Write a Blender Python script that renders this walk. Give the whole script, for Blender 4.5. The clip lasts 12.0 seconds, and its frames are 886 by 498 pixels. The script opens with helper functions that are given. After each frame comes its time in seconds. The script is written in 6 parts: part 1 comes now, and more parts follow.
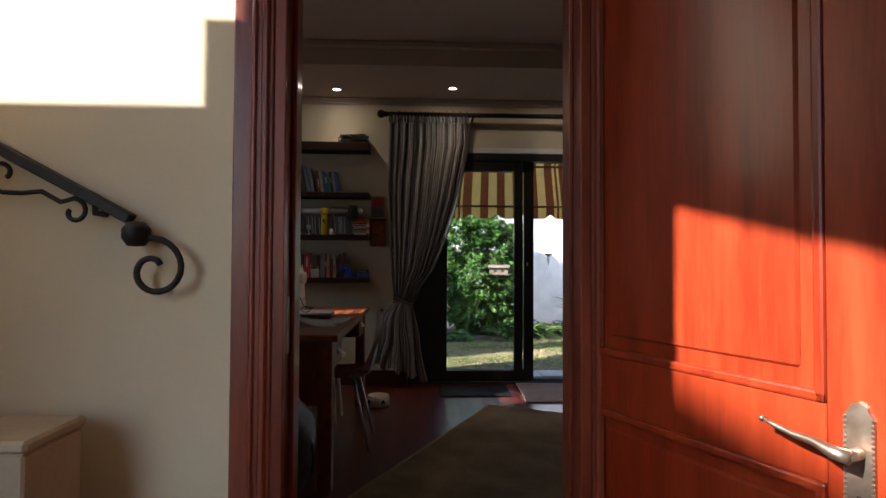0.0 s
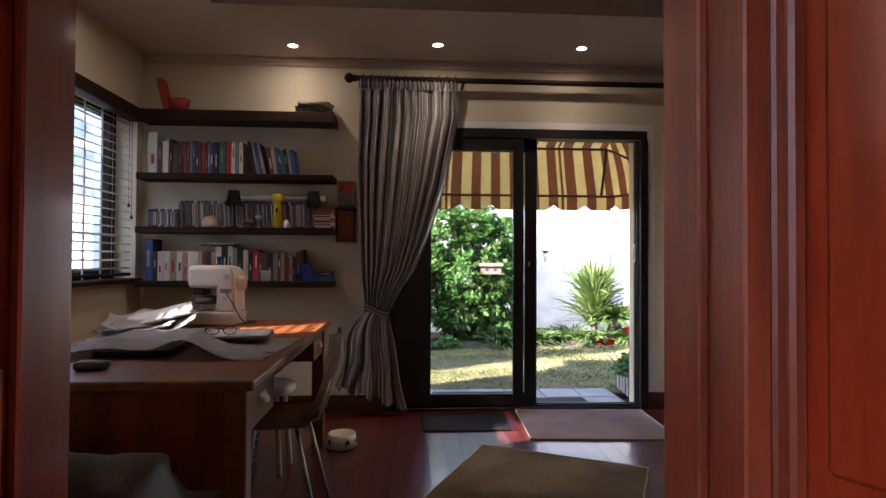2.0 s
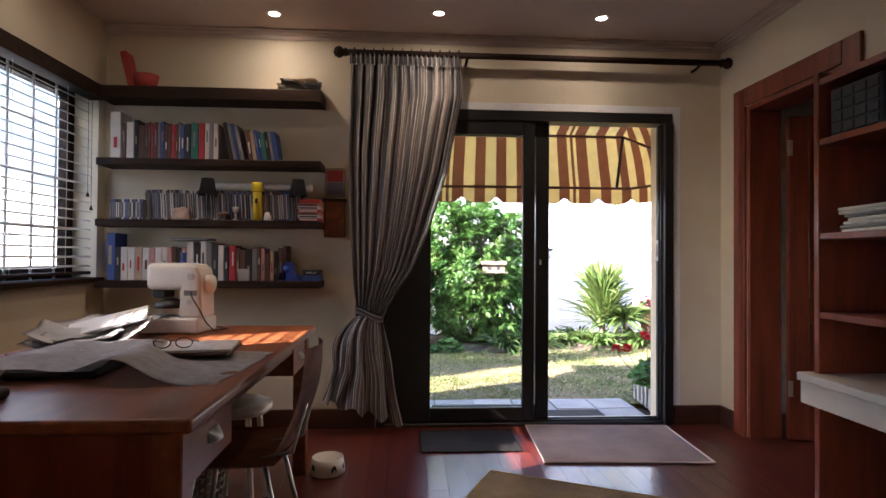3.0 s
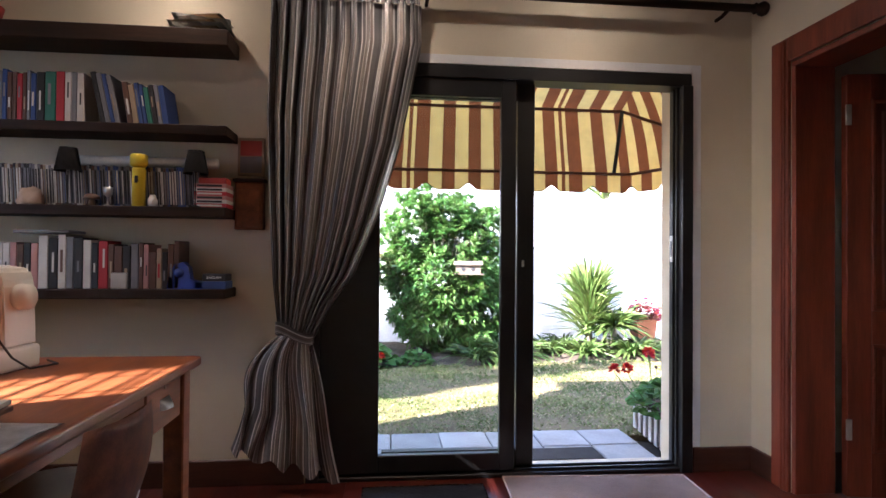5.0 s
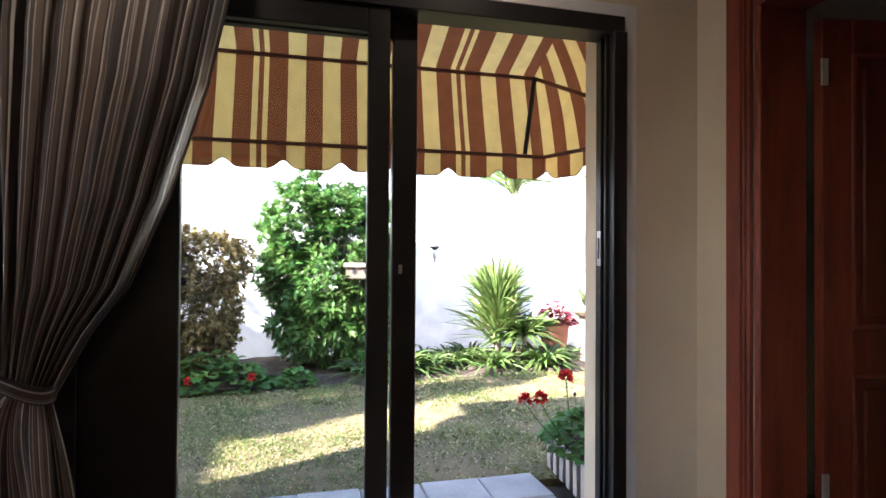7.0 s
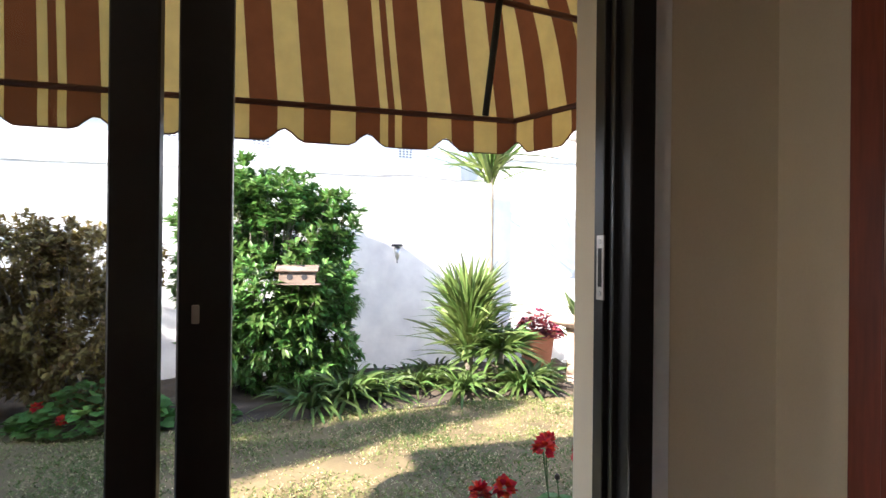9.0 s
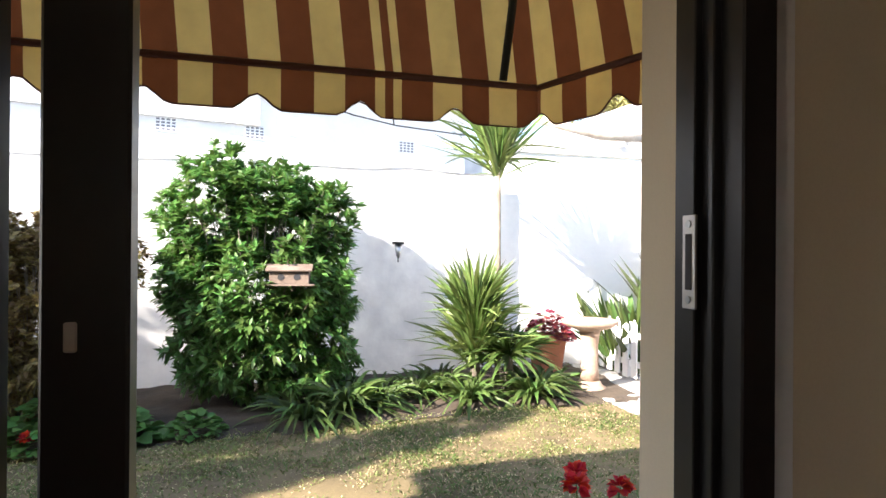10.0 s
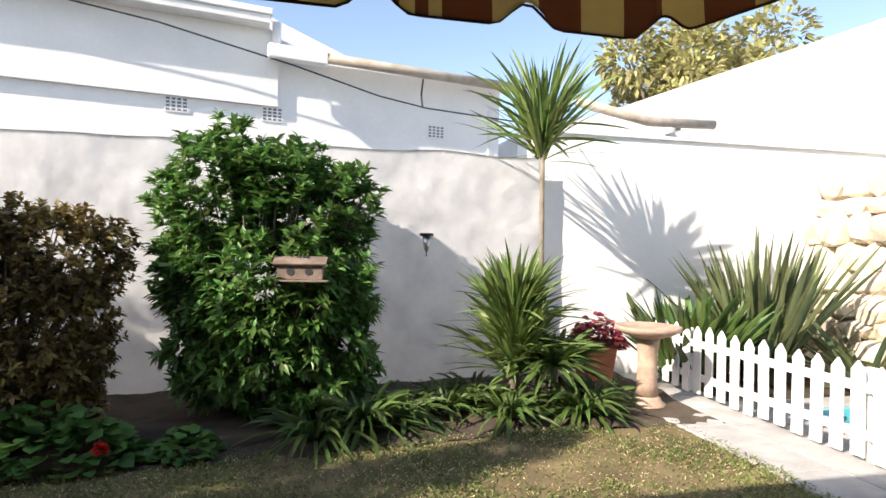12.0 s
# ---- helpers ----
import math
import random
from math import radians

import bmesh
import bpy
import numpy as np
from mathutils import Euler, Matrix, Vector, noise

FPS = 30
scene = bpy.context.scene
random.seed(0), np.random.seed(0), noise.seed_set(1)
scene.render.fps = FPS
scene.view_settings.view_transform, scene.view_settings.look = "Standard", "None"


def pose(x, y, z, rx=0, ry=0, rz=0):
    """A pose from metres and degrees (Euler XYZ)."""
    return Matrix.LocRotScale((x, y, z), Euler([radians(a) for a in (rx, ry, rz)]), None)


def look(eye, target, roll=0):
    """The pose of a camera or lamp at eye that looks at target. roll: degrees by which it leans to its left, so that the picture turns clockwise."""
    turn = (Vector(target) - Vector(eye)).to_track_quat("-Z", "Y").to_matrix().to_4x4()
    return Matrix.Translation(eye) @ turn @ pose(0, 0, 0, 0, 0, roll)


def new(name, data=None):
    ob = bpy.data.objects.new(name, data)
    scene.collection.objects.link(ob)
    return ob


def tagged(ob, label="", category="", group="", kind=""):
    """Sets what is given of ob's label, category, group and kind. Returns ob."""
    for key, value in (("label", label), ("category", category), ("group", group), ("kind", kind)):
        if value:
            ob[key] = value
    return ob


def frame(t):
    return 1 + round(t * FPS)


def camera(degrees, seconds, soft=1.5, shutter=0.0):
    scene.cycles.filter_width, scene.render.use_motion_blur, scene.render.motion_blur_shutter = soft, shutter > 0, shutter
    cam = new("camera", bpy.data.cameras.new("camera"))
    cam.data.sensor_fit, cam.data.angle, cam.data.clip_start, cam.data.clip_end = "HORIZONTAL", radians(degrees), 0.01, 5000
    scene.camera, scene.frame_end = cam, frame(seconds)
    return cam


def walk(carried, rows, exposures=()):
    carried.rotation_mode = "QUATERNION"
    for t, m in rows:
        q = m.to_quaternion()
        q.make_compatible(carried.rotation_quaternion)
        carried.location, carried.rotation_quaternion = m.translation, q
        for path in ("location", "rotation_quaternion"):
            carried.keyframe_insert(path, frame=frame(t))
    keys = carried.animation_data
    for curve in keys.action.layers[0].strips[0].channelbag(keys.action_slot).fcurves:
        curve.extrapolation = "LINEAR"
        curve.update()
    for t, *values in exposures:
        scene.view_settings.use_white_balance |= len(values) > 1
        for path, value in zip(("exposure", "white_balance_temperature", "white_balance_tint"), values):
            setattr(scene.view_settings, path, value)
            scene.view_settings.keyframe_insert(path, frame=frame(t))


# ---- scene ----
cam = camera(75.6, 12.0)
PATH = [
    (0, (0.118, 0.051, 1.117), (0.203, 2.048, 1.167), 0.3),
    (0.5, (0.155, 0.305, 1.122), (0.247, 2.303, 1.17), 0.3),
    (1, (0.132, 0.574, 1.137), (0.239, 2.57, 1.185), 0.3),
    (1.5, (0.154, 0.802, 1.142), (0.276, 2.798, 1.182), 0.4),
    (2, (0.203, 1.033, 1.146), (0.327, 3.029, 1.182), 0.3),
    (2.5, (0.209, 1.275, 1.14), (0.333, 3.271, 1.173), 0.4),
    (3, (0.215, 1.502, 1.14), (0.344, 3.498, 1.17), 0.4),
    (3.2, (0.244, 1.591, 1.141), (0.369, 3.587, 1.166), 0.4),
    (4.8, (0.37, 2.328, 1.132), (0.55, 4.32, 1.168), 0.4),
    (5, (0.409, 2.413, 1.144), (0.611, 4.402, 1.172), 0.5),
    (5.5, (0.538, 2.637, 1.15), (0.797, 4.62, 1.181), 0.5),
    (6, (0.603, 2.834, 1.136), (0.926, 4.807, 1.17), 0.5),
    (6.5, (0.672, 3.064, 1.153), (1.086, 5.021, 1.183), 0.5),
    (7, (0.763, 3.283, 1.16), (1.261, 5.22, 1.188), 0.4),
    (8.8, (1.256, 4.199, 1.235), (1.792, 6.126, 1.242), 0.7),
    (9, (1.299, 4.286, 1.234), (1.837, 6.212, 1.24), 0.6),
    (9.5, (1.352, 4.5, 1.222), (1.887, 6.428, 1.228), 0.4),
    (10, (1.381, 4.673, 1.215), (1.914, 6.601, 1.22), 0.4),
    (10.5, (1.46, 4.841, 1.204), (1.994, 6.769, 1.21), 0.5),
    (11, (1.542, 5.022, 1.188), (2.051, 6.956, 1.191), 0.5),
    (11.5, (1.512, 5.196, 1.186), (1.991, 7.137, 1.183), 0.8),
    (12, (1.495, 5.352, 1.185), (1.939, 7.302, 1.175), 1.0),
]

EXPOSURES = [(0.0, 1.98, 6100, 12), (1.0, 2.35, 6000, 14), (2.0, 2.92, 6150, 18), (3.0, 3.36, 6200, 20), (5.0, 3.47, 5900, 20), (6.0, 3.35, 6000, 18), (7.0, 3.08, 6100, 17), (9.0, 2.36, 6450, 14), (10.5, 1.85, 6800, 13), (12.0, 0.99, 6950, 13)]
walk(cam, [(t, look(eye, target, roll)) for t, eye, target, roll in PATH], EXPOSURES)

# ---- light ----
SUN_WAY = Vector((0.76, 0.36, -0.55)).normalized()
world = bpy.data.worlds.new("sky")
scene.world = world
world.use_nodes = True
wn = world.node_tree.nodes
sky = wn.new("ShaderNodeTexSky")
sky.sky_type, sky.sun_disc = "NISHITA", False
sky.sun_elevation = math.asin(-SUN_WAY.z)
sky.sun_rotation = math.atan2(-SUN_WAY.x, -SUN_WAY.y) % (2 * math.pi)
world.node_tree.links.new(sky.outputs[0], wn["Background"].inputs[0])
wn["Background"].inputs[1].default_value = 0.15
sun = new("sun", bpy.data.lights.new("sun", "SUN"))
sun.data.energy, sun.data.angle, sun.data.color = 5.0, radians(0.55), (1.0, 0.93, 0.83)
sun.matrix_world = look((0, 0, 20), Vector((0, 0, 20)) + SUN_WAY)


# ---- materials ----
def material(name, low, high, scale=6.0, rough=0.6, bump=0.1, metal=0.0, stretch=(1, 1, 1), fine=60.0, rough_low=None, coat=0.0,
             spec=0.5, random_hue=0.0, island=0.0, translucent=0.0, detail=6.0):
    """Two scales of noise between two colours, a fine bump and uneven gloss."""
    m = bpy.data.materials.new(name)
    m.use_nodes = True
    nt = m.node_tree
    n, link = nt.nodes, nt.links.new
    b = n["Principled BSDF"]
    tc, mp = n.new("ShaderNodeTexCoord"), n.new("ShaderNodeMapping")
    mp.inputs["Scale"].default_value = stretch
    info = n.new("ShaderNodeObjectInfo")
    shift = n.new("ShaderNodeVectorMath")
    shift.operation = "MULTIPLY_ADD"
    shift.inputs[1].default_value = (13.0, 7.0, 5.0)
    link(info.outputs["Random"], shift.inputs[0])
    link(tc.outputs["Object"], shift.inputs[2])
    link(shift.outputs[0], mp.inputs[0])
    big, small = n.new("ShaderNodeTexNoise"), n.new("ShaderNodeTexNoise")
    big.inputs["Scale"].default_value, small.inputs["Scale"].default_value = scale, fine
    big.inputs["Detail"].default_value = detail
    small.inputs["Detail"].default_value = 3.0
    for t in (big, small):
        link(mp.outputs[0], t.inputs["Vector"])
    mix = n.new("ShaderNodeMath")
    mix.operation = "MULTIPLY_ADD"
    mix.inputs[1].default_value = 0.35
    link(small.outputs[0], mix.inputs[0])
    link(big.outputs[0], mix.inputs[2])
    ramp = n.new("ShaderNodeValToRGB")
    ramp.color_ramp.elements[0].position, ramp.color_ramp.elements[1].position = 0.45, 0.92
    ramp.color_ramp.elements[0].color, ramp.color_ramp.elements[1].color = (*low, 1), (*high, 1)
    link(mix.outputs[0], ramp.inputs[0])
    colour = ramp.outputs[0]
    if random_hue or island:
        hsv = n.new("ShaderNodeHueSaturation")
        src = info.outputs["Random"] if random_hue else n.new("ShaderNodeNewGeometry").outputs["Random Per Island"]
        amount = random_hue or island
        for name_in, wide in (("Value", 1.0), ("Hue", 0.06)):
            r = n.new("ShaderNodeMapRange")
            mid = 1.0 if name_in == "Value" else 0.5
            r.inputs["To Min"].default_value, r.inputs["To Max"].default_value = mid - amount * wide, mid + amount * wide
            link(src, r.inputs[0])
            link(r.outputs[0], hsv.inputs[name_in])
        link(colour, hsv.inputs["Color"])
        colour = hsv.outputs[0]
    link(colour, b.inputs["Base Color"])
    rr = n.new("ShaderNodeMapRange")
    rr.inputs["To Min"].default_value = rough if rough_low is None else rough_low
    rr.inputs["To Max"].default_value = min(1.0, rough + 0.12)
    link(big.outputs[0], rr.inputs[0])
    link(rr.outputs[0], b.inputs["Roughness"])
    b.inputs["Metallic"].default_value = metal
    b.inputs["Coat Weight"].default_value = coat
    b.inputs["Coat Roughness"].default_value = 0.12
    b.inputs["Specular IOR Level"].default_value = spec
    if bump:
        bm_node = n.new("ShaderNodeBump")
        bm_node.inputs["Strength"].default_value, bm_node.inputs["Distance"].default_value = bump, 0.01
        link(mix.outputs[0], bm_node.inputs["Height"])
        link(bm_node.outputs[0], b.inputs["Normal"])
    if translucent:
        tr, add = n.new("ShaderNodeBsdfTranslucent"), n.new("ShaderNodeMixShader")
        link(colour, tr.inputs[0])
        add.inputs[0].default_value = translucent
        link(b.outputs[0], add.inputs[1])
        link(tr.outputs[0], add.inputs[2])
        link(add.outputs[0], n["Material Output"].inputs[0])
    return m


def plain(name, c, rough=0.5, metal=0.0, emit=0.0, fine=40.0):
    if emit:
        m = bpy.data.materials.new(name)
        m.use_nodes = True
        b = m.node_tree.nodes["Principled BSDF"]
        b.inputs["Base Color"].default_value = (*c, 1)
        b.inputs["Emission Color"].default_value = (*c, 1)
        b.inputs["Emission Strength"].default_value = emit
        return m
    return material(name, tuple(v * 0.86 for v in c), tuple(min(1, v * 1.08) for v in c), 9.0, rough, 0.04, metal, fine=fine)


def glass_material():
    m = bpy.data.materials.new("glass")
    m.use_nodes = True
    n, link = m.node_tree.nodes, m.node_tree.links.new
    tr, gl, mix, lw, pw, ma = (n.new("ShaderNode" + k) for k in ("BsdfTransparent", "BsdfGlossy", "MixShader", "LayerWeight", "Math", "Math"))
    tr.inputs[0].default_value = (0.94, 0.96, 0.95, 1)
    gl.inputs["Roughness"].default_value = 0.01
    lw.inputs["Blend"].default_value = 0.5
    pw.operation, ma.operation = "POWER", "MULTIPLY_ADD"
    pw.inputs[1].default_value, ma.inputs[1].default_value, ma.inputs[2].default_value = 5.0, 0.9, 0.035
    link(lw.outputs["Facing"], pw.inputs[0])
    link(pw.outputs[0], ma.inputs[0])
    link(ma.outputs[0], mix.inputs[0])
    link(tr.outputs[0], mix.inputs[1])
    link(gl.outputs[0], mix.inputs[2])
    link(mix.outputs[0], n["Material Output"].inputs[0])
    return m


def stripes(name, bands, width, axis, rough=0.8, translucent=0.0, offset=0.0, bump=0.25):
    """Cloth woven in bands of colour that repeat across the generated UV map. bands: (share, colour)."""
    m = bpy.data.materials.new(name)
    m.use_nodes = True
    n, link = m.node_tree.nodes, m.node_tree.links.new
    b = n["Principled BSDF"]
    uv, sep, mul, fr, ramp = (n.new("ShaderNode" + k) for k in ("UVMap", "SeparateXYZ", "Math", "Math", "ValToRGB"))
    uv.uv_map = "cloth"
    mul.operation, fr.operation = "MULTIPLY_ADD", "FRACT"
    mul.inputs[1].default_value, mul.inputs[2].default_value = 1.0 / width, offset
    link(uv.outputs[0], sep.inputs[0])
    link(sep.outputs[axis], mul.inputs[0])
    link(mul.outputs[0], fr.inputs[0])
    link(fr.outputs[0], ramp.inputs[0])
    cr = ramp.color_ramp
    cr.interpolation = "CONSTANT"
    at, first = 0.0, True
    for share, c in bands:
        e = cr.elements[0] if first else cr.elements.new(at)
        e.position, e.color = at, (*c, 1)
        at, first = at + share, False
    cr.elements.remove(cr.elements[len(cr.elements) - 1]) if len(cr.elements) > len(bands) else None
    tc, no = n.new("ShaderNodeTexCoord"), n.new("ShaderNodeTexNoise")
    no.inputs["Scale"].default_value, no.inputs["Detail"].default_value = 14.0, 6.0
    link(tc.outputs["Object"], no.inputs["Vector"])
    mr = n.new("ShaderNodeMapRange")
    mr.inputs["To Min"].default_value, mr.inputs["To Max"].default_value = 0.72, 1.15
    link(no.outputs[0], mr.inputs[0])
    mixc = n.new("ShaderNodeVectorMath")
    mixc.operation = "SCALE"
    link(ramp.outputs[0], mixc.inputs[0])
    link(mr.outputs[0], mixc.inputs["Scale"])
    link(mixc.outputs[0], b.inputs["Base Color"])
    b.inputs["Roughness"].default_value = rough
    if rough < 0.55:
        b.inputs["Sheen Weight"].default_value = 0.2
    fine = n.new("ShaderNodeTexNoise")
    fine.inputs["Scale"].default_value = 260.0
    link(tc.outputs["Object"], fine.inputs["Vector"])
    bp = n.new("ShaderNodeBump")
    bp.inputs["Strength"].default_value, bp.inputs["Distance"].default_value = bump, 0.003
    link(fine.outputs[0], bp.inputs["Height"])
    link(bp.outputs[0], b.inputs["Normal"])
    if translucent:
        tr, mx = n.new("ShaderNodeBsdfTranslucent"), n.new("ShaderNodeMixShader")
        link(mixc.outputs[0], tr.inputs[0])
        mx.inputs[0].default_value = translucent
        link(b.outputs[0], mx.inputs[1])
        link(tr.outputs[0], mx.inputs[2])
        link(mx.outputs[0], n["Material Output"].inputs[0])
    return m


HALL_CREAM = material("warm_cream_wall_paint", (0.68, 0.57, 0.37), (0.77, 0.65, 0.43), 2.2, 0.62, 0.10, fine=180)
CREAM = material("cream_wall_paint", (0.67, 0.58, 0.43), (0.75, 0.66, 0.50), 2.2, 0.62, 0.10, fine=180)
# white ceiling, with red floor bounce and dimness put into the colour
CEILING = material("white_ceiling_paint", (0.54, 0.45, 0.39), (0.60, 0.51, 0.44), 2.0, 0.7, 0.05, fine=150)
MAHOGANY = material("red_mahogany", (0.16, 0.014, 0.004), (0.35, 0.045, 0.011), 2.6, 0.30, 0.04, stretch=(5, 5, 0.5), fine=22, coat=0.25, rough_low=0.22)
DARK_MAHOGANY = material("dark_mahogany", (0.125, 0.022, 0.010), (0.28, 0.056, 0.024), 3.0, 0.33, 0.05, stretch=(5, 5, 0.5), fine=26, coat=0.3)
FLOOR_WOOD = material("dark_red_floor_wood", (0.060, 0.010, 0.007), (0.13, 0.026, 0.017), 3.0, 0.25, 0.02, stretch=(7, 0.6, 7), fine=24, coat=0.35, random_hue=0.10)
DESK_WOOD = material("varnished_desk_wood", (0.15, 0.040, 0.013), (0.31, 0.095, 0.032), 3.0, 0.33, 0.05, stretch=(7, 0.6, 7), fine=22, coat=0.15)
SHELF_WOOD = material("black_brown_shelf", (0.016, 0.008, 0.005), (0.040, 0.019, 0.012), 4.0, 0.55, 0.06, stretch=(0.6, 8, 8), fine=30, spec=0.2)
BLACK_METAL = material("black_aluminium", (0.010, 0.010, 0.011), (0.018, 0.018, 0.019), 8.0, 0.32, 0.02)
WHITE_WALL = material("white_limewash", (0.78, 0.78, 0.78), (0.88, 0.88, 0.87), 1.6, 0.85, 0.55, fine=22)
ROUGH_WALL = material("rough_white_plaster", (0.70, 0.70, 0.71), (0.88, 0.88, 0.87), 3.5, 0.9, 1.0, fine=13, detail=9)
GLASS = glass_material()
LAWN = material("lawn_soil_and_thatch", (0.095, 0.070, 0.034), (0.24, 0.18, 0.088), 2.2, 0.95, 0.9, fine=70)
GRASS = material("grass_blades", (0.080, 0.125, 0.026), (0.23, 0.255, 0.078), 1.4, 0.6, 0.0, island=0.30, translucent=0.25)
SOIL = material("dark_bed_soil", (0.035, 0.025, 0.018), (0.10, 0.075, 0.052), 5.0, 0.95, 1.0, fine=45)
SLAB = material("grey_paving_slab", (0.30, 0.29, 0.28), (0.46, 0.45, 0.44), 4.0, 0.8, 0.4, fine=60, random_hue=0.10)
# ---- building helpers ----
def part(name, bm, mat, parent=None, label="", smooth=False):
    """Links a bmesh as one mesh object, under a thing or a part if one is given."""
    me = bpy.data.meshes.new(name)
    if smooth:
        for fc in bm.faces:
            fc.smooth = True
    bm.normal_update()
    bm.to_mesh(me)
    bm.free()
    me.materials.append(mat)
    ob = new(name, me)
    if parent is not None:
        ob.parent = parent
    return tagged(ob, label)


def thing(name, at, label, category, group="", turn=0.0):
    ob = new(name)
    ob.empty_display_size = 0.05
    ob.matrix_basis = pose(*at, 0, 0, turn)
    return tagged(ob, label, category, group)


def structure(name, bm, mat, label, parent=None, smooth=False):
    ob = part(name, bm, mat, parent, label, smooth)
    return tagged(ob, kind="structure") if parent is None else ob


def box(bm, x0, y0, z0, x1, y1, z1, bevel=0.0, seg=1, turn=None):
    m = Matrix.Translation(((x0 + x1) / 2, (y0 + y1) / 2, (z0 + z1) / 2)) @ Matrix.Diagonal((abs(x1 - x0), abs(y1 - y0), abs(z1 - z0), 1))
    vs = bmesh.ops.create_cube(bm, size=1.0, matrix=m)["verts"]
    if bevel:
        es = list({e for v in vs for e in v.link_edges})
        out = bmesh.ops.bevel(bm, geom=es, offset=bevel, segments=seg, affect="EDGES", profile=0.5)
        vs = list({v for fc in out["faces"] for v in fc.verts} | {v for v in vs if v.is_valid})
    if turn is not None:
        bmesh.ops.transform(bm, matrix=turn, verts=vs)
    return vs


def boxed(*args, **kw):
    bm = bmesh.new()
    box(bm, *args, **kw)
    return bm


def tube(bm, pts, r, seg=8, closed=False, caps=True):
    """A round bar along points; r a number or one for each point."""
    pts = [Vector(p) for p in pts]
    rs = r if isinstance(r, (list, tuple)) else [r] * len(pts)
    rings, side = [], None
    for i, p in enumerate(pts):
        a, b = pts[max(0, i - 1)], pts[min(len(pts) - 1, i + 1)]
        d = (b - a).normalized()
        if side is None:
            side = d.orthogonal().normalized()
        side = (side - d * side.dot(d)).normalized()
        up = d.cross(side)
        rings.append([bm.verts.new(p + rs[i] * (math.cos(k * 2 * math.pi / seg) * side + math.sin(k * 2 * math.pi / seg) * up)) for k in range(seg)])
    for q, w in zip(rings, rings[1:]):
        for k in range(seg):
            bm.faces.new((q[k], q[(k + 1) % seg], w[(k + 1) % seg], w[k]))
    if caps:
        bm.faces.new(rings[0][::-1])
        bm.faces.new(rings[-1])
    return bm


def bar(*args, **kw):
    return tube(bmesh.new(), *args, **kw)


def lathe(bm, profile, at=(0, 0, 0), seg=24, caps=True):
    """Turns a profile of (radius, height) about z."""
    rings = [[bm.verts.new((at[0] + r * math.cos(k * 2 * math.pi / seg), at[1] + r * math.sin(k * 2 * math.pi / seg), at[2] + z)) for k in range(seg)] for r, z in profile]
    for q, w in zip(rings, rings[1:]):
        for k in range(seg):
            bm.faces.new((q[k], q[(k + 1) % seg], w[(k + 1) % seg], w[k]))
    if caps:
        bm.faces.new(rings[0][::-1])
        bm.faces.new(rings[-1])
    return bm


def sheet(fn, nu, nv, thick=0.0, uv=None):
    """A surface from fn(u, v) with u and v from 0 to 1; uv(u, v) gives its cloth map."""
    bm = bmesh.new()
    g = [[bm.verts.new(fn(i / nu, j / nv)) for j in range(nv + 1)] for i in range(nu + 1)]
    lay = bm.loops.layers.uv.new("cloth") if uv else None
    for i in range(nu):
        for j in range(nv):
            fc = bm.faces.new((g[i][j], g[i + 1][j], g[i + 1][j + 1], g[i][j + 1]))
            fc.smooth = True
            if uv:
                for lp, (a, b) in zip(fc.loops, ((i, j), (i + 1, j), (i + 1, j + 1), (i, j + 1))):
                    lp[lay].uv = uv(a / nu, b / nv)
    if thick:
        bmesh.ops.solidify(bm, geom=bm.faces[:], thickness=thick)
    return bm


def wall_with_holes(name, axis, at0, at1, a0, a1, z0, z1, holes, mat, label):
    """A wall across axis 'x' or 'y' from at0 to at1 thick, along a0..a1; holes: (a, b, z, z)."""
    bm = bmesh.new()
    cuts = sorted({a0, a1, *(h[0] for h in holes), *(h[1] for h in holes)})
    for p, q in zip(cuts, cuts[1:]):
        mid, z = (p + q) / 2, z0
        for h in sorted((h for h in holes if h[0] < mid < h[1]), key=lambda h: h[2]):
            if h[2] > z:
                box(bm, *((at0, p, z, at1, q, h[2]) if axis == "x" else (p, at0, z, q, at1, h[2])))
            z = h[3]
        if z < z1:
            box(bm, *((at0, p, z, at1, q, z1) if axis == "x" else (p, at0, z, q, at1, z1)))
    bmesh.ops.remove_doubles(bm, verts=bm.verts[:], dist=1e-5)
    bm.verts.index_update()
    seen = {}
    for fc in bm.faces:
        seen.setdefault(frozenset(v.index for v in fc.verts), []).append(fc)
    twice = [fc for fs in seen.values() if len(fs) > 1 for fc in fs]
    bmesh.ops.delete(bm, geom=twice, context="FACES_ONLY")
    return structure(name, bm, mat, label)


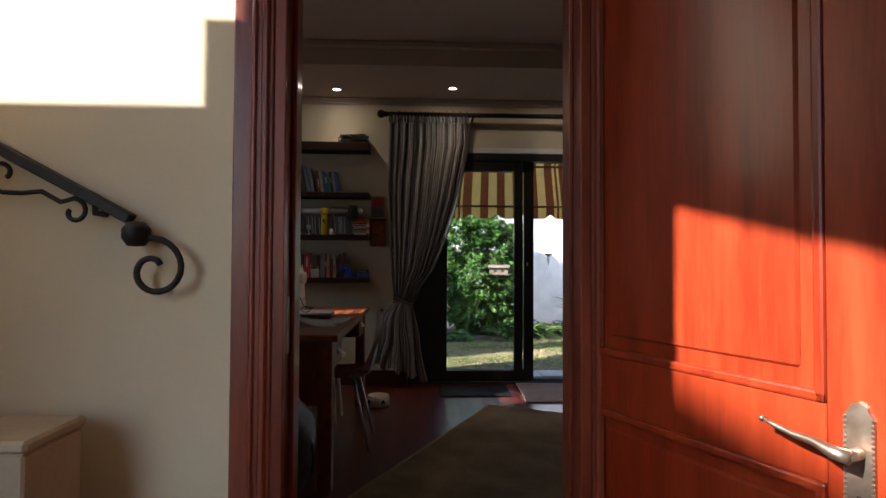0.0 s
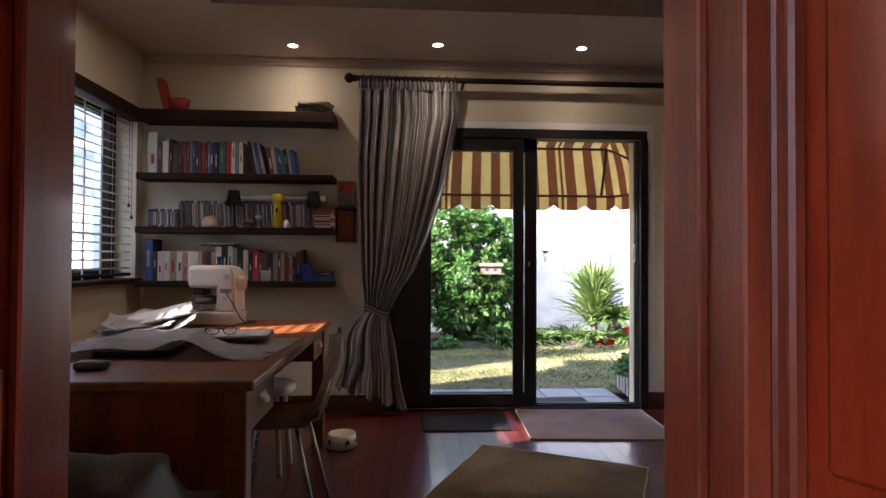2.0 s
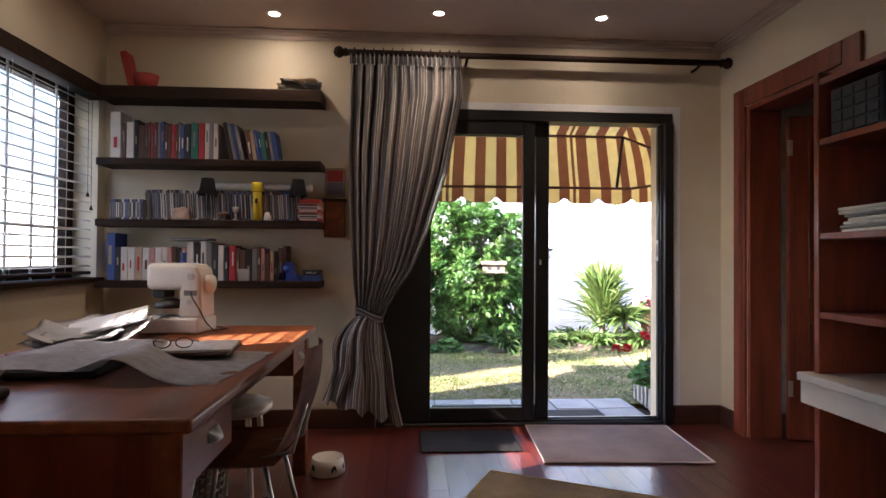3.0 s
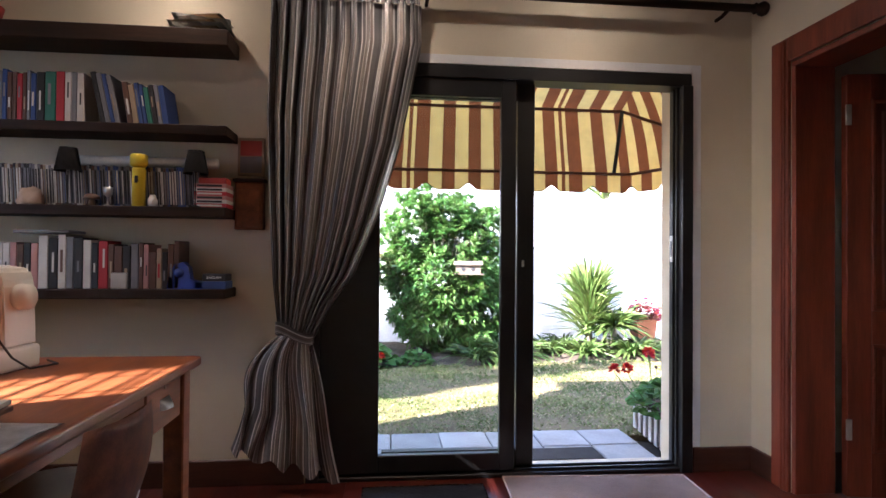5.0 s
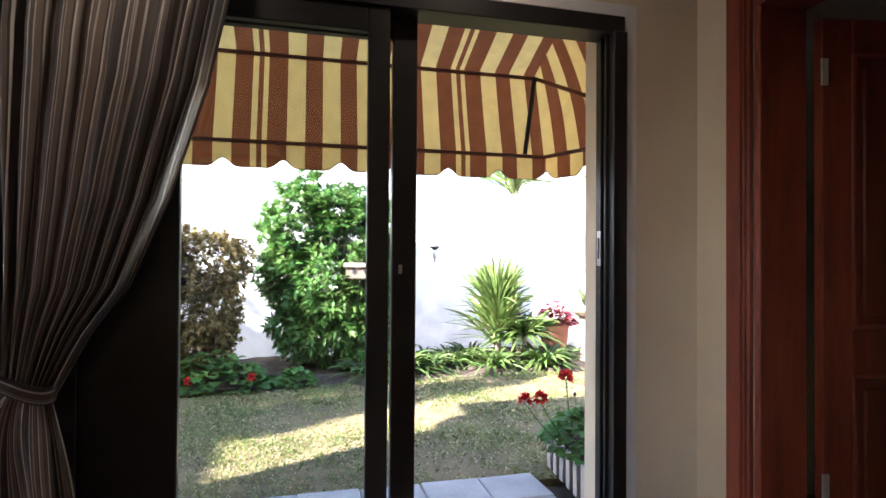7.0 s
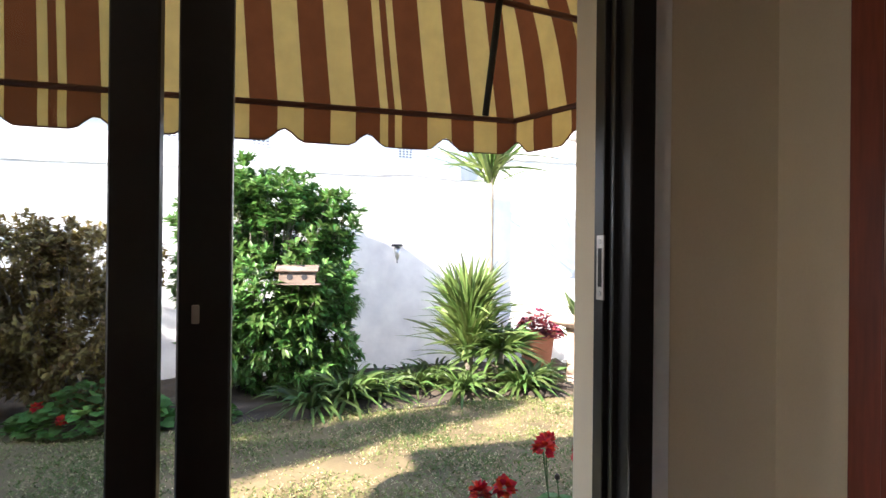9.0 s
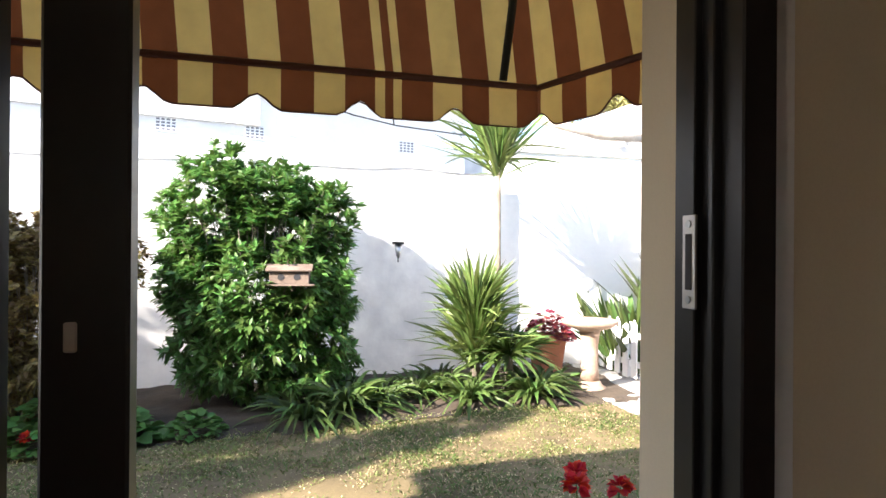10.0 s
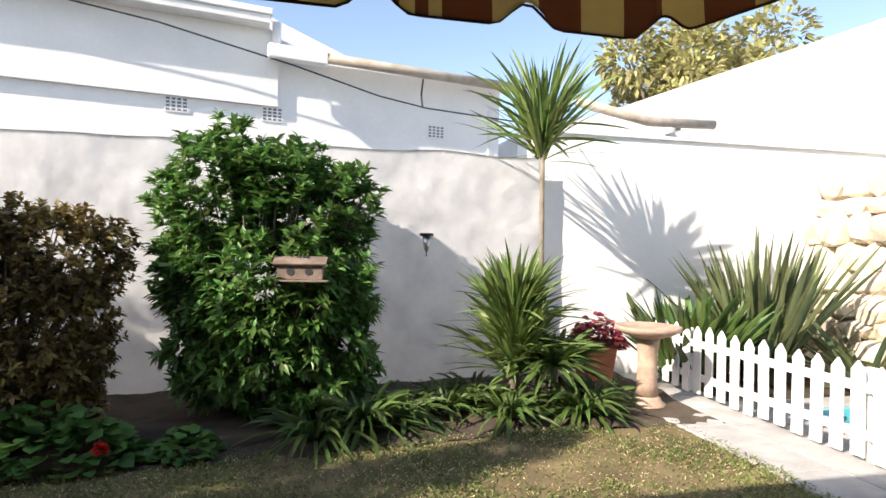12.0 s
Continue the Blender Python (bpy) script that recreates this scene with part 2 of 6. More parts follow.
def leaf_mesh(base, way, length, width, droop=0.25, fold=0.25, steps=3, rng=None):
    """Many leaves in one mesh: arrays of base points and directions, lengths and widths; each a folded, curved blade."""
    n = len(base)
    way = way / np.linalg.norm(way, axis=1, keepdims=True)
    up = np.tile([0.0, 0.0, 1.0], (n, 1)) + (rng.normal(0, 0.35, (n, 3)) if rng is not None else 0)
    side = np.cross(way, up)
    side /= np.linalg.norm(side, axis=1, keepdims=True) + 1e-9
    nor = np.cross(side, way)
    verts, faces = [], []
    rows = []
    for k in range(steps + 1):
        s = k / steps
        w = (math.sin(math.pi * min(1.0, 0.12 + 0.88 * s)) ** 0.7 if k < steps else 0.03)
        c = base + way * (length * s)[:, None] - np.array([0, 0, 1.0]) * (droop * length * s * s)[:, None]
        half = (width * 0.5 * w)[:, None]
        rows.append((c - side * half + nor * half * fold, c, c + side * half + nor * half * fold))
    stack = np.stack([p for r in rows for p in r], 1).reshape(-1, 3)
    per = 3 * (steps + 1)
    idx = []
    for k in range(steps):
        a = 3 * k
        idx += [(a, a + 1, a + 4, a + 3), (a + 1, a + 2, a + 5, a + 4)]
    quads = (np.arange(n)[:, None, None] * per + np.array(idx)[None]).reshape(-1, 4)
    return stack, quads


def leaves(name, data, mat, parent, label="", kind=""):
    stack, quads = data
    me = bpy.data.meshes.new(name)
    me.vertices.add(len(stack))
    me.vertices.foreach_set("co", stack.astype(np.float32).ravel())
    me.loops.add(quads.size)
    me.loops.foreach_set("vertex_index", quads.astype(np.int32).ravel())
    me.polygons.add(len(quads))
    me.polygons.foreach_set("loop_start", np.arange(0, quads.size, 4, dtype=np.int32))
    me.polygons.foreach_set("use_smooth", np.ones(len(quads), dtype=bool))
    me.update(calc_edges=True)
    me.materials.append(mat)
    ob = new(name, me)
    if parent is not None:
        ob.parent = parent
    return tagged(ob, label, kind=kind)


# ---- the room and the hall ----
WEST, EAST, NORTH, SOUTH, HALL = -1.75, 2.41, 5.36, 1.83, 1.66
LEVEL, TRAY = 2.64, 2.82
wall_with_holes("wall_north", "y", NORTH, NORTH + 0.22, WEST, EAST + 0.3, -0.3, 3.0, [(0.02, 2.06, 0.0, 2.15)], CREAM, "cream painted plaster wall with a wide patio door opening")
wall_with_holes("wall_west", "x", WEST - 0.22, WEST, HALL, NORTH + 0.22, -0.3, 3.0, [(3.20, 5.27, 0.985, 2.20)], CREAM, "cream painted plaster wall with a window")
wall_with_holes("wall_east", "x", EAST, EAST + 0.2, SOUTH, NORTH, 0.0, 3.0, [(4.22, 5.05, 0.0, 2.13)], CREAM, "cream painted plaster wall with a doorway")
wall_with_holes("wall_south", "y", HALL, SOUTH, WEST, EAST + 0.2, 0.0, 3.6, [(-0.286, 0.607, 0.0, 2.13)], HALL_CREAM, "cream painted plaster wall between hall and study")
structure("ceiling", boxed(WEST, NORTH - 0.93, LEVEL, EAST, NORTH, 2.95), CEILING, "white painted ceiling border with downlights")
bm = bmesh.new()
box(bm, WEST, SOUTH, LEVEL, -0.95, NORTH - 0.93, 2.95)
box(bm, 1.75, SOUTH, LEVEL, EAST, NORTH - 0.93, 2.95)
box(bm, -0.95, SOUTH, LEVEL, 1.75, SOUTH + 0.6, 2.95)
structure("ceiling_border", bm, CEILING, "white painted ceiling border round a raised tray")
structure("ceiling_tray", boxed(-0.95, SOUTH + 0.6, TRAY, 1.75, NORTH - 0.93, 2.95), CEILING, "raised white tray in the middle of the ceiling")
structure("roof", boxed(-2.2, 1.6, 3.0, 6.0, NORTH + 0.55, 3.12), CEILING, "flat roof over the house")
structure("floor_slab", boxed(WEST - 0.22, SOUTH - 0.19, -0.3, EAST + 0.2, NORTH + 0.22, -0.016), SOIL, "concrete slab under the wooden floor")
# hall
structure("hall_floor", boxed(-3.3, -2.6, -0.2, 2.61, HALL, 0.0), FLOOR_WOOD, "dark wooden hall floor")
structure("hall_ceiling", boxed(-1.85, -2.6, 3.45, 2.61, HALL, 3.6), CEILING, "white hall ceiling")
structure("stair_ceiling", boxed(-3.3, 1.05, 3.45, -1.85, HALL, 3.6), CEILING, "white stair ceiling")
structure("wall_stair_end", boxed(-3.5, 1.05, 0, -3.3, HALL, 3.6), HALL_CREAM, "cream stair wall")
structure("wall_stair_back", boxed(-3.3, HALL, 0, -1.97, SOUTH, 3.6), HALL_CREAM, "cream stair wall")
structure("wall_hall_back", boxed(-1.65, -2.6, 0, 2.61, -2.4, 3.45), HALL_CREAM, "cream hall wall")
structure("wall_hall_east", boxed(2.41, -2.4, 0, 2.61, HALL, 3.45), HALL_CREAM, "cream hall wall")
# unseen wall; window edges set the hall door's sun patch, width adds skylight
wall_with_holes("wall_hall_west", "x", -1.62, -1.42, -2.6, 1.05, 0.0, 3.45, [(-2.2, 0.375, 0.5, 2.955)], HALL_CREAM, "unseen cream hall wall with a window sized for sun and sky light")
# unseen wall; stepped openings are cut to shape the sun patch opposite
wall_with_holes("wall_stair", "y", 1.05, 1.2, -3.3, -1.20, 0.0, 3.45, [(-3.2, -1.456, 2.256, 3.4), (-1.456, -1.365, 2.50, 3.4), (-1.365, -1.29, 2.33, 3.4)], HALL_CREAM, "unseen cream stair wall with high openings stepped for the sun patch")
# room beyond the east door
structure("wall_beyond", boxed(4.3, 3.4, 0, 4.5, 6.2, 3.0), CREAM, "cream wall of the passage beyond")
structure("wall_beyond_north", boxed(2.61, 5.9, 0, 4.3, 6.1, 3.0), CREAM, "cream wall of the passage beyond")
structure("wall_beyond_south", boxed(2.61, 3.5, 0, 4.3, 3.7, 3.0), CREAM, "cream wall of the passage beyond")
structure("floor_beyond", boxed(2.41, 3.5, -0.2, 4.5, 6.1, 0.0), FLOOR_WOOD, "dark wooden passage floor")
structure("ceiling_beyond", boxed(2.61, 3.5, 2.7, 4.3, 5.9, 2.9), CEILING, "white passage ceiling")
# garden
structure("ground", boxed(-400, -400, -1.0, 400, 400, -0.14), SOIL, "bare earth ground")
structure("lawn", boxed(-3.4, 6.30, -0.3, 4.11, 9.05, -0.10), LAWN, "dry patchy lawn")
# unseen block, added to stop low sun at the study window
structure("west_building", boxed(-11.0, -9.0, -0.3, -9.0, 4.0, 6.65), WHITE_WALL, "unseen white block added out west to cut low sun")
# unseen upper block, added to shade the lower hall door
structure("west_tower", boxed(-11.0, -9.0, 6.65, -9.0, -2.75, 7.88), WHITE_WALL, "unseen upper white block added to shade the hall door")
# unseen block, added to trim the sun patch on the study floor
structure("west_parapet", boxed(-9.5, 0.28, 6.65, -9.0, 1.015, 7.25), WHITE_WALL, "unseen white block added to trim sun on the study floor")
# unseen block, added to shade part of the lawn and curtain
structure("west_gable", boxed(-9.4, 1.08, 6.65, -9.0, 1.9, 8.2), WHITE_WALL, "unseen white block added to shade the lawn and curtain")
structure("wall_neighbour", boxed(-9.0, 8.2, -0.3, -3.6, 8.45, 3.4), WHITE_WALL, "sunlit white wall seen through the window")
structure("wall_garden_west", boxed(-3.9, 8.45, -0.3, -3.6, 10.55, 1.9), WHITE_WALL, "white boundary wall beside the house")
bm = sheet(lambda u, v: (-3.9 + 7.56 * u, 10.55 + 0.022 * noise.noise(Vector((u * 16, v * 5, 0))) + 0.010 * noise.noise(Vector((u * 50, v * 14, 3))), -0.3 + (2.36 + 0.035 * noise.noise(Vector((u * 11, 0, 7)))) * v), 200, 60)
bmesh.ops.solidify(bm, geom=bm.faces[:], thickness=-0.25)
structure("wall_garden", bm, ROUGH_WALL, "rough lumpy whitewashed garden wall")
structure("wall_garden_east", boxed(3.66, 10.68, -0.3, 12, 10.97, 2.33), WHITE_WALL, "smooth white garden wall")
structure("wall_coping", boxed(3.66, 10.65, 2.331, 12, 11.0, 2.37, bevel=0.008), WHITE_WALL, "white coping on the garden wall")
structure("outer_wall_face", boxed(-1.97, NORTH + 0.221, -0.3, 0.018, NORTH + 0.232, 3.0), WHITE_WALL, "white outer plaster of the house")
structure("outer_wall_face_east", boxed(2.074, NORTH + 0.221, -0.3, 6.0, NORTH + 0.232, 3.0), WHITE_WALL, "white outer plaster of the house")
structure("outer_wall_face_head", boxed(0.018, NORTH + 0.221, 2.151, 2.074, NORTH + 0.232, 3.0), WHITE_WALL, "white outer plaster of the house")
# ---- more materials ----
IRON = material("black_wrought_iron", (0.012, 0.011, 0.010), (0.035, 0.028, 0.022), 20, 0.5, 0.3, metal=0.4)
BRASS = material("worn_pewter_brass", (0.30, 0.22, 0.16), (0.48, 0.39, 0.31), 20, 0.32, 0.1, metal=0.9)
CHROME = plain("brushed_chrome", (0.55, 0.55, 0.55), 0.25, 0.95)
STEEL = plain("stainless_plate", (0.62, 0.60, 0.57), 0.35, 0.8)
PLASTIC_WHITE = material("ivory_plastic", (0.66, 0.62, 0.56), (0.72, 0.69, 0.63), 5, 0.35, 0.02)
BLACK_PLASTIC = plain("black_plastic", (0.015, 0.015, 0.016), 0.4)
PAPER = material("paper", (0.60, 0.58, 0.55), (0.74, 0.72, 0.69), 8, 0.8, 0.06)
NEWS = material("folded_newsprint", (0.46, 0.44, 0.44), (0.70, 0.68, 0.69), 26, 0.8, 0.05, fine=120)
BLIND = material("pale_blind_slat", (0.62, 0.58, 0.52), (0.72, 0.68, 0.62), 6, 0.45, 0.03, translucent=0.35)
JUTE = material("woven_jute", (0.28, 0.20, 0.115), (0.50, 0.38, 0.23), 5, 0.9, 0.5, fine=90)
PINK_MAT = material("faded_pink_mat", (0.52, 0.41, 0.38), (0.68, 0.55, 0.51), 7, 0.95, 0.5, fine=150)
DARK_MAT = material("dark_ribbed_mat", (0.020, 0.016, 0.015), (0.05, 0.042, 0.038), 9, 0.9, 0.5, fine=140)
CHAIR_WOOD = material("brown_plywood", (0.13, 0.038, 0.017), (0.27, 0.088, 0.038), 4, 0.45, 0.04, stretch=(1, 6, 6), fine=30, spec=0.3)
LEATHER = material("dark_grey_leather", (0.022, 0.019, 0.018), (0.065, 0.056, 0.052), 7, 0.5, 0.5, fine=50)
WICKER = material("pale_wicker", (0.24, 0.21, 0.17), (0.46, 0.42, 0.35), 30, 0.8, 0.5)
COUNTER = material("cream_counter", (0.50, 0.45, 0.40), (0.58, 0.53, 0.47), 5, 0.5, 0.03)
CHEST_PAINT = material("aged_cream_paint", (0.44, 0.34, 0.22), (0.58, 0.47, 0.31), 4, 0.6, 0.15)
BLACK_CLOTH = material("black_lampshade_cloth", (0.006, 0.006, 0.007), (0.014, 0.013, 0.014), 20, 0.9, 0.2, spec=0.1)
GREY_BOX = material("charcoal_woven_box", (0.022, 0.025, 0.030), (0.06, 0.066, 0.075), 12, 0.8, 0.6, fine=110)
GREEN_LEAF = material("glossy_green_leaf", (0.070, 0.16, 0.036), (0.185, 0.33, 0.085), 3, 0.36, 0.0, island=0.45, translucent=0.36)
BROWN_LEAF = material("bronze_leaf", (0.12, 0.085, 0.026), (0.33, 0.235, 0.075), 3, 0.5, 0.0, island=0.42, translucent=0.22)
SWORD_LEAF = material("sword_leaf", (0.085, 0.145, 0.036), (0.23, 0.30, 0.090), 4, 0.42, 0.0, island=0.38, translucent=0.25)
FLAX_LEAF = material("grey_green_flax", (0.075, 0.10, 0.040), (0.17, 0.20, 0.095), 4, 0.45, 0.0, island=0.35, translucent=0.2)
STRAP_LEAF = material("strap_leaf", (0.045, 0.095, 0.022), (0.12, 0.18, 0.045), 4, 0.42, 0.0, island=0.40, translucent=0.25)
ROUND_LEAF = material("soft_round_leaf", (0.060, 0.15, 0.030), (0.13, 0.26, 0.060), 5, 0.55, 0.0, island=0.3, translucent=0.3)
FAR_LEAF = material("yellow_green_far_leaf", (0.20, 0.19, 0.065), (0.42, 0.39, 0.17), 1.0, 0.6, 0.0, island=0.35, translucent=0.2)
RED_PETAL = material("red_petal", (0.45, 0.012, 0.010), (0.75, 0.035, 0.020), 20, 0.6, 0.0, island=0.25, translucent=0.25)
MAROON_PETAL = material("maroon_succulent", (0.20, 0.020, 0.040), (0.48, 0.090, 0.115), 12, 0.5, 0.0, island=0.35, translucent=0.2)
BARK = material("grey_bark", (0.12, 0.095, 0.070), (0.30, 0.26, 0.21), 9, 0.9, 0.8, fine=40)
TERRACOTTA = material("terracotta", (0.36, 0.13, 0.075), (0.52, 0.22, 0.13), 6, 0.8, 0.3)
BATH_STONE = material("weathered_pink_stone", (0.30, 0.20, 0.15), (0.52, 0.39, 0.30), 7, 0.85, 0.6, fine=50)
PICKET = material("white_picket_paint", (0.74, 0.74, 0.74), (0.84, 0.84, 0.83), 6, 0.6, 0.1)
SANDSTONE = material("sandstone_rock", (0.46, 0.38, 0.28), (0.74, 0.66, 0.54), 3, 0.9, 0.9, fine=22, random_hue=0.15)
WATER = material("pool_water", (0.07, 0.42, 0.55), (0.12, 0.55, 0.66), 3, 0.06, 0.15)
BIRD_WOOD = material("weathered_birdhouse_wood", (0.12, 0.085, 0.066), (0.25, 0.19, 0.15), 8, 0.8, 0.4)
PLANTER_LIGHT = material("pale_painted_slat", (0.46, 0.42, 0.39), (0.58, 0.54, 0.50), 8, 0.7, 0.2)
PLANTER_DARK = material("dark_planter_board", (0.06, 0.045, 0.038), (0.12, 0.09, 0.075), 8, 0.7, 0.3)
GUTTER = material("old_gutter_metal", (0.34, 0.28, 0.22), (0.55, 0.49, 0.42), 6, 0.55, 0.2, metal=0.2)
CABLE = plain("grey_cable", (0.05, 0.05, 0.055), 0.6)
CURTAIN = stripes("striped_satin", [(0.13, (0.070, 0.070, 0.079)), (0.035, (0.680, 0.680, 0.680)), (0.10, (0.154, 0.147, 0.147)), (0.03, (0.589, 0.550, 0.525)), (0.14, (0.192, 0.166, 0.154)), (0.04, (0.058, 0.058, 0.064)),
                                    (0.045, (0.680, 0.680, 0.680)), (0.13, (0.256, 0.243, 0.237)), (0.03, (0.090, 0.083, 0.083)), (0.12, (0.166, 0.134, 0.122)), (0.05, (0.680, 0.680, 0.680)), (0.15, (0.109, 0.106, 0.113))],
                  0.31, 0, rough=0.29, translucent=0.05)
YEL, BRN = (0.62, 0.40, 0.12), (0.17, 0.050, 0.016)
CELL = [(0.094 / 1.123, YEL), (0.094 / 1.123, BRN)]
AWNING = stripes("striped_canvas", [(0.027 / 1.123, YEL), (0.026 / 1.123, BRN), (0.029 / 1.123, YEL), (0.101 / 1.123, BRN)] + CELL * 5,
                 1.123, 0, rough=0.9, translucent=0.45, offset=-1.4657)
RED_BOOK, WHITE_BOOK, BLUE_BOOK, GREEN_BOOK, BLACK_BOOK, BROWN_BOOK, PINK_BOOK, GREY_BOOK, TAN_BOOK = (plain(f"{k}_cover", c, 0.5) for k, c in (
    ("red", (0.42, 0.02, 0.03)), ("white", (0.62, 0.59, 0.55)), ("blue", (0.03, 0.07, 0.24)), ("green", (0.02, 0.16, 0.11)), ("black", (0.018, 0.018, 0.022)),
    ("brown", (0.10, 0.045, 0.03)), ("pink", (0.45, 0.22, 0.20)), ("grey", (0.19, 0.19, 0.21)), ("tan", (0.36, 0.27, 0.18))))
YELLOW_PLASTIC = plain("yellow_plastic", (0.75, 0.58, 0.02), 0.4)
BLUE_PLASTIC = plain("blue_plastic", (0.015, 0.05, 0.32), 0.35)
RED_PAINT = plain("red_card", (0.40, 0.045, 0.035), 0.5)
INK = plain("dark_ink", (0.03, 0.03, 0.035), 0.7)
LAMP_GLOW = plain("lamp_glow", (1.0, 0.86, 0.66), emit=30.0)

# ---- hall: door, frame, handrail ----
def architrave(name, x0, x1, y, depth, top, w, mat, label):
    """Moulded casing round an opening across y, on its south face."""
    ob = tagged(new(name), label, kind="structure")
    for n, (a, b, z0, z1) in {"casing_west": (x0 - w, x0, 0, top + w), "casing_east": (x1, x1 + w, 0, top + w), "casing_head": (x0, x1, top, top + w)}.items():
        bm = boxed(a, y - depth, z0, b, y, z1, bevel=0.004)
        if n != "casing_head":
            inner = b if n == "casing_west" else a
            s = -1 if n == "casing_west" else 1
            for o, wd, dp in ((0.012, 0.02, 0.012), (0.045, 0.016, 0.008)):
                c = inner + s * o
                box(bm, min(c, c + s * wd), y - depth - dp, z0, max(c, c + s * wd), y - depth + 0.004, z1, bevel=0.005)
        part(n, bm, mat, ob)
    return ob


fr1 = architrave("door_frame_1", -0.286, 0.607, HALL, 0.02, 2.11, 0.11, DARK_MAHOGANY, "dark red mahogany door casing with mouldings")
for n, (a, b) in {"jamb_west": (-0.284, -0.252), "jamb_east": (0.574, 0.605)}.items():
    bm = boxed(a, HALL - 0.02, 0, b, SOUTH + 0.012, 2.11, bevel=0.003)
    s = 1 if a < 0 else -1
    e = b if a < 0 else a
    box(bm, min(e, e + s * 0.014), HALL + 0.055, 0, max(e, e + s * 0.014), SOUTH - 0.04, 2.10, bevel=0.003)
    part(n, bm, DARK_MAHOGANY, fr1)
part("jamb_head", boxed(-0.252, HALL - 0.02, 2.08, 0.574, SOUTH + 0.012, 2.11), DARK_MAHOGANY, fr1)
part("strike_plate", boxed(-0.2515, HALL + 0.02, 0.86, -0.249, HALL + 0.045, 1.02), STEEL, fr1, "small steel strike plate")
for n, a, b in (("inner_casing", -0.376, -0.286), ("inner_casing", 0.607, 0.697)):
    part(n, boxed(a, SOUTH, 0, b, SOUTH + 0.02, 2.2, bevel=0.004), DARK_MAHOGANY, fr1)


def panel_door(name, width, height, mat, label, rail_z, thick=0.044):
    """A framed door in local x from the hinge, with raised panels on both faces. rail_z: (bottom, top) of each panel."""
    ob = tagged(new(name), label, kind="structure")
    st = 0.115
    for n, a, b in (("hinge_stile", 0, st), ("latch_stile", width - st, width)):
        part(n, boxed(a, -thick / 2, 0.008, b, thick / 2, height, bevel=0.003), mat, ob)
    zs = [0.008] + [z for p in rail_z for z in p] + [height]
    for i in range(0, len(zs), 2):
        part("rail", boxed(st, -thick / 2, zs[i], width - st, thick / 2, zs[i + 1], bevel=0.002), mat, ob)
    for z0, z1 in rail_z:
        bm = boxed(st, -0.008, z0, width - st, 0.008, z1)
        box(bm, st + 0.055, -0.015, z0 + 0.055, width - st - 0.055, 0.015, z1 - 0.055, bevel=0.006)
        part("panel", bm, mat, ob)
        for s in (-1, 1):
            bm = bmesh.new()
            for a, b, c, d in ((st, z0, width - st, z0 + 0.022), (st, z1 - 0.022, width - st, z1), (st, z0, st + 0.022, z1), (width - st - 0.022, z0, width - st, z1)):
                box(bm, a, s * 0.010, b, c, s * 0.027, d, bevel=0.006, seg=2)
            part("moulding", bm, mat, ob)
    return ob


door_hall = panel_door("door_1", 0.872, 2.07, MAHOGANY, "open red mahogany panelled door", ((0.22, 0.72), (0.865, 1.95)))
door_hall.matrix_basis = pose(0.592, 1.775, 0.0, 0, 0, -67.5)
for s in (-1,):
    y = s * 0.022
    bm = bmesh.new()
    outline = [(0.025, 0.66), (0.025, 0.875), (0.017, 0.886), (0.014, 0.896), (0.0, 0.903), (-0.014, 0.896), (-0.017, 0.886), (-0.025, 0.875), (-0.025, 0.66), (0.0, 0.64)]
    vs = [bm.verts.new((0.772 + a, y, z)) for a, z in outline]
    fc = bm.faces.new(vs)
    ext = bmesh.ops.extrude_face_region(bm, geom=[fc])
    bmesh.ops.translate(bm, verts=[v for v in ext["geom"] if isinstance(v, bmesh.types.BMVert)], vec=(0, s * 0.007, 0))
    bmesh.ops.recalc_face_normals(bm, faces=bm.faces[:])
    plate = part("handle_plate", bm, BRASS, door_hall, "pewter handle plate with a beaded rim")
    bm = bmesh.new()
    for k in range(24):
        for a in (0.0225, -0.0225):
            bmesh.ops.create_icosphere(bm, subdivisions=1, radius=0.0035, matrix=Matrix.Translation((0.772 + a, y + s * 0.0075, 0.67 + k * 0.0089)))
    part("beading", bm, BRASS, plate)
    part("keyhole", boxed(0.7685, y + s * 0.007, 0.715, 0.7755, y + s * 0.008, 0.742), INK, plate)
    bm = tube(bmesh.new(), [(0.772, y, 0.815), (0.772, y + s * 0.045, 0.815)], 0.011, 12)
    tube(bm, [(0.772 + 0.008, y + s * 0.045, 0.815), (0.752, y + s * 0.048, 0.818), (0.72, y + s * 0.047, 0.827), (0.68, y + s * 0.045, 0.829), (0.64, y + s * 0.046, 0.838), (0.625, y + s * 0.047, 0.843)],
         [0.013, 0.012, 0.008, 0.006, 0.005, 0.0035], 10)
    bmesh.ops.create_uvsphere(bm, u_segments=10, v_segments=8, radius=0.0065, matrix=Matrix.Translation((0.622, y + s * 0.047, 0.844)))
    part("door_handle", bm, BRASS, door_hall, "curled pewter lever handle", smooth=True)

for o in door_hall.children:
    if o.name.startswith(("handle_plate", "door_handle")):
        o.location = (0.043, 0.0, -0.022)

rail = thing("handrail", (-0.722, HALL, 1.27), "black wrought iron handrail with scrolls on the stair wall", "handrail")
def spiral(cx, cz, r0, r1, a0, a1, n=26):
    return [(cx + (r0 + (r1 - r0) * k / n) * math.cos(a0 + (a1 - a0) * k / n), -0.055, cz + (r0 + (r1 - r0) * k / n) * math.sin(a0 + (a1 - a0) * k / n)) for k in range(n + 1)]
SL = -0.535
bm = bmesh.new()
ln = 1.6
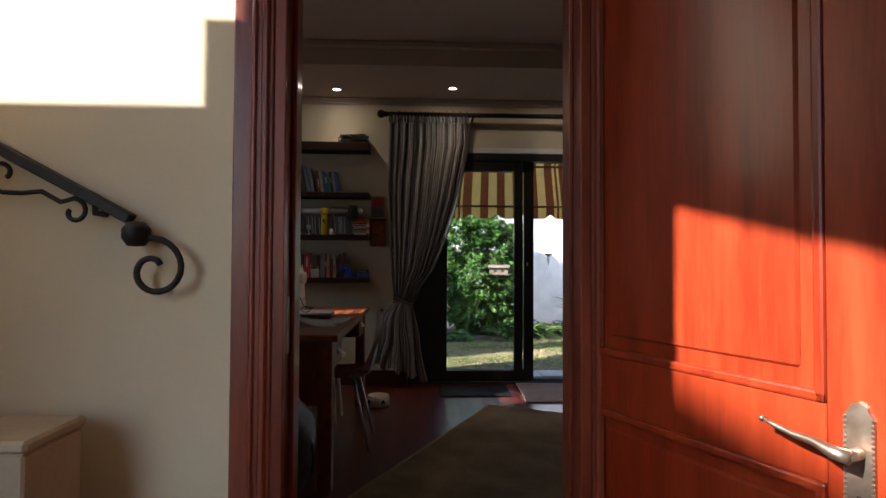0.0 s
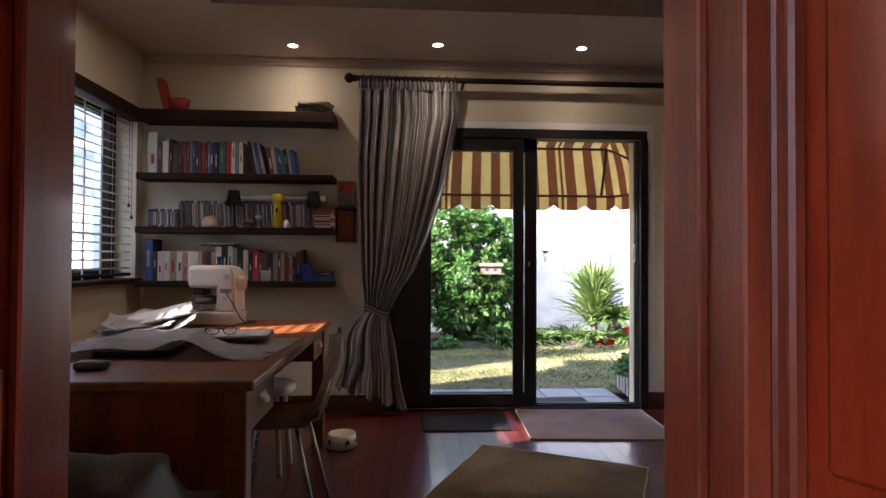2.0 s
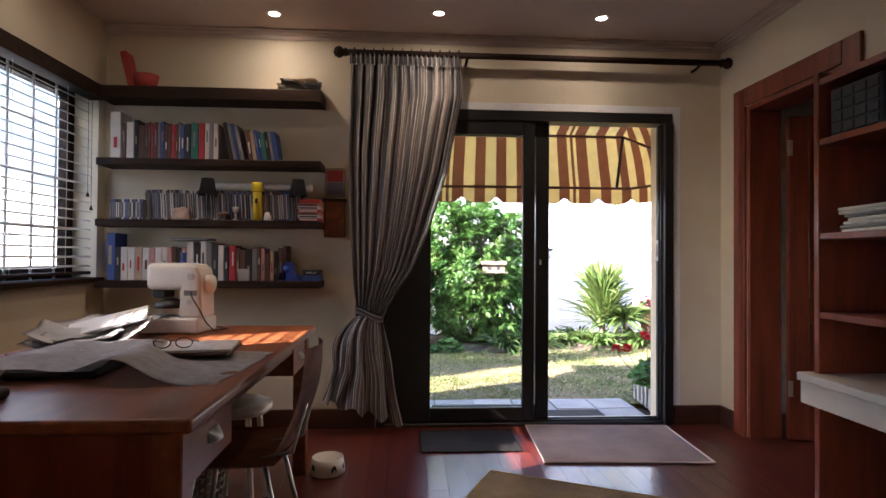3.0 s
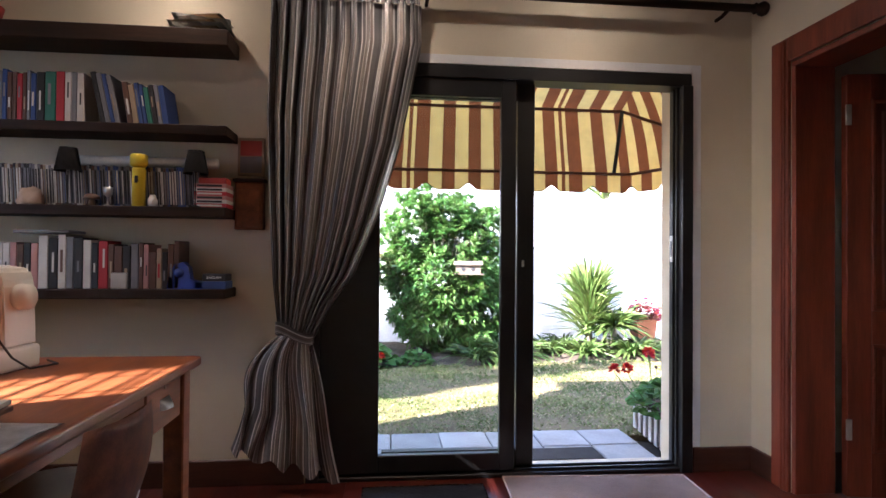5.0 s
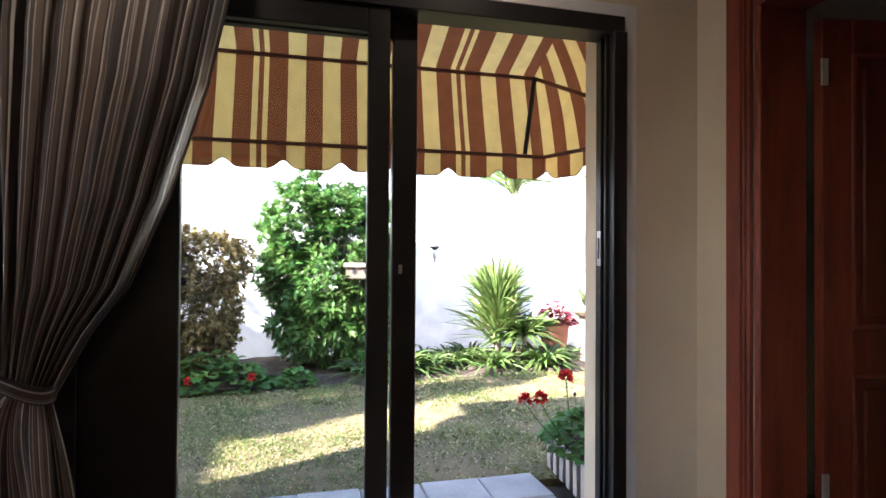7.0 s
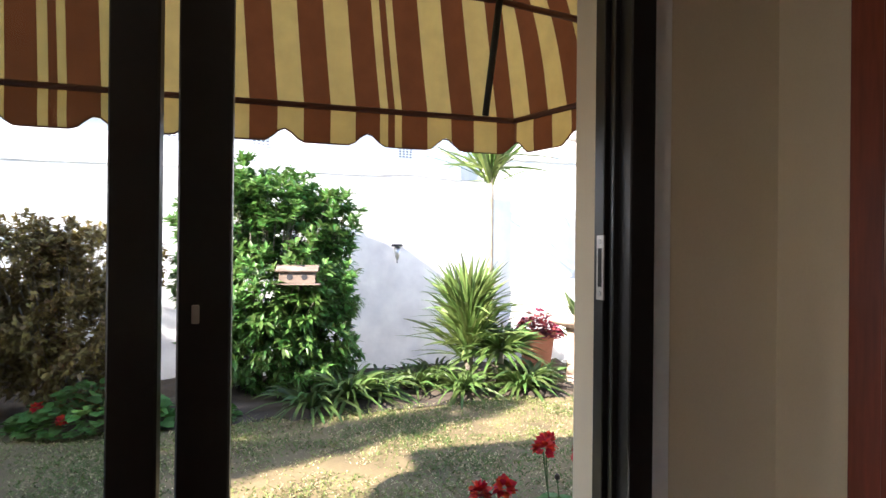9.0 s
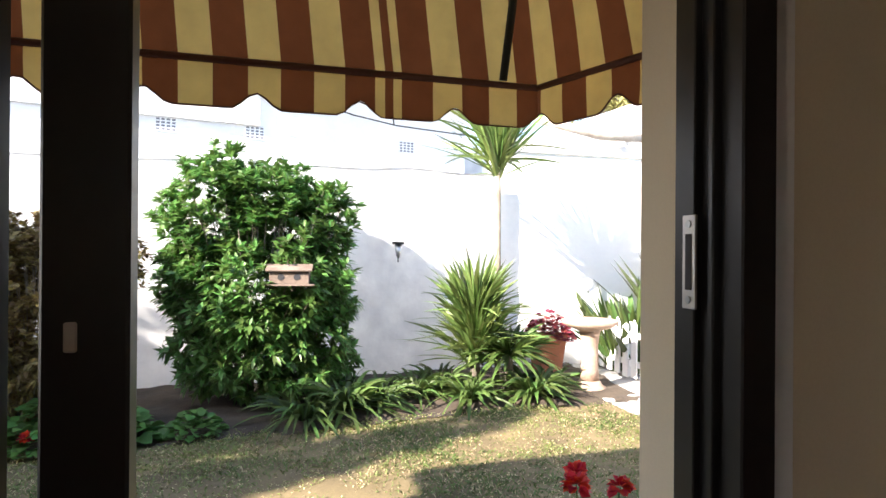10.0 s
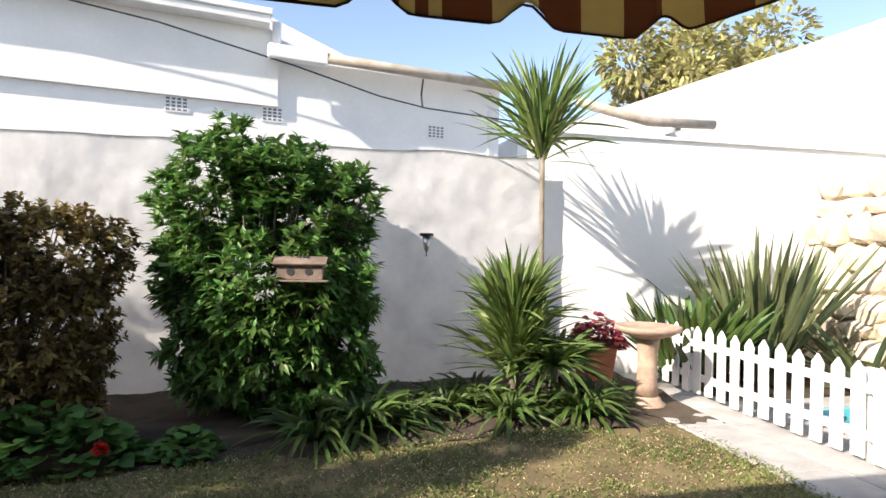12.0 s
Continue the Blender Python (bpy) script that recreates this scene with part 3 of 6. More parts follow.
box(bm, -ln, -0.075, -0.014, 0.085, -0.035, 0.014, bevel=0.003, turn=Matrix.Translation((0.0, 0, 0.0)) @ Matrix.Rotation(math.atan(-SL), 4, "Y"))
part("rail", bm, IRON, rail)
part("end_knob", lathe(bmesh.new(), [(0.0, -0.035), (0.022, -0.033), (0.036, -0.012), (0.036, 0.012), (0.022, 0.03), (0.0, 0.033)], (0.088, -0.055, -0.078), 14, caps=False), IRON, rail, smooth=True)
part("end_scroll", bar(spiral(0.135, -0.175, 0.088, 0.022, 1.9, -5.6), 0.0085, 8), IRON, rail, smooth=True)
for k in range(3):
    x = -0.16 - k * 0.235
    c1z, c2z = SL * (x - 0.10) - 0.062, SL * (x + 0.085) - 0.062
    part("scroll", bar(spiral(x - 0.10, c1z, 0.012, 0.048, -7.0, -1.57) + [(x - 0.05, -0.055, c1z - 0.050), (x + 0.0, -0.055, c1z - 0.045), (x + 0.05, -0.055, c2z + 0.026)]
         + spiral(x + 0.085, c2z, 0.036, 0.012, 1.57, -3.6), 0.0065, 6), IRON, rail, smooth=True)
for x in (-0.02, -0.9):
    part("bracket", bar([(x, -0.055, SL * x - 0.012), (x, -0.055, SL * x - 0.035), (x, 0.0, SL * x - 0.035)], 0.008, 8), IRON, rail)
chest = thing("chest", (-1.02, 1.38, 0.0), "pale cream painted wooden chest against the stair wall", "chest")
part("body", boxed(-0.3, -0.02, 0, 0.27, 0.20, 0.69, bevel=0.006), CHEST_PAINT, chest)
part("lid", boxed(-0.31, -0.03, 0.692, 0.28, 0.205, 0.72, bevel=0.008), CHEST_PAINT, chest)
part("panel", boxed(-0.22, -0.028, 0.12, 0.20, -0.0205, 0.60, bevel=0.004), TAN_BOOK, chest, "tan recessed front panel")

# ---- study: trims ----
def trim(name, boxes, mat, label, bevel=0.004):
    bm = bmesh.new()
    for b in boxes:
        box(bm, *b, bevel=bevel)
    return structure(name, bm, mat, label)


SK = 0.13
SKIRT = material("dark_skirting_wood", (0.035, 0.012, 0.007), (0.085, 0.026, 0.014), 3.0, 0.35, 0.05, stretch=(0.5, 0.5, 6), fine=26)
trim("baseboard", [(WEST + 0.002, NORTH - 0.02, 0, 0.015, NORTH - 0.001, SK), (2.065, NORTH - 0.02, 0, EAST - 0.002, NORTH - 0.001, SK), (EAST - 0.02, 5.15, 0, EAST - 0.001, NORTH - 0.021, SK),
                   (WEST + 0.001, SOUTH, 0, WEST + 0.02, NORTH - 0.021, SK), (-1.72, SOUTH + 0.001, 0, -0.38, SOUTH + 0.02, SK), (0.70, SOUTH + 0.001, 0, 2.38, SOUTH + 0.02, SK)], SKIRT, "dark wooden skirting board")
bm = bmesh.new()
for k, (o, z) in enumerate(((0.0, 0.055), (0.022, 0.034), (0.044, 0.016))):
    w = 0.022
    box(bm, EAST - o - w, SOUTH, LEVEL - z, EAST - o, NORTH, LEVEL - 0.001, bevel=0.006)
    box(bm, WEST + 0.001, NORTH - o - w, LEVEL - z, EAST - 0.068, NORTH - o, LEVEL - 0.001, bevel=0.006)
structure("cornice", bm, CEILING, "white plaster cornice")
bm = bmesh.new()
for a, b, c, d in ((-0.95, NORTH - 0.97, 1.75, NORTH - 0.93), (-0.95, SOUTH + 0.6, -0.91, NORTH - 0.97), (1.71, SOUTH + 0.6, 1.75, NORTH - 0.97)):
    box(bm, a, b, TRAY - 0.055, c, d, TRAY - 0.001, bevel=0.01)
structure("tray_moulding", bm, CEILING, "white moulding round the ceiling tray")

# east door
fr2 = tagged(new("door_frame_2"), "dark red mahogany doorway casing", kind="structure")
for n, b in (("casing_north", (EAST - 0.022, 5.05, 0, EAST, 5.17, 2.25)), ("casing_south", (EAST - 0.022, 4.10, 0, EAST, 4.22, 2.25)), ("casing_head", (EAST - 0.022, 4.22, 2.13, EAST, 5.05, 2.25)),
             ("jamb_north", (EAST - 0.003, 5.018, 0, EAST + 0.21, 5.047, 2.10)), ("jamb_south", (EAST - 0.003, 4.223, 0, EAST + 0.21, 4.25, 2.10)), ("jamb_head", (EAST - 0.003, 4.223, 2.10, EAST + 0.21, 5.047, 2.128))):
    bm = boxed(*b, bevel=0.004)
    if n == "casing_north":
        for y in (5.065, 5.085):
            box(bm, EAST - 0.032, y, 0, EAST - 0.018, y + 0.012, 2.24, bevel=0.004)
    part(n, bm, DARK_MAHOGANY, fr2)
door_east = panel_door("door_3", 0.78, 2.05, DARK_MAHOGANY, "half open dark mahogany panelled door", ((0.22, 0.74), (0.90, 1.93)))
door_east.matrix_basis = pose(EAST + 0.225, 4.985, 0.0, 0, 0, -10.0)
for z in (0.28, 1.80):
    part("hinge", boxed(-0.008, -0.030, z, 0.02, -0.0225, z + 0.1, bevel=0.002), STEEL, door_east)

# ---- patio door ----
patio = tagged(new("door_2"), "black aluminium sliding patio door, half open", kind="structure")
Y0, Y1 = NORTH - 0.012, NORTH + 0.118
for n, b in (("frame_head", (0.022, Y0, 2.08, 2.058, Y1, 2.148)), ("frame_east", (1.998, Y0 - 0.017, 0.0, 2.058, Y1, 2.08)), ("frame_west", (0.022, Y0, 0.0, 0.085, Y1, 2.08)), ("track", (0.085, Y0, 0.0, 1.998, Y1, 0.022))):
    bm = boxed(*b, bevel=0.003)
    if n == "frame_east":
        for y in (Y0 + 0.025, Y0 + 0.065):
            box(bm, 1.984, y, 0.02, 1.999, y + 0.012, 2.08, bevel=0.002)
    if n in ("track",):
        for y in (Y0 + 0.03, Y0 + 0.08):
            box(bm, 0.085, y, 0.022, 1.998, y + 0.008, 0.036)
    part(n, bm, BLACK_METAL, patio)
def leaf_panel(x0, x1, y, wide_left, wide_right):
    for n, b in (("stile", (x0, y, 0.036, x0 + wide_left, y + 0.04, 2.08)), ("stile", (x1 - wide_right, y, 0.036, x1, y + 0.04, 2.08)),
                 ("top_rail", (x0 + wide_left, y, 1.985, x1 - wide_right, y + 0.04, 2.08)), ("bottom_rail", (x0 + wide_left, y, 0.036, x1 - wide_right, y + 0.04, 0.125))):
        part(n, boxed(*b, bevel=0.004), BLACK_METAL, patio)
    g = part("glass_pane", boxed(x0 + wide_left - 0.004, y + 0.016, 0.12, x1 - wide_right + 0.004, y + 0.022, 1.99), GLASS, patio, "clear glass pane")
    g.visible_shadow = False
leaf_panel(0.085, 1.092, Y0 + 0.012, 0.298, 0.080)
# the sliding leaf is pushed behind the fixed one, with its closing stile at the meeting line
part("sliding_stile", boxed(1.112, Y0 + 0.068, 0.036, 1.206, Y0 + 0.108, 2.08, bevel=0.004), BLACK_METAL, patio)
part("sliding_rail", boxed(0.40, Y0 + 0.068, 1.985, 1.112, Y0 + 0.108, 2.08, bevel=0.003), BLACK_METAL, patio)
part("sliding_rail", boxed(0.40, Y0 + 0.068, 0.036, 1.112, Y0 + 0.108, 0.125, bevel=0.003), BLACK_METAL, patio)
# small steel plate stands in for a bright reflection on the stile
part("lock", boxed(1.138, Y0 + 0.0655, 1.095, 1.152, Y0 + 0.069, 1.130, bevel=0.002), STEEL, patio, "small steel plate in place of a bright reflection on the stile")
sp = part("strike_plate", boxed(1.994, Y0 + 0.056, 1.128, 1.999, Y0 + 0.085, 1.272, bevel=0.001), STEEL, patio, "stainless strike plate")
sp.matrix_basis = pose(-0.0155, 0, 0)
part("slot", boxed(1.9775, Y0 + 0.063, 1.157, 1.9788, Y0 + 0.077, 1.243), INK, patio)
for z in (1.142, 1.258):
    part("screw", bar([(1.979, Y0 + 0.070, z), (1.9765, Y0 + 0.070, z)], 0.006, 8), CHROME, patio)
gate = thing("security_gate", (0.21, NORTH + 0.150, 0.0), "black folded trellis security gate behind the curtain", "security gate")
for k in range(9):
    part("bar", boxed(-0.18 + k * 0.037, -0.012, 0.02, -0.152 + k * 0.037, 0.010, 2.07, bevel=0.003), BLACK_METAL, gate)
for z in (0.1, 1.05, 2.0):
    part("link", boxed(-0.18, 0.011, z, 0.17, 0.018, z + 0.03), BLACK_METAL, gate)
trim("plaster_edge", [(2.0605, NORTH - 0.004, 0.131, 2.115, NORTH + 0.001, 2.20), (0.0, NORTH - 0.004, 2.152, 2.0605, NORTH + 0.001, 2.20)], PICKET, "pale plaster edge round the patio door", 0.001)
structure("door_reveal", boxed(2.003, Y1 + 0.002, 0.0, 2.0595, NORTH + 0.216, 2.148), CREAM, "cream outer reveal of the patio door")

# ---- west window and blind ----
win = tagged(new("window_1"), "dark wooden casement window with burglar bars", kind="structure")
WX = WEST - 0.205
for n, b in (("window_frame", (WX, 3.202, 0.99, WX + 0.06, 3.26, 2.198)), ("window_frame", (WX, 5.20, 0.99, WX + 0.06, 5.268, 2.198)), ("window_frame", (WX, 3.26, 2.13, WX + 0.06, 5.20, 2.198)),
             ("window_frame", (WX, 3.26, 0.99, WX + 0.06, 5.20, 1.06)), ("mullion", (WX, 4.22, 1.06, WX + 0.045, 4.27, 2.13)), ("window_sill", (WX + 0.06, 3.20, 0.972, WEST + 0.045, 5.29, 1.0))):
    part(n, boxed(*b, bevel=0.004), SHELF_WOOD, win)
for a, b in ((3.26, 4.22), (4.27, 5.20)):
    g = part("glass_pane", boxed(WX + 0.02, a, 1.06, WX + 0.025, b, 2.13), GLASS, win)
    g.visible_shadow = False
for k in range(9):
    part("burglar_bar", bar([(WX + 0.08, 3.36 + k * 0.21, 1.0), (WX + 0.08, 3.36 + k * 0.21, 2.19)], 0.007, 8), PICKET, win)
for z in (1.3, 1.6, 1.9):
    part("burglar_bar", bar([(WX + 0.08, 3.21, z), (WX + 0.08, 5.26, z)], 0.006, 8), PICKET, win)
blind = thing("venetian_blind", (WEST - 0.03, 4.235, 1.008), "pale venetian blind with open slats and a dark headrail", "blind")
part("headrail", boxed(-0.022, -1.0, 1.115, 0.085, 1.02, 1.20, bevel=0.004), SHELF_WOOD, blind, "dark wooden headrail")
part("bottom_rail", boxed(-0.022, -0.97, 0.012, 0.022, 0.99, 0.032, bevel=0.004), SHELF_WOOD, blind)
slat = None
for k in range(19):
    if slat is None:
        bm = sheet(lambda u, v: ((v - 0.5) * 0.034, (u - 0.49) * 1.96, -0.006 * (2 * v - 1) ** 2), 1, 4, 0.0022)
        slat = part("slat", bm, BLIND, blind)
        me = slat.data
    else:
        slat = new("slat", me)
        slat.parent = blind
    slat.matrix_basis = pose(0, 0, 0.070 + k * 0.0565, 0, 17, 0)
for y in (-0.75, -0.25, 0.25, 0.72):
    part("cord", bar([(0.020, y, 0.03), (0.020, y, 1.12)], 0.0014, 5), PAPER, blind)
for y, z in ((0.90, 0.52), (0.94, 0.44)):
    part("pull_cord", bar([(0.04, y, 1.12), (0.042, y, z)], 0.0015, 5), SHELF_WOOD, blind)
    part("tassel", lathe(bmesh.new(), [(0.003, 0.03), (0.009, 0.012), (0.010, 0.0)], (0.042, y, z - 0.03), 8), SHELF_WOOD, blind)

# ---- ceiling lights ----
for x, y in ((-0.61, 5.07), (0.405, 4.98), (1.42, 4.97), (-1.26, 4.2)):
    dl = thing("downlight", (x, y, LEVEL), "small lit recessed downlight with a white ring", "downlight", "ceiling downlights")
    part("ring", lathe(bmesh.new(), [(0.030, 0.001), (0.044, 0.0005), (0.045, -0.003), (0.038, -0.006), (0.030, -0.004)], (0, 0, 0), 20, caps=False), PICKET, dl, smooth=True)
    part("bulb", lathe(bmesh.new(), [(0.029, -0.001), (0.024, -0.0035)], (0, 0, 0), 16), LAMP_GLOW, dl, "glowing lamp face")
    lamp = new("downlight_beam", bpy.data.lights.new("downlight_beam", "SPOT"))
    lamp.data.energy, lamp.data.spot_size, lamp.data.spot_blend, lamp.data.color, lamp.data.shadow_soft_size = 2.2, radians(100), 0.9, (1.0, 0.72, 0.46), 0.025
    lamp.matrix_basis = pose(x, y, LEVEL - 0.012)
# ---- study: curtain ----
rod = thing("curtain_rod", (1.06, NORTH - 0.12, 2.475), "dark turned wooden curtain rod above the patio door", "curtain rod")
part("pole", bar([(-1.24, 0, 0), (1.28, 0, 0)], 0.021, 14), SHELF_WOOD, rod, smooth=True)
for s, x in ((-1, -1.24), (1, 1.28)):
    bm = lathe(bmesh.new(), [(0.021, 0), (0.030, 0.008), (0.022, 0.02), (0.036, 0.04), (0.038, 0.055), (0.026, 0.078), (0.004, 0.088)], seg=16)
    bmesh.ops.transform(bm, matrix=pose(x, 0, 0, 0, 90 * s, 0), verts=bm.verts[:])
    part("finial", bm, SHELF_WOOD, rod, smooth=True)
for x in (-0.45, 1.14):
    part("bracket", bar([(x, 0, -0.012), (x, 0.06, -0.025), (x, 0.118, -0.025)], 0.010, 8), SHELF_WOOD, rod)
for k in range(12):
    x = -1.19 + k * 0.062
    part("ring", bar([(x, 0.031 * math.cos(a * 0.5236), 0.031 * math.sin(a * 0.5236)) for a in range(13)], 0.004, 6), SHELF_WOOD, rod)

curtain = thing("curtain", (0.0, NORTH - 0.12, 0.06), "grey and silver striped satin curtain tied back", "curtain")
LEFT = ((0.0, -0.16), (0.35, -0.17), (0.62, -0.15), (0.85, -0.125), (1.0, -0.095))
RIGHT = ((0.0, 0.57), (0.12, 0.575), (0.42, 0.48), (0.65, 0.37), (0.82, 0.26), (0.93, 0.13), (1.0, 0.055))
def along(table, v):
    for (a, p), (b, q) in zip(table, table[1:]):
        if v <= b:
            return p + (q - p) * (v - a) / (b - a)
    return table[-1][1]
FOLDS, CLOTH = 11, 2.6
def drape(u, v):
    x0, x1 = along(LEFT, v), along(RIGHT, v)
    wob = 0.30 * math.sin(5.3 * u + 1.6 * v) + 0.16 * math.sin(13 * u - 3 * v) + 0.12 * noise.noise(Vector((u * 9, v * 2.5, 1.0)))
    w = u + 0.012 * math.sin(2 * math.pi * FOLDS * u + 1.2) * (1 - v)
    x = x0 + (x1 - x0) * w
    top = min(1.0, v / 0.045)
    amp = (0.016 + 0.020 * top) * (1 - 0.45 * v) * (0.45 + 0.95 * abs(noise.noise(Vector((u * 6.0, v * 1.5, 8.0)))) + 0.5 * math.sin(4.1 * u + 1.0) ** 2)
    sag = 0.045 * math.sin(math.pi * min(1, v)) * math.sin(math.pi * u)
    pleat = math.sin(2 * math.pi * (FOLDS * u + wob))
    sharp = math.copysign(abs(pleat) ** 0.75, pleat)
    return (x, -amp * sharp - sag, 2.34 - 1.64 * v - 0.05 * u * (v > 0.9) * (v - 0.9) * 10)
part("drape", sheet(drape, 420, 60, uv=lambda u, v: (u * CLOTH, v)), CURTAIN, curtain)
def heading(u, v):
    p = math.sin(2 * math.pi * 24 * u)
    return (-0.16 + 0.73 * u, -0.012 - 0.016 * p * (0.6 + 0.4 * math.cos(2 * math.pi * (v - 0.5))), 2.335 + 0.085 * v)
part("heading", sheet(heading, 300, 8, uv=lambda u, v: (u * CLOTH, v)), CURTAIN, curtain, "gathered pencil pleat heading")
def tail(u, v):
    x0 = -0.095 - 0.23 * v ** 0.8 - 0.07 * math.sin(math.pi * min(1.0, v * 1.6)) * (1 - v)
    x1 = 0.055 + 0.15 * v
    hem = (0.16 * u - 0.06) * v + 0.022 * math.sin(2 * math.pi * 4.5 * u) * v
    p = math.sin(2 * math.pi * (4.5 * u + 0.40 * math.sin(5 * u) + 0.35 * noise.noise(Vector((u * 5, v * 2.2, 0)))))
    return (x0 + (x1 - x0) * (u + 0.02 * p + 0.06 * noise.noise(Vector((u * 4, v * 1.6, 2.0)))), -0.012 - (0.012 + 0.040 * v) * (0.45 + 1.1 * abs(noise.noise(Vector((u * 4, v * 1.5, 5.0))))) * math.copysign(abs(p) ** 0.8, p) - 0.03 * math.sin(math.pi * u), 0.70 - 0.60 * v - hem)
part("tail", sheet(tail, 240, 26, uv=lambda u, v: (u * 1.7 + 0.02, v)), CURTAIN, curtain)
def band(u, v):
    a = 2 * math.pi * u
    return (-0.02 + 0.092 * math.cos(a), -0.01 + 0.055 * math.sin(a), 0.685 + 0.055 * v - 0.022 * math.cos(a) + 0.012 * math.sin(2 * a) - 0.01 * math.sin(math.pi * v))
part("tieback", sheet(band, 40, 6, thick=0.004, uv=lambda u, v: (v * 0.2 + 0.1, u)), CURTAIN, curtain, "striped satin tieback", smooth=True)

# ---- wall shelves and what stands on them ----
SHELF_TOPS = (2.195, 1.745, 1.365, 0.985)
SX0, SX1, SFRONT = -1.70, -0.33, NORTH - 0.215
for k, z in enumerate(SHELF_TOPS):
    t = 0.075 if k == 0 else 0.045
    sh = thing("shelf", ((SX0 + SX1) / 2, NORTH, z), "dark brown floating wall shelf", "shelf", "floating shelves")
    hw, dp = (SX1 - SX0) / 2, NORTH - SFRONT
    part("board", boxed(-hw + 0.012, -dp + 0.016, -t + 0.003, hw - 0.012, -0.001, 0.0, bevel=0.002), SHELF_WOOD, sh)
    part("front_lip", boxed(-hw, -dp, -t, hw, -dp + 0.0155, 0.0, bevel=0.003), SHELF_WOOD, sh)
    for e in (-1, 1):
        part("end_cap", boxed(min(e * hw, e * (hw - 0.0115)), -dp + 0.016, -t, max(e * hw, e * (hw - 0.0115)), -0.001, 0.0, bevel=0.002), SHELF_WOOD, sh)

def book(x, w, h, d, z, mat, lean=0.0, label="book standing upright on the shelf", group="books on the shelves", title=True, front=None):
    """A closed book: cover with round spine, page block, and bars for the lettering."""
    y = (SFRONT + 0.03 if front is None else front)
    ob = thing("book", (x, y, z), label, "book", group)
    bm = bmesh.new()
    box(bm, 0, 0, 0, w, 0.006, h, bevel=0.0025)
    box(bm, 0, 0.003, 0, 0.0025, d, h)
    box(bm, w - 0.0025, 0.003, 0, w, d, h)
    part("cover", bm, mat, ob)
    part("page_block", boxed(0.003, 0.007, 0.004, w - 0.003, d - 0.004, h - 0.004), PAPER, ob)
    if title and w > 0.012 and rng.random() < 0.7:
        ink = rng.choice((INK, BROWN_BOOK, RED_BOOK)) if mat in (WHITE_BOOK, TAN_BOOK, PINK_BOOK) else rng.choice((TAN_BOOK, GREY_BOOK, PAPER))
        lo, c, th = rng.uniform(0.2, 0.5), rng.uniform(0.4, 0.6), rng.uniform(0.10, 0.18)
        part("title", boxed(w * (c - th), -0.0008, h * lo, w * (c + th), 0.0008, h * (lo + rng.uniform(0.18, 0.42))), ink, ob)
    if lean:
        ob.matrix_basis = pose(x, y, z + 0.0005, 0, lean, 0)
    return ob

rng = random.Random(7)
def row_of_books(x, end, z, mats, widths, heights, lean=0.0, label=None):
    i = 0
    while x < end:
        w, h = rng.uniform(*widths), rng.uniform(*heights)
        m = mats[i % len(mats)]
        colour = m.name.split("_")[0]
        book(x, w, h, rng.uniform(0.13, 0.16), z, m, lean, label or f"{colour} book standing on a dark wall shelf")
        x += w * (1 if not lean else 1 / math.cos(radians(lean))) + 0.0015
        i += 1
    return x
# second shelf
z2 = SHELF_TOPS[1]
x = row_of_books(-1.63, -1.57, z2, [WHITE_BOOK], (0.062, 0.066), (0.29, 0.295))
x = row_of_books(x + 0.005, -1.43, z2, [BROWN_BOOK, WHITE_BOOK, BLACK_BOOK, BROWN_BOOK], (0.025, 0.045), (0.20, 0.25))
x = row_of_books(x, -1.20, z2, [BROWN_BOOK, BROWN_BOOK, RED_BOOK, BROWN_BOOK, GREY_BOOK, BLUE_BOOK], (0.014, 0.024), (0.21, 0.235))
x = row_of_books(x, -1.17, z2, [BLACK_BOOK], (0.035, 0.04), (0.22, 0.23))
x = row_of_books(x, -1.13, z2, [GREEN_BOOK], (0.045, 0.047), (0.23, 0.232))
x = row_of_books(x, -1.10, z2, [BLACK_BOOK], (0.015, 0.017), (0.22, 0.23))
x = row_of_books(x, -1.06, z2, [RED_BOOK], (0.034, 0.038), (0.232, 0.235))
x = row_of_books(x, -0.99, z2, [WHITE_BOOK, GREY_BOOK, WHITE_BOOK], (0.022, 0.03), (0.228, 0.235))
x = row_of_books(x + 0.075, -0.82, z2, [BLACK_BOOK, GREY_BOOK, BLUE_BOOK, GREY_BOOK], (0.016, 0.022), (0.22, 0.24), lean=-12)
x = row_of_books(x + 0.03, -0.60, z2, [BROWN_BOOK, TAN_BOOK, BLUE_BOOK, BLUE_BOOK, GREEN_BOOK, BLACK_BOOK, GREY_BOOK, BLUE_BOOK, BLUE_BOOK], (0.016, 0.026), (0.17, 0.20), lean=-9)
# third shelf: disc cases in a tight row
z3 = SHELF_TOPS[2]
CASES = [GREY_BOOK, WHITE_BOOK, BLACK_BOOK, GREY_BOOK, BROWN_BOOK, TAN_BOOK, GREY_BOOK, BROWN_BOOK, BLUE_BOOK, BLACK_BOOK]
def disc_case(x, h, d, mat, y, lean):
    ob = thing("disc_case", (x, y, z3 + 0.0005), f"thin {mat.name.split('_')[0]} disc case in a tight row", "disc case", "disc cases on the shelf")
    ob.matrix_basis = pose(x, y, z3 + 0.0005, 0, lean, 0)
    part("case", boxed(0, 0, 0, 0.0105, d, h, bevel=0.001), mat, ob)
    part("spine_label", boxed(0.002, -0.0006, 0.012, 0.0085, 0.0004, h - 0.02), (WHITE_BOOK if rng.random() < 0.45 else GREY_BOOK) if mat not in (WHITE_BOOK, GREY_BOOK) else INK, ob)
x, i = -1.62, 0
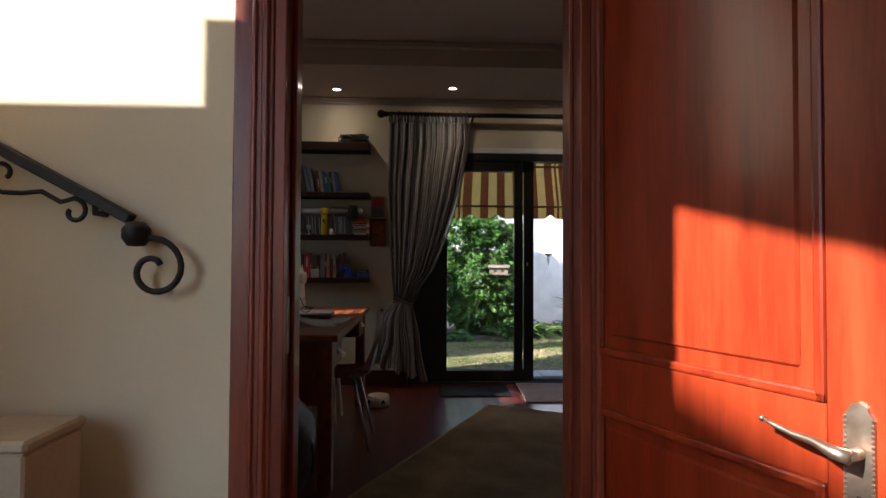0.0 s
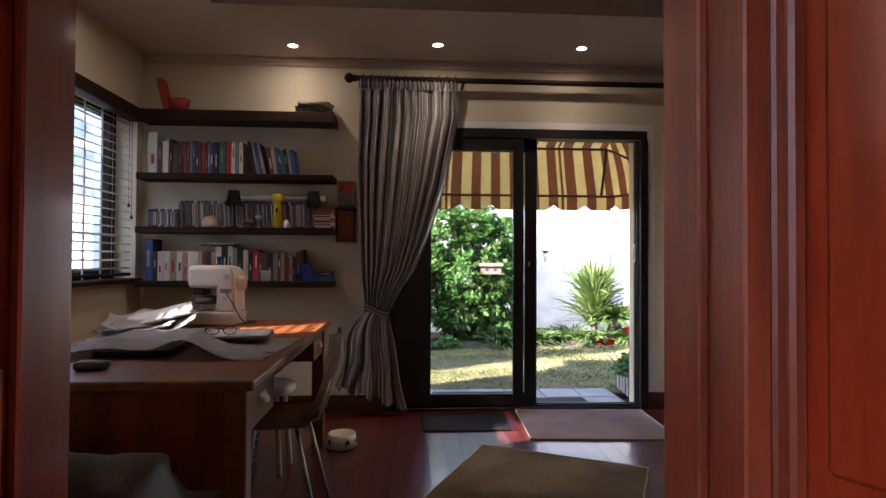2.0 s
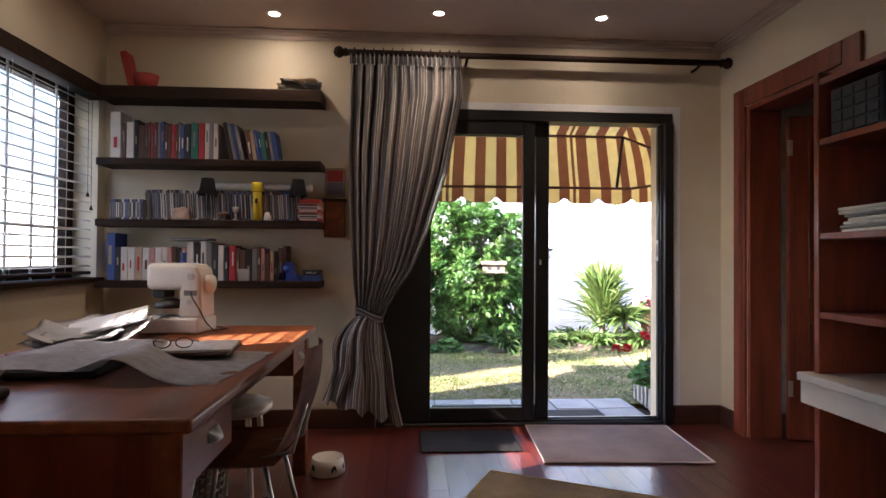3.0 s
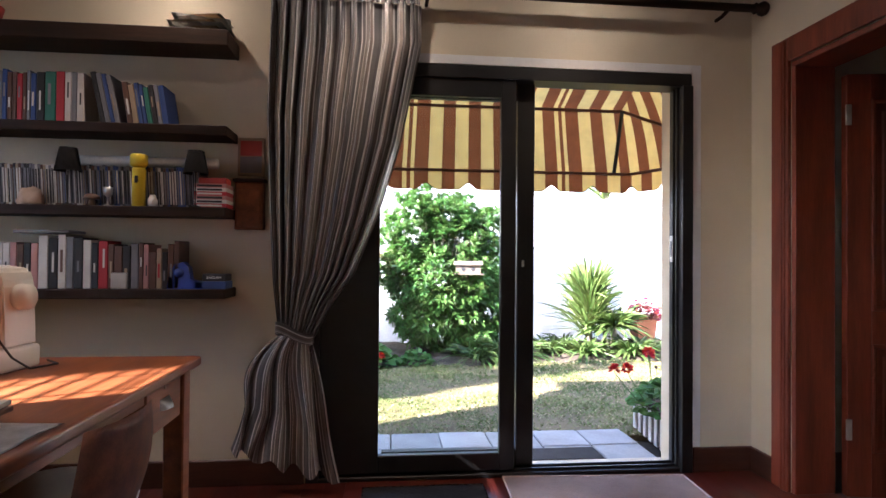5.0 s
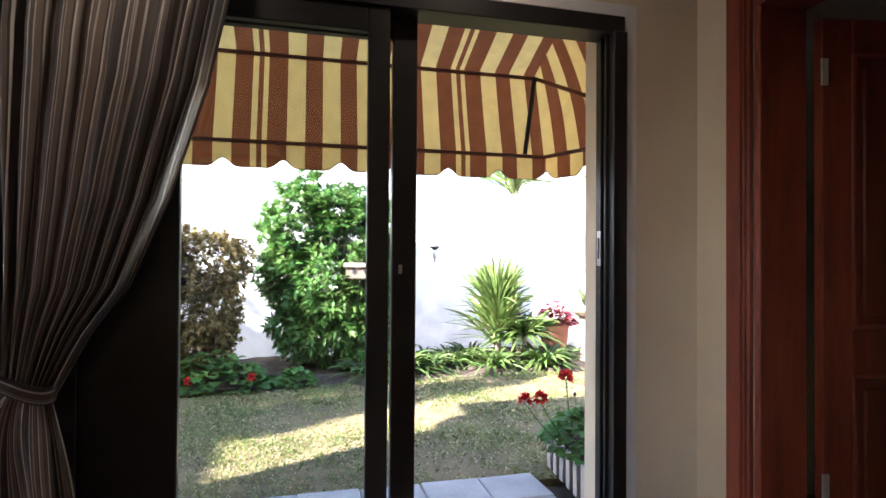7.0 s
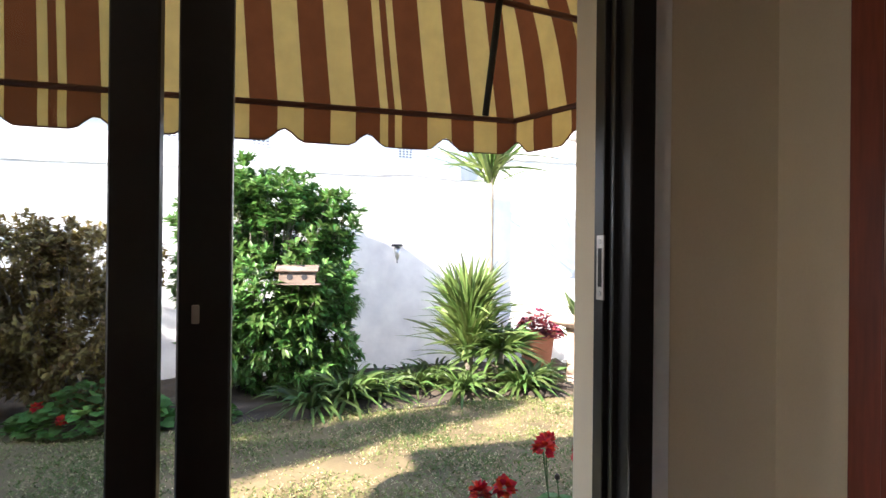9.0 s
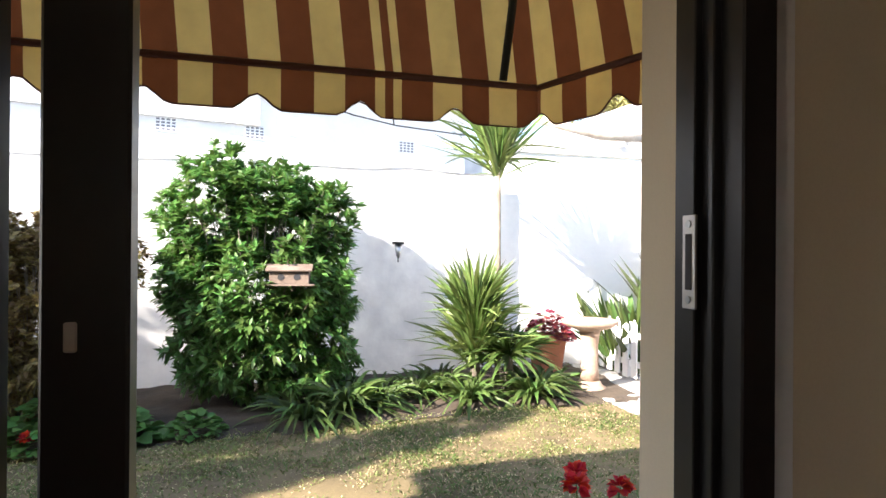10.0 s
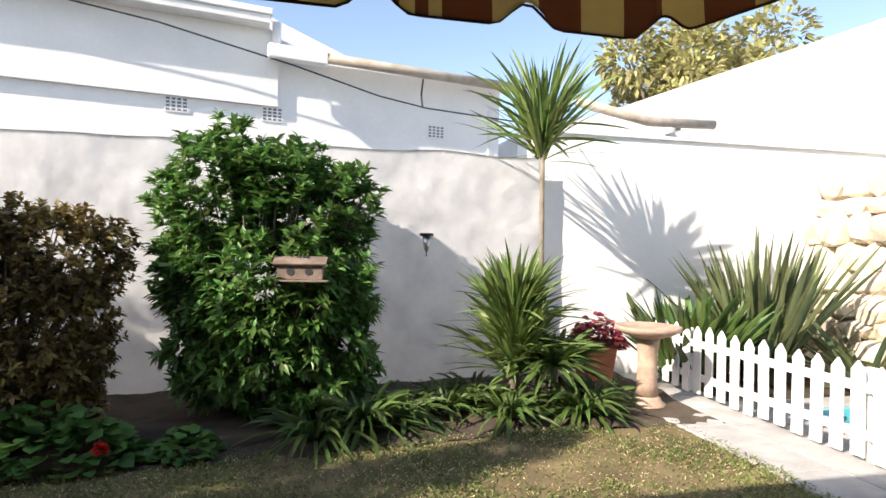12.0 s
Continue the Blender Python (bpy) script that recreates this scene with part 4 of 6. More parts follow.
while x < -0.46:
    if x < -1.42:
        h, y, lean = 0.125, SFRONT + 0.02, 0.0
    else:
        h, y, lean = 0.185 + 0.008 * rng.random(), SFRONT + 0.065, -3.5
    disc_case(x, h, 0.13, CASES[rng.randrange(len(CASES))], y, lean)
    x += 0.0118 if not -1.43 < x < -1.415 else 0.02
for k in range(6):
    disc = thing("box_set", (-0.475, SFRONT + 0.02, z3 + 0.001 + k * 0.0185), "red and white disc box lying in a stack", "disc box", "stacked disc boxes")
    part("box", boxed(0, 0, 0, 0.145, 0.13, 0.0178, bevel=0.001), (RED_BOOK, WHITE_BOOK, PINK_BOOK)[k % 3], disc)
    part("spine_label", boxed(0.012, -0.0007, 0.004, 0.125, 0.0003, 0.013), (WHITE_BOOK, INK, BLACK_BOOK)[k % 3], disc)
rb = thing("red_box", (-0.46, SFRONT + 0.03, z3 + 0.114), "small red cardboard box on stacked disc boxes", "box")
part("box", boxed(0, 0, 0, 0.125, 0.09, 0.026, bevel=0.002), RED_PAINT, rb)
for x in (-1.03, -0.47):
    lp = thing("small_lamp", (x, SFRONT + 0.022, z3), "small black candle lamp with a dark shade", "lamp", "pair of small lamps")
    part("base", lathe(bmesh.new(), [(0.024, 0), (0.024, 0.004), (0.005, 0.010), (0.0035, 0.016)], seg=14), IRON, lp, smooth=True)
    part("stem", bar([(0, 0, 0.01), (0, 0, 0.20)], 0.0035, 8), IRON, lp)
    part("shade", lathe(bmesh.new(), [(0.056, 0.155), (0.036, 0.262), (0.034, 0.262), (0.054, 0.155)], seg=20, caps=False), BLACK_CLOTH, lp, "tapered black shade", smooth=True)
roll = thing("paper_roll", (-0.70, SFRONT + 0.125, z3 + 0.194), "long white roll of paper lying on the disc cases", "paper roll")
bm = bar([(-0.34, 0, 0.026), (0.30, 0, 0.026)], 0.026, 18)
part("roll", bm, PAPER, roll, smooth=True)
torch = thing("torch", (-0.725, SFRONT + 0.03, z3), "bright yellow plastic torch standing upright", "torch")
torch.scale = (1.3, 1.3, 1.32)
part("body", lathe(bmesh.new(), [(0.022, 0), (0.022, 0.13), (0.019, 0.135)], seg=18), YELLOW_PLASTIC, torch, smooth=True)
part("head", lathe(bmesh.new(), [(0.020, 0.136), (0.029, 0.146), (0.029, 0.178), (0.025, 0.182)], seg=18), YELLOW_PLASTIC, torch, smooth=True)
part("switch", boxed(-0.006, -0.0255, 0.08, 0.006, -0.0205, 0.105, bevel=0.002), BLACK_PLASTIC, torch)
def lump(name, at, size, mat, label, category, seed, parts="body"):
    ob = thing(name, at, label, category)
    bm = bmesh.new()
    bmesh.ops.create_icosphere(bm, subdivisions=3, radius=1.0)
    for v in bm.verts:
        n = noise.noise(v.co * 1.7 + Vector((seed, 0, 0))) * 0.28 + noise.noise(v.co * 4.1 + Vector((0, seed, 0))) * 0.10
        v.co = Vector((v.co.x * size[0], v.co.y * size[1], max(-0.55, v.co.z) * size[2] + 0.55 * size[2])) * (1 + n)
    for v in bm.verts:
        v.co.z = max(0.0, v.co.z)
    part(parts, bm, mat, ob, smooth=True)
    return ob
lump("stone", (-1.20, SFRONT + 0.035, z3), (0.062, 0.03, 0.05), BATH_STONE, "pale rough stone ornament on the shelf", "stone", 3.0)
lump("shell", (-0.66, SFRONT + 0.025, z3), (0.022, 0.018, 0.034), PAPER, "small pale shell ornament", "shell", 8.0)
goblet = thing("goblet", (-0.86, SFRONT + 0.03, z3), "small tarnished silver goblet", "goblet")
part("foot", lathe(bmesh.new(), [(0.020, 0), (0.016, 0.004), (0.004, 0.012), (0.004, 0.04)], seg=14), CHROME, goblet, smooth=True)
part("cup", lathe(bmesh.new(), [(0.004, 0.041), (0.018, 0.052), (0.022, 0.085), (0.020, 0.085), (0.016, 0.055), (0.002, 0.046)], seg=14, caps=False), CHROME, goblet, smooth=True)
mush = thing("mushroom_ornament", (-0.93, SFRONT + 0.03, z3), "brown mushroom shaped wooden ornament", "ornament")
part("stalk", lathe(bmesh.new(), [(0.014, 0), (0.011, 0.03)], seg=12), TAN_BOOK, mush, smooth=True)
part("cap", lathe(bmesh.new(), [(0.036, 0.03), (0.034, 0.042), (0.020, 0.054), (0.002, 0.058)], seg=16), BROWN_BOOK, mush, smooth=True)
# fourth shelf
z4 = SHELF_TOPS[3]
x = row_of_books(-1.64, -1.60, z4, [BLUE_BOOK], (0.05, 0.052), (0.29, 0.295))
x = row_of_books(x, -1.30, z4, [BLACK_BOOK, WHITE_BOOK, WHITE_BOOK, TAN_BOOK, WHITE_BOOK, PINK_BOOK, WHITE_BOOK, WHITE_BOOK], (0.028, 0.05), (0.20, 0.215))
x = row_of_books(x, -1.18, z4, [PINK_BOOK, BROWN_BOOK, BLACK_BOOK], (0.025, 0.035), (0.20, 0.23))
x = row_of_books(x, -0.90, z4, [WHITE_BOOK, BLACK_BOOK, WHITE_BOOK, GREY_BOOK, BLACK_BOOK, WHITE_BOOK, BLACK_BOOK], (0.026, 0.042), (0.21, 0.25))
x = row_of_books(x, -0.86, z4, [RED_BOOK], (0.04, 0.042), (0.215, 0.22))
x = row_of_books(x, -0.55, z4, [BROWN_BOOK, BROWN_BOOK, BLACK_BOOK, GREY_BOOK, BROWN_BOOK, PINK_BOOK, BROWN_BOOK, TAN_BOOK, BLACK_BOOK], (0.018, 0.036), (0.17, 0.225))
flat = thing("folder", (-1.26, SFRONT + 0.02, z4 + 0.252), "grey folder lying across the tops of books", "folder")
part("cover", boxed(0, 0, 0, 0.24, 0.15, 0.014, bevel=0.003), GREY_BOOK, flat)
jar = thing("glass_jar", (-0.80, SFRONT + 0.012, z4), "square glass paperweight on the shelf edge", "paperweight")
part("block", boxed(-0.036, 0, 0, 0.036, 0.016, 0.075, bevel=0.006, seg=2), CHROME, jar)
tape = thing("tape_dispenser", (-0.52, SFRONT + 0.03, z4), "blue plastic tape dispenser", "tape dispenser")
bm = bmesh.new()
prof = [(-0.075, 0), (0.085, 0), (0.085, 0.028), (0.03, 0.045), (0.022, 0.10), (-0.005, 0.125), (-0.04, 0.115), (-0.065, 0.07)]
fc = bm.faces.new([bm.verts.new((a, 0, z)) for a, z in prof])
ext = bmesh.ops.extrude_face_region(bm, geom=[fc])
bmesh.ops.translate(bm, verts=[v for v in ext["geom"] if isinstance(v, bmesh.types.BMVert)], vec=(0, 0.05, 0))
bmesh.ops.recalc_face_normals(bm, faces=bm.faces[:])
part("body", bm, BLUE_PLASTIC, tape)
part("tape", bar([(-0.02, -0.002, 0.075), (-0.02, 0.052, 0.075)], 0.022, 18), BLUE_PLASTIC, tape, smooth=True)
dic = thing("dictionary", (-0.43, SFRONT + 0.03, z4), "dark blue dictionary box lying flat", "book")
part("cover", boxed(-0.04, 0, 0, 0.10, 0.12, 0.035, bevel=0.002), BLUE_BOOK, dic)
top_b = thing("dictionary", (-0.42, SFRONT + 0.04, z4 + 0.0355), "black dictionary with white lettering", "book")
part("cover", boxed(-0.02, 0, 0, 0.085, 0.11, 0.034, bevel=0.002), BLACK_BOOK, top_b)
cu = bpy.data.curves.new("lettering", "FONT")
cu.body, cu.size, cu.align_x, cu.extrude = "ENGLISH", 0.017, "CENTER", 0.0003
tx = new("lettering", cu)
tx.parent = top_b
cu.materials.append(PAPER)
tx.matrix_basis = pose(0.033, -0.001, 0.012, 90, 0, 0)
# top shelf
for k in range(9):
    w, tilt = rng.uniform(0.22, 0.27), rng.uniform(-12, 12)
    mg = thing("magazine", (-0.485 + rng.uniform(-0.012, 0.012), SFRONT + 0.11, SHELF_TOPS[0] + k * 0.0095), "dog-eared magazine in a loose pile on the top shelf", "magazine", "pile of magazines", tilt)
    part("page_block", sheet(lambda u, v, w=w, k=k: ((u - 0.5) * w, (v - 0.5) * 0.17, 0.0012 * math.sin(7 * u + k) + 0.006 * max(0, 0.35 - u) * (k % 3)), 8, 2, 0.008), (PAPER, NEWS, TAN_BOOK)[k % 3], mg)
fold = thing("red_folder", (-1.60, SFRONT + 0.05, SHELF_TOPS[0]), "red paper fan leaning in the corner", "folder")
fold.matrix_basis = pose(-1.52, SFRONT + 0.06, SHELF_TOPS[0] + 0.001, 0, -14, 0)
part("cover", boxed(-0.02, 0, 0, 0.02, 0.10, 0.24, bevel=0.004), RED_PAINT, fold)
fan = thing("red_basket", (-1.44, SFRONT + 0.09, SHELF_TOPS[0]), "small dark red bowl on the top shelf", "bowl")
part("bowl", lathe(bmesh.new(), [(0.03, 0), (0.06, 0.03), (0.075, 0.09), (0.070, 0.09), (0.055, 0.034), (0.02, 0.008)], seg=20, caps=False), RED_PAINT, fan, smooth=True)
# pictures beside the curtain
pic = thing("picture", (-0.26, NORTH - 0.001, 1.54), "small framed red and grey picture on the wall", "picture")
part("frame", boxed(-0.065, -0.02, -0.0, 0.065, 0, 0.19, bevel=0.003), TAN_BOOK, pic)
part("print", boxed(-0.052, -0.0215, 0.10, 0.052, -0.019, 0.175), RED_PAINT, pic)
part("print", boxed(-0.052, -0.0215, 0.015, 0.052, -0.019, 0.095), GREY_BOOK, pic)
box2 = thing("wall_box", (-0.26, NORTH - 0.001, 1.27), "small brown wooden key box on the wall", "key box")
part("body", boxed(-0.068, -0.055, 0, 0.068, 0, 0.235, bevel=0.004), CHAIR_WOOD, box2)
part("door", boxed(-0.056, -0.060, 0.015, 0.056, -0.0555, 0.20, bevel=0.003), DESK_WOOD, box2)
part("ledge", boxed(-0.078, -0.068, 0.236, 0.078, 0, 0.252, bevel=0.003), SHELF_WOOD, box2)

# ---- desk ----
DX0, DX1, DY0, DY1, DZ = -1.30, -0.270, 2.84, 4.64, 0.767
desk = thing("desk", (0, 0, 0), "large varnished reddish wooden desk with brass drawer pulls", "desk")
part("desktop", boxed(DX0, DY0, DZ - 0.035, DX1, DY1, DZ, bevel=0.009, seg=3), DESK_WOOD, desk)
for x, y in ((DX1 - 0.10, DY0 + 0.03), (DX1 - 0.10, DY1 - 0.10), (DX0 + 0.03, DY0 + 0.03), (DX0 + 0.03, DY1 - 0.10)):
    part("leg", boxed(x, y, 0, x + 0.07, y + 0.07, DZ - 0.035, bevel=0.005), DESK_WOOD, desk)
part("end_apron", boxed(DX0 + 0.10, DY0 + 0.035, 0.42, DX1 - 0.10, DY0 + 0.06, DZ - 0.035), DARK_MAHOGANY, desk)
part("end_apron", boxed(DX0 + 0.10, DY1 - 0.06, 0.56, DX1 - 0.10, DY1 - 0.035, DZ - 0.035), DESK_WOOD, desk)
part("back_apron", boxed(DX0 + 0.035, DY0 + 0.10, 0.56, DX0 + 0.06, DY1 - 0.10, DZ - 0.035), DESK_WOOD, desk)
part("rail", boxed(DX1 - 0.075, DY0 + 0.45, 0.685, DX1 - 0.045, DY1 - 0.40, DZ - 0.035), DESK_WOOD, desk)
for y0, y1 in ((DY0 + 0.10, DY0 + 0.45), (DY1 - 0.40, DY1 - 0.10)):
    dr = part("drawer", boxed(DX1 - 0.42, y0 + 0.004, 0.575, DX1 - 0.04, y1 - 0.004, DZ - 0.04, bevel=0.003), DESK_WOOD, desk)
    ym = (y0 + y1) / 2
    bm = sheet(lambda u, v: (0.001 + 0.024 * math.sin(math.pi * v * 0.5) * (1 - (2 * u - 1) ** 2) ** 0.5, ym + (u - 0.5) * 0.085, 0.672 - 0.034 * v), 12, 6, 0.002)
    bmesh.ops.translate(bm, verts=bm.verts[:], vec=(DX1 - 0.04, 0, 0))
    part("drawer_pull", bm, STEEL, dr, "shiny metal cup pull", smooth=True)
    part("keyhole", boxed(DX1 - 0.041, ym - 0.006, 0.70, DX1 - 0.038, ym + 0.006, 0.716), BRASS, dr)

# sewing machine
sm = thing("sewing_machine", (-0.90, 4.40, DZ + 0.002), "white electric sewing machine with a dark needle head on the desk", "sewing machine", turn=-8)
part("bed", boxed(-0.14, -0.10, 0, 0.15, 0.09, 0.075, bevel=0.012, seg=3), PLASTIC_WHITE, sm, smooth=False)
bm = bmesh.new()
prof = [(0.035, 0.07), (0.15, 0.07), (0.142, 0.28), (0.125, 0.325), (0.05, 0.335), (0.048, 0.30)]
fc = bm.faces.new([bm.verts.new((a, -0.075, z)) for a, z in prof])
ext = bmesh.ops.extrude_face_region(bm, geom=[fc])
bmesh.ops.translate(bm, verts=[v for v in ext["geom"] if isinstance(v, bmesh.types.BMVert)], vec=(0, 0.15, 0))
bmesh.ops.recalc_face_normals(bm, faces=bm.faces[:])
bmesh.ops.bevel(bm, geom=bm.edges[:], offset=0.012, segments=3, affect="EDGES")
part("column", bm, PLASTIC_WHITE, sm)
part("arm", boxed(-0.135, -0.07, 0.205, 0.10, 0.07, 0.335, bevel=0.028, seg=4), PLASTIC_WHITE, sm)
part("needle_head", boxed(-0.115, -0.045, 0.165, -0.045, 0.045, 0.208, bevel=0.008), BLACK_PLASTIC, sm, "dark needle clamp housing")
part("needle_bar", bar([(-0.08, -0.01, 0.17), (-0.08, -0.01, 0.078)], 0.004, 8), CHROME, sm)
part("presser_foot", boxed(-0.095, -0.03, 0.078, -0.065, 0.01, 0.086, bevel=0.002), CHROME, sm)
part("fabric_scrap", lathe(bmesh.new(), [(0.075, 0.118), (0.07, 0.135), (0.055, 0.15), (0.02, 0.163)], (-0.03, -0.02, 0), 18), BLACK_PLASTIC, sm, "dark gathered thread tray", smooth=True)
part("hand_wheel", bar([(0.143, 0.0, 0.235), (0.172, 0.0, 0.235)], 0.042, 22), PLASTIC_WHITE, sm, smooth=True)
part("dial", bar([(0.10, -0.074, 0.27), (0.10, -0.086, 0.27)], 0.017, 16), STEEL, sm)
part("dial", bar([(0.095, -0.074, 0.15), (0.095, -0.084, 0.15)], 0.013, 14), STEEL, sm)
part("control_label", boxed(0.065, -0.0765, 0.18, 0.13, -0.0745, 0.205), GREY_BOOK, sm)
part("spool_pin", bar([(0.015, 0.01, 0.33), (0.015, 0.01, 0.40)], 0.0028, 6), CHROME, sm)
part("spool", lathe(bmesh.new(), [(0.016, 0.338), (0.016, 0.343), (0.011, 0.346), (0.011, 0.378), (0.016, 0.381), (0.016, 0.386)], (0.015, 0.01, 0), 14), BLUE_PLASTIC, sm, "blue thread spool", smooth=True)
part("cord", bar([(0.10, -0.078, 0.20), (0.12, -0.10, 0.17), (0.16, -0.10, 0.11), (0.17, -0.06, 0.05), (0.18, 0.0, 0.006), (0.20, 0.10, 0.004), (0.12, 0.16, 0.004)], 0.0035, 6), BLACK_PLASTIC, sm, smooth=True)

def paper_sheet(name, at, w, d, turn, mat, label, cat, lift=0.03, seed=0.0, thick=0.002, group=""):
    ob = thing(name, at, label, cat, group, turn)
    def fn(u, v):
        n = noise.noise(Vector((u * 2.2 + seed, v * 2.2, seed)))
        e = max(0.0, abs(u - 0.5) - 0.3) * lift * 4 + max(0.0, n) * lift
        return ((u - 0.5) * w, (v - 0.5) * d, 0.001 + e)
    part("sheet", sheet(fn, 22, 18, thick), mat, ob, smooth=True)
    return ob
# drawing of a wavy cloth that lies over a board
cl = thing("quilt_piece", (-0.74, 3.48, DZ + 0.001), "grey-white quilted cloth piece draped over the desk", "cloth", turn=4)
def cloth(u, v):
    x, y = (u - 0.5) * 0.86, (v - 0.5) * 0.56
    ridge = 0.075 * math.exp(-((x - 0.06 + 0.25 * y) / 0.10) ** 2) * (0.55 + 0.45 * (1 - v)) + 0.045 * math.exp(-((x + 0.22) / 0.14) ** 2)
    edge = 0.006 * math.sin(18 * u) * (1 - v)
    return (x + 0.08 * (v - 0.5) * math.copysign(1, x), y + 0.04 * math.sin(5 * u), 0.002 + ridge + edge + 0.02 * max(0.0, noise.noise(Vector((u * 3, v * 3, 4.0)))))
part("cloth", sheet(cloth, 60, 30, 0.006), NEWS, cl, smooth=True)
part("lining", boxed(-0.25, -0.20, 0.0, 0.02, 0.20, 0.022, bevel=0.008), BLACK_PLASTIC, cl, "dark folded lining under the cloth")
paper_sheet("pattern_paper", (-1.05, 3.93, DZ + 0.045), 0.40, 0.40, 18, PAPER, "large sheet of white sewing pattern paper", "paper", 0.05, 1.0)
paper_sheet("pattern_paper", (-1.10, 4.22, DZ + 0.035), 0.34, 0.42, -8, PAPER, "curled sheet of white paper", "paper", 0.06, 5.0)
for k in range(5):
    paper_sheet("paper_stack", (-1.12 + 0.01 * k, 3.95, DZ + 0.006 + k * 0.008), 0.26, 0.36, -6 + 5 * k, (NEWS, PAPER)[k % 2], "loose patterned papers in a heap on the desk", "paper", 0.03, k * 2.0, group="loose papers on the desk")
bd = thing("open_book", (-1.07, 4.05, DZ + 0.075), "thin open folder tilted up on the papers", "folder", turn=14)
bd.matrix_basis = pose(-1.07, 4.05, DZ + 0.078, 8, -14, 20)
part("cover", boxed(-0.17, -0.12, 0, 0.17, 0.12, 0.006, bevel=0.002), GREY_BOOK, bd)
part("page", boxed(-0.165, -0.115, 0.0065, 0.165, 0.115, 0.012), PAPER, bd)
for k in range(2):
    mg = thing("magazine", (-0.57, 3.68, DZ + 0.020 + k * 0.012), "glossy magazine lying under spectacles", "magazine", "magazines on the desk", 3 + 5 * k)
    part("page_block", boxed(-0.15, -0.12, 0, 0.15, 0.12, 0.011, bevel=0.002), (BROWN_BOOK, NEWS)[k], mg)
gl = thing("spectacles", (-0.61, 3.60, DZ + 0.044), "black framed spectacles on a magazine", "spectacles", turn=10)
for s in (-1, 1):
    part("rim", bar([(s * 0.036 + 0.028 * math.cos(a * 0.3927), -0.004, 0.019 + 0.018 * math.sin(a * 0.3927)) for a in range(17)], 0.0022, 6), BLACK_PLASTIC, gl, smooth=True)
    part("temple", bar([(s * 0.064, -0.004, 0.025), (s * 0.072, 0.02, 0.022), (s * 0.066, 0.10, 0.010), (s * 0.060, 0.13, 0.002)], 0.002, 6), BLACK_PLASTIC, gl, smooth=True)
part("bridge", bar([(-0.009, -0.004, 0.024), (0, -0.004, 0.028), (0.009, -0.004, 0.024)], 0.002, 6), BLACK_PLASTIC, gl)
ps = thing("power_strip", (-1.16, 3.02, DZ), "dark plug and cable on the desk", "plug")
part("plug", boxed(-0.03, -0.025, 0, 0.03, 0.025, 0.035, bevel=0.006), BLACK_PLASTIC, ps)
part("cable", bar([(0.03, 0, 0.01), (0.12, 0.08, 0.005), (0.20, 0.20, 0.005), (0.10, 0.42, 0.005), (-0.02, 0.60, 0.005), (-0.10, 0.70, 0.005)], 0.0035, 6), BLACK_PLASTIC, ps, smooth=True)
pk = thing("dark_pouch", (-0.86, 3.04, DZ), "small dark fabric pouch on the desk corner", "pouch")
part("body", boxed(-0.05, -0.03, 0, 0.05, 0.03, 0.03, bevel=0.012, seg=3), LEATHER, pk, smooth=True)

# chair
ch = thing("chair", (-0.37, 3.66, 0), "brown plywood chair with thin chrome legs drawn up to the desk", "chair", turn=0)
def seat(u, v):
    x, y = -0.20 + 0.36 * u, (v - 0.5) * (0.50 - 0.06 * (1 - u))
    return (x, y, 0.435 + 0.02 * (2 * v - 1) ** 2 - 0.012 * math.sin(math.pi * u) - 0.02 * max(0, 0.15 - u) / 0.15)
part("seat", sheet(seat, 14, 12, 0.012), CHAIR_WOOD, ch, smooth=True)
def back(u, v):
    s = math.sin(math.pi * (0.25 + 0.5 * v))
    return (0.175 + 0.10 * u + 0.03 * math.sin(math.pi * u) - 0.035 * (2 * v - 1) ** 2, (v - 0.5) * (0.24 + 0.13 * math.sin(math.pi * (0.15 + 0.7 * u))), 0.46 + 0.36 * u)
part("backrest", sheet(back, 14, 12, 0.012), CHAIR_WOOD, ch, smooth=True)
for sy in (-1, 1):
    part("leg", bar([(-0.13, sy * 0.13, 0.425), (-0.20, sy * 0.17, 0.0)], 0.009, 10), CHROME, ch, smooth=True)
    part("leg", bar([(0.10, sy * 0.13, 0.425), (0.20, sy * 0.17, 0.0)], 0.009, 10), CHROME, ch, smooth=True)
    part("back_tube", bar([(0.08, sy * 0.10, 0.425), (0.19, sy * 0.10, 0.45), (0.235, sy * 0.09, 0.62)], 0.008, 8), CHROME, ch, smooth=True)
bucket = thing("white_stool", (-0.55, 4.20, 0), "white plastic stool pushed under the desk", "stool")
part("seat", lathe(bmesh.new(), [(0.13, 0.42), (0.15, 0.44), (0.15, 0.465), (0.13, 0.475)], seg=26), PLASTIC_WHITE, bucket, smooth=True)
for a in range(4):
    c, s = math.cos(a * math.pi / 2 + 0.7), math.sin(a * math.pi / 2 + 0.7)
    part("leg", bar([(0.10 * c, 0.10 * s, 0.43), (0.14 * c, 0.14 * s, 0)], 0.014, 8), PLASTIC_WHITE, bucket)
bowl = thing("pet_bowl", (-0.19, 4.57, 0), "white bowl with a black pattern on the floor", "bowl")
part("body", lathe(bmesh.new(), [(0.085, 0), (0.092, 0.01), (0.082, 0.085), (0.078, 0.085), (0.075, 0.015), (0.02, 0.012)], seg=28, caps=False), PLASTIC_WHITE, bowl, smooth=True)
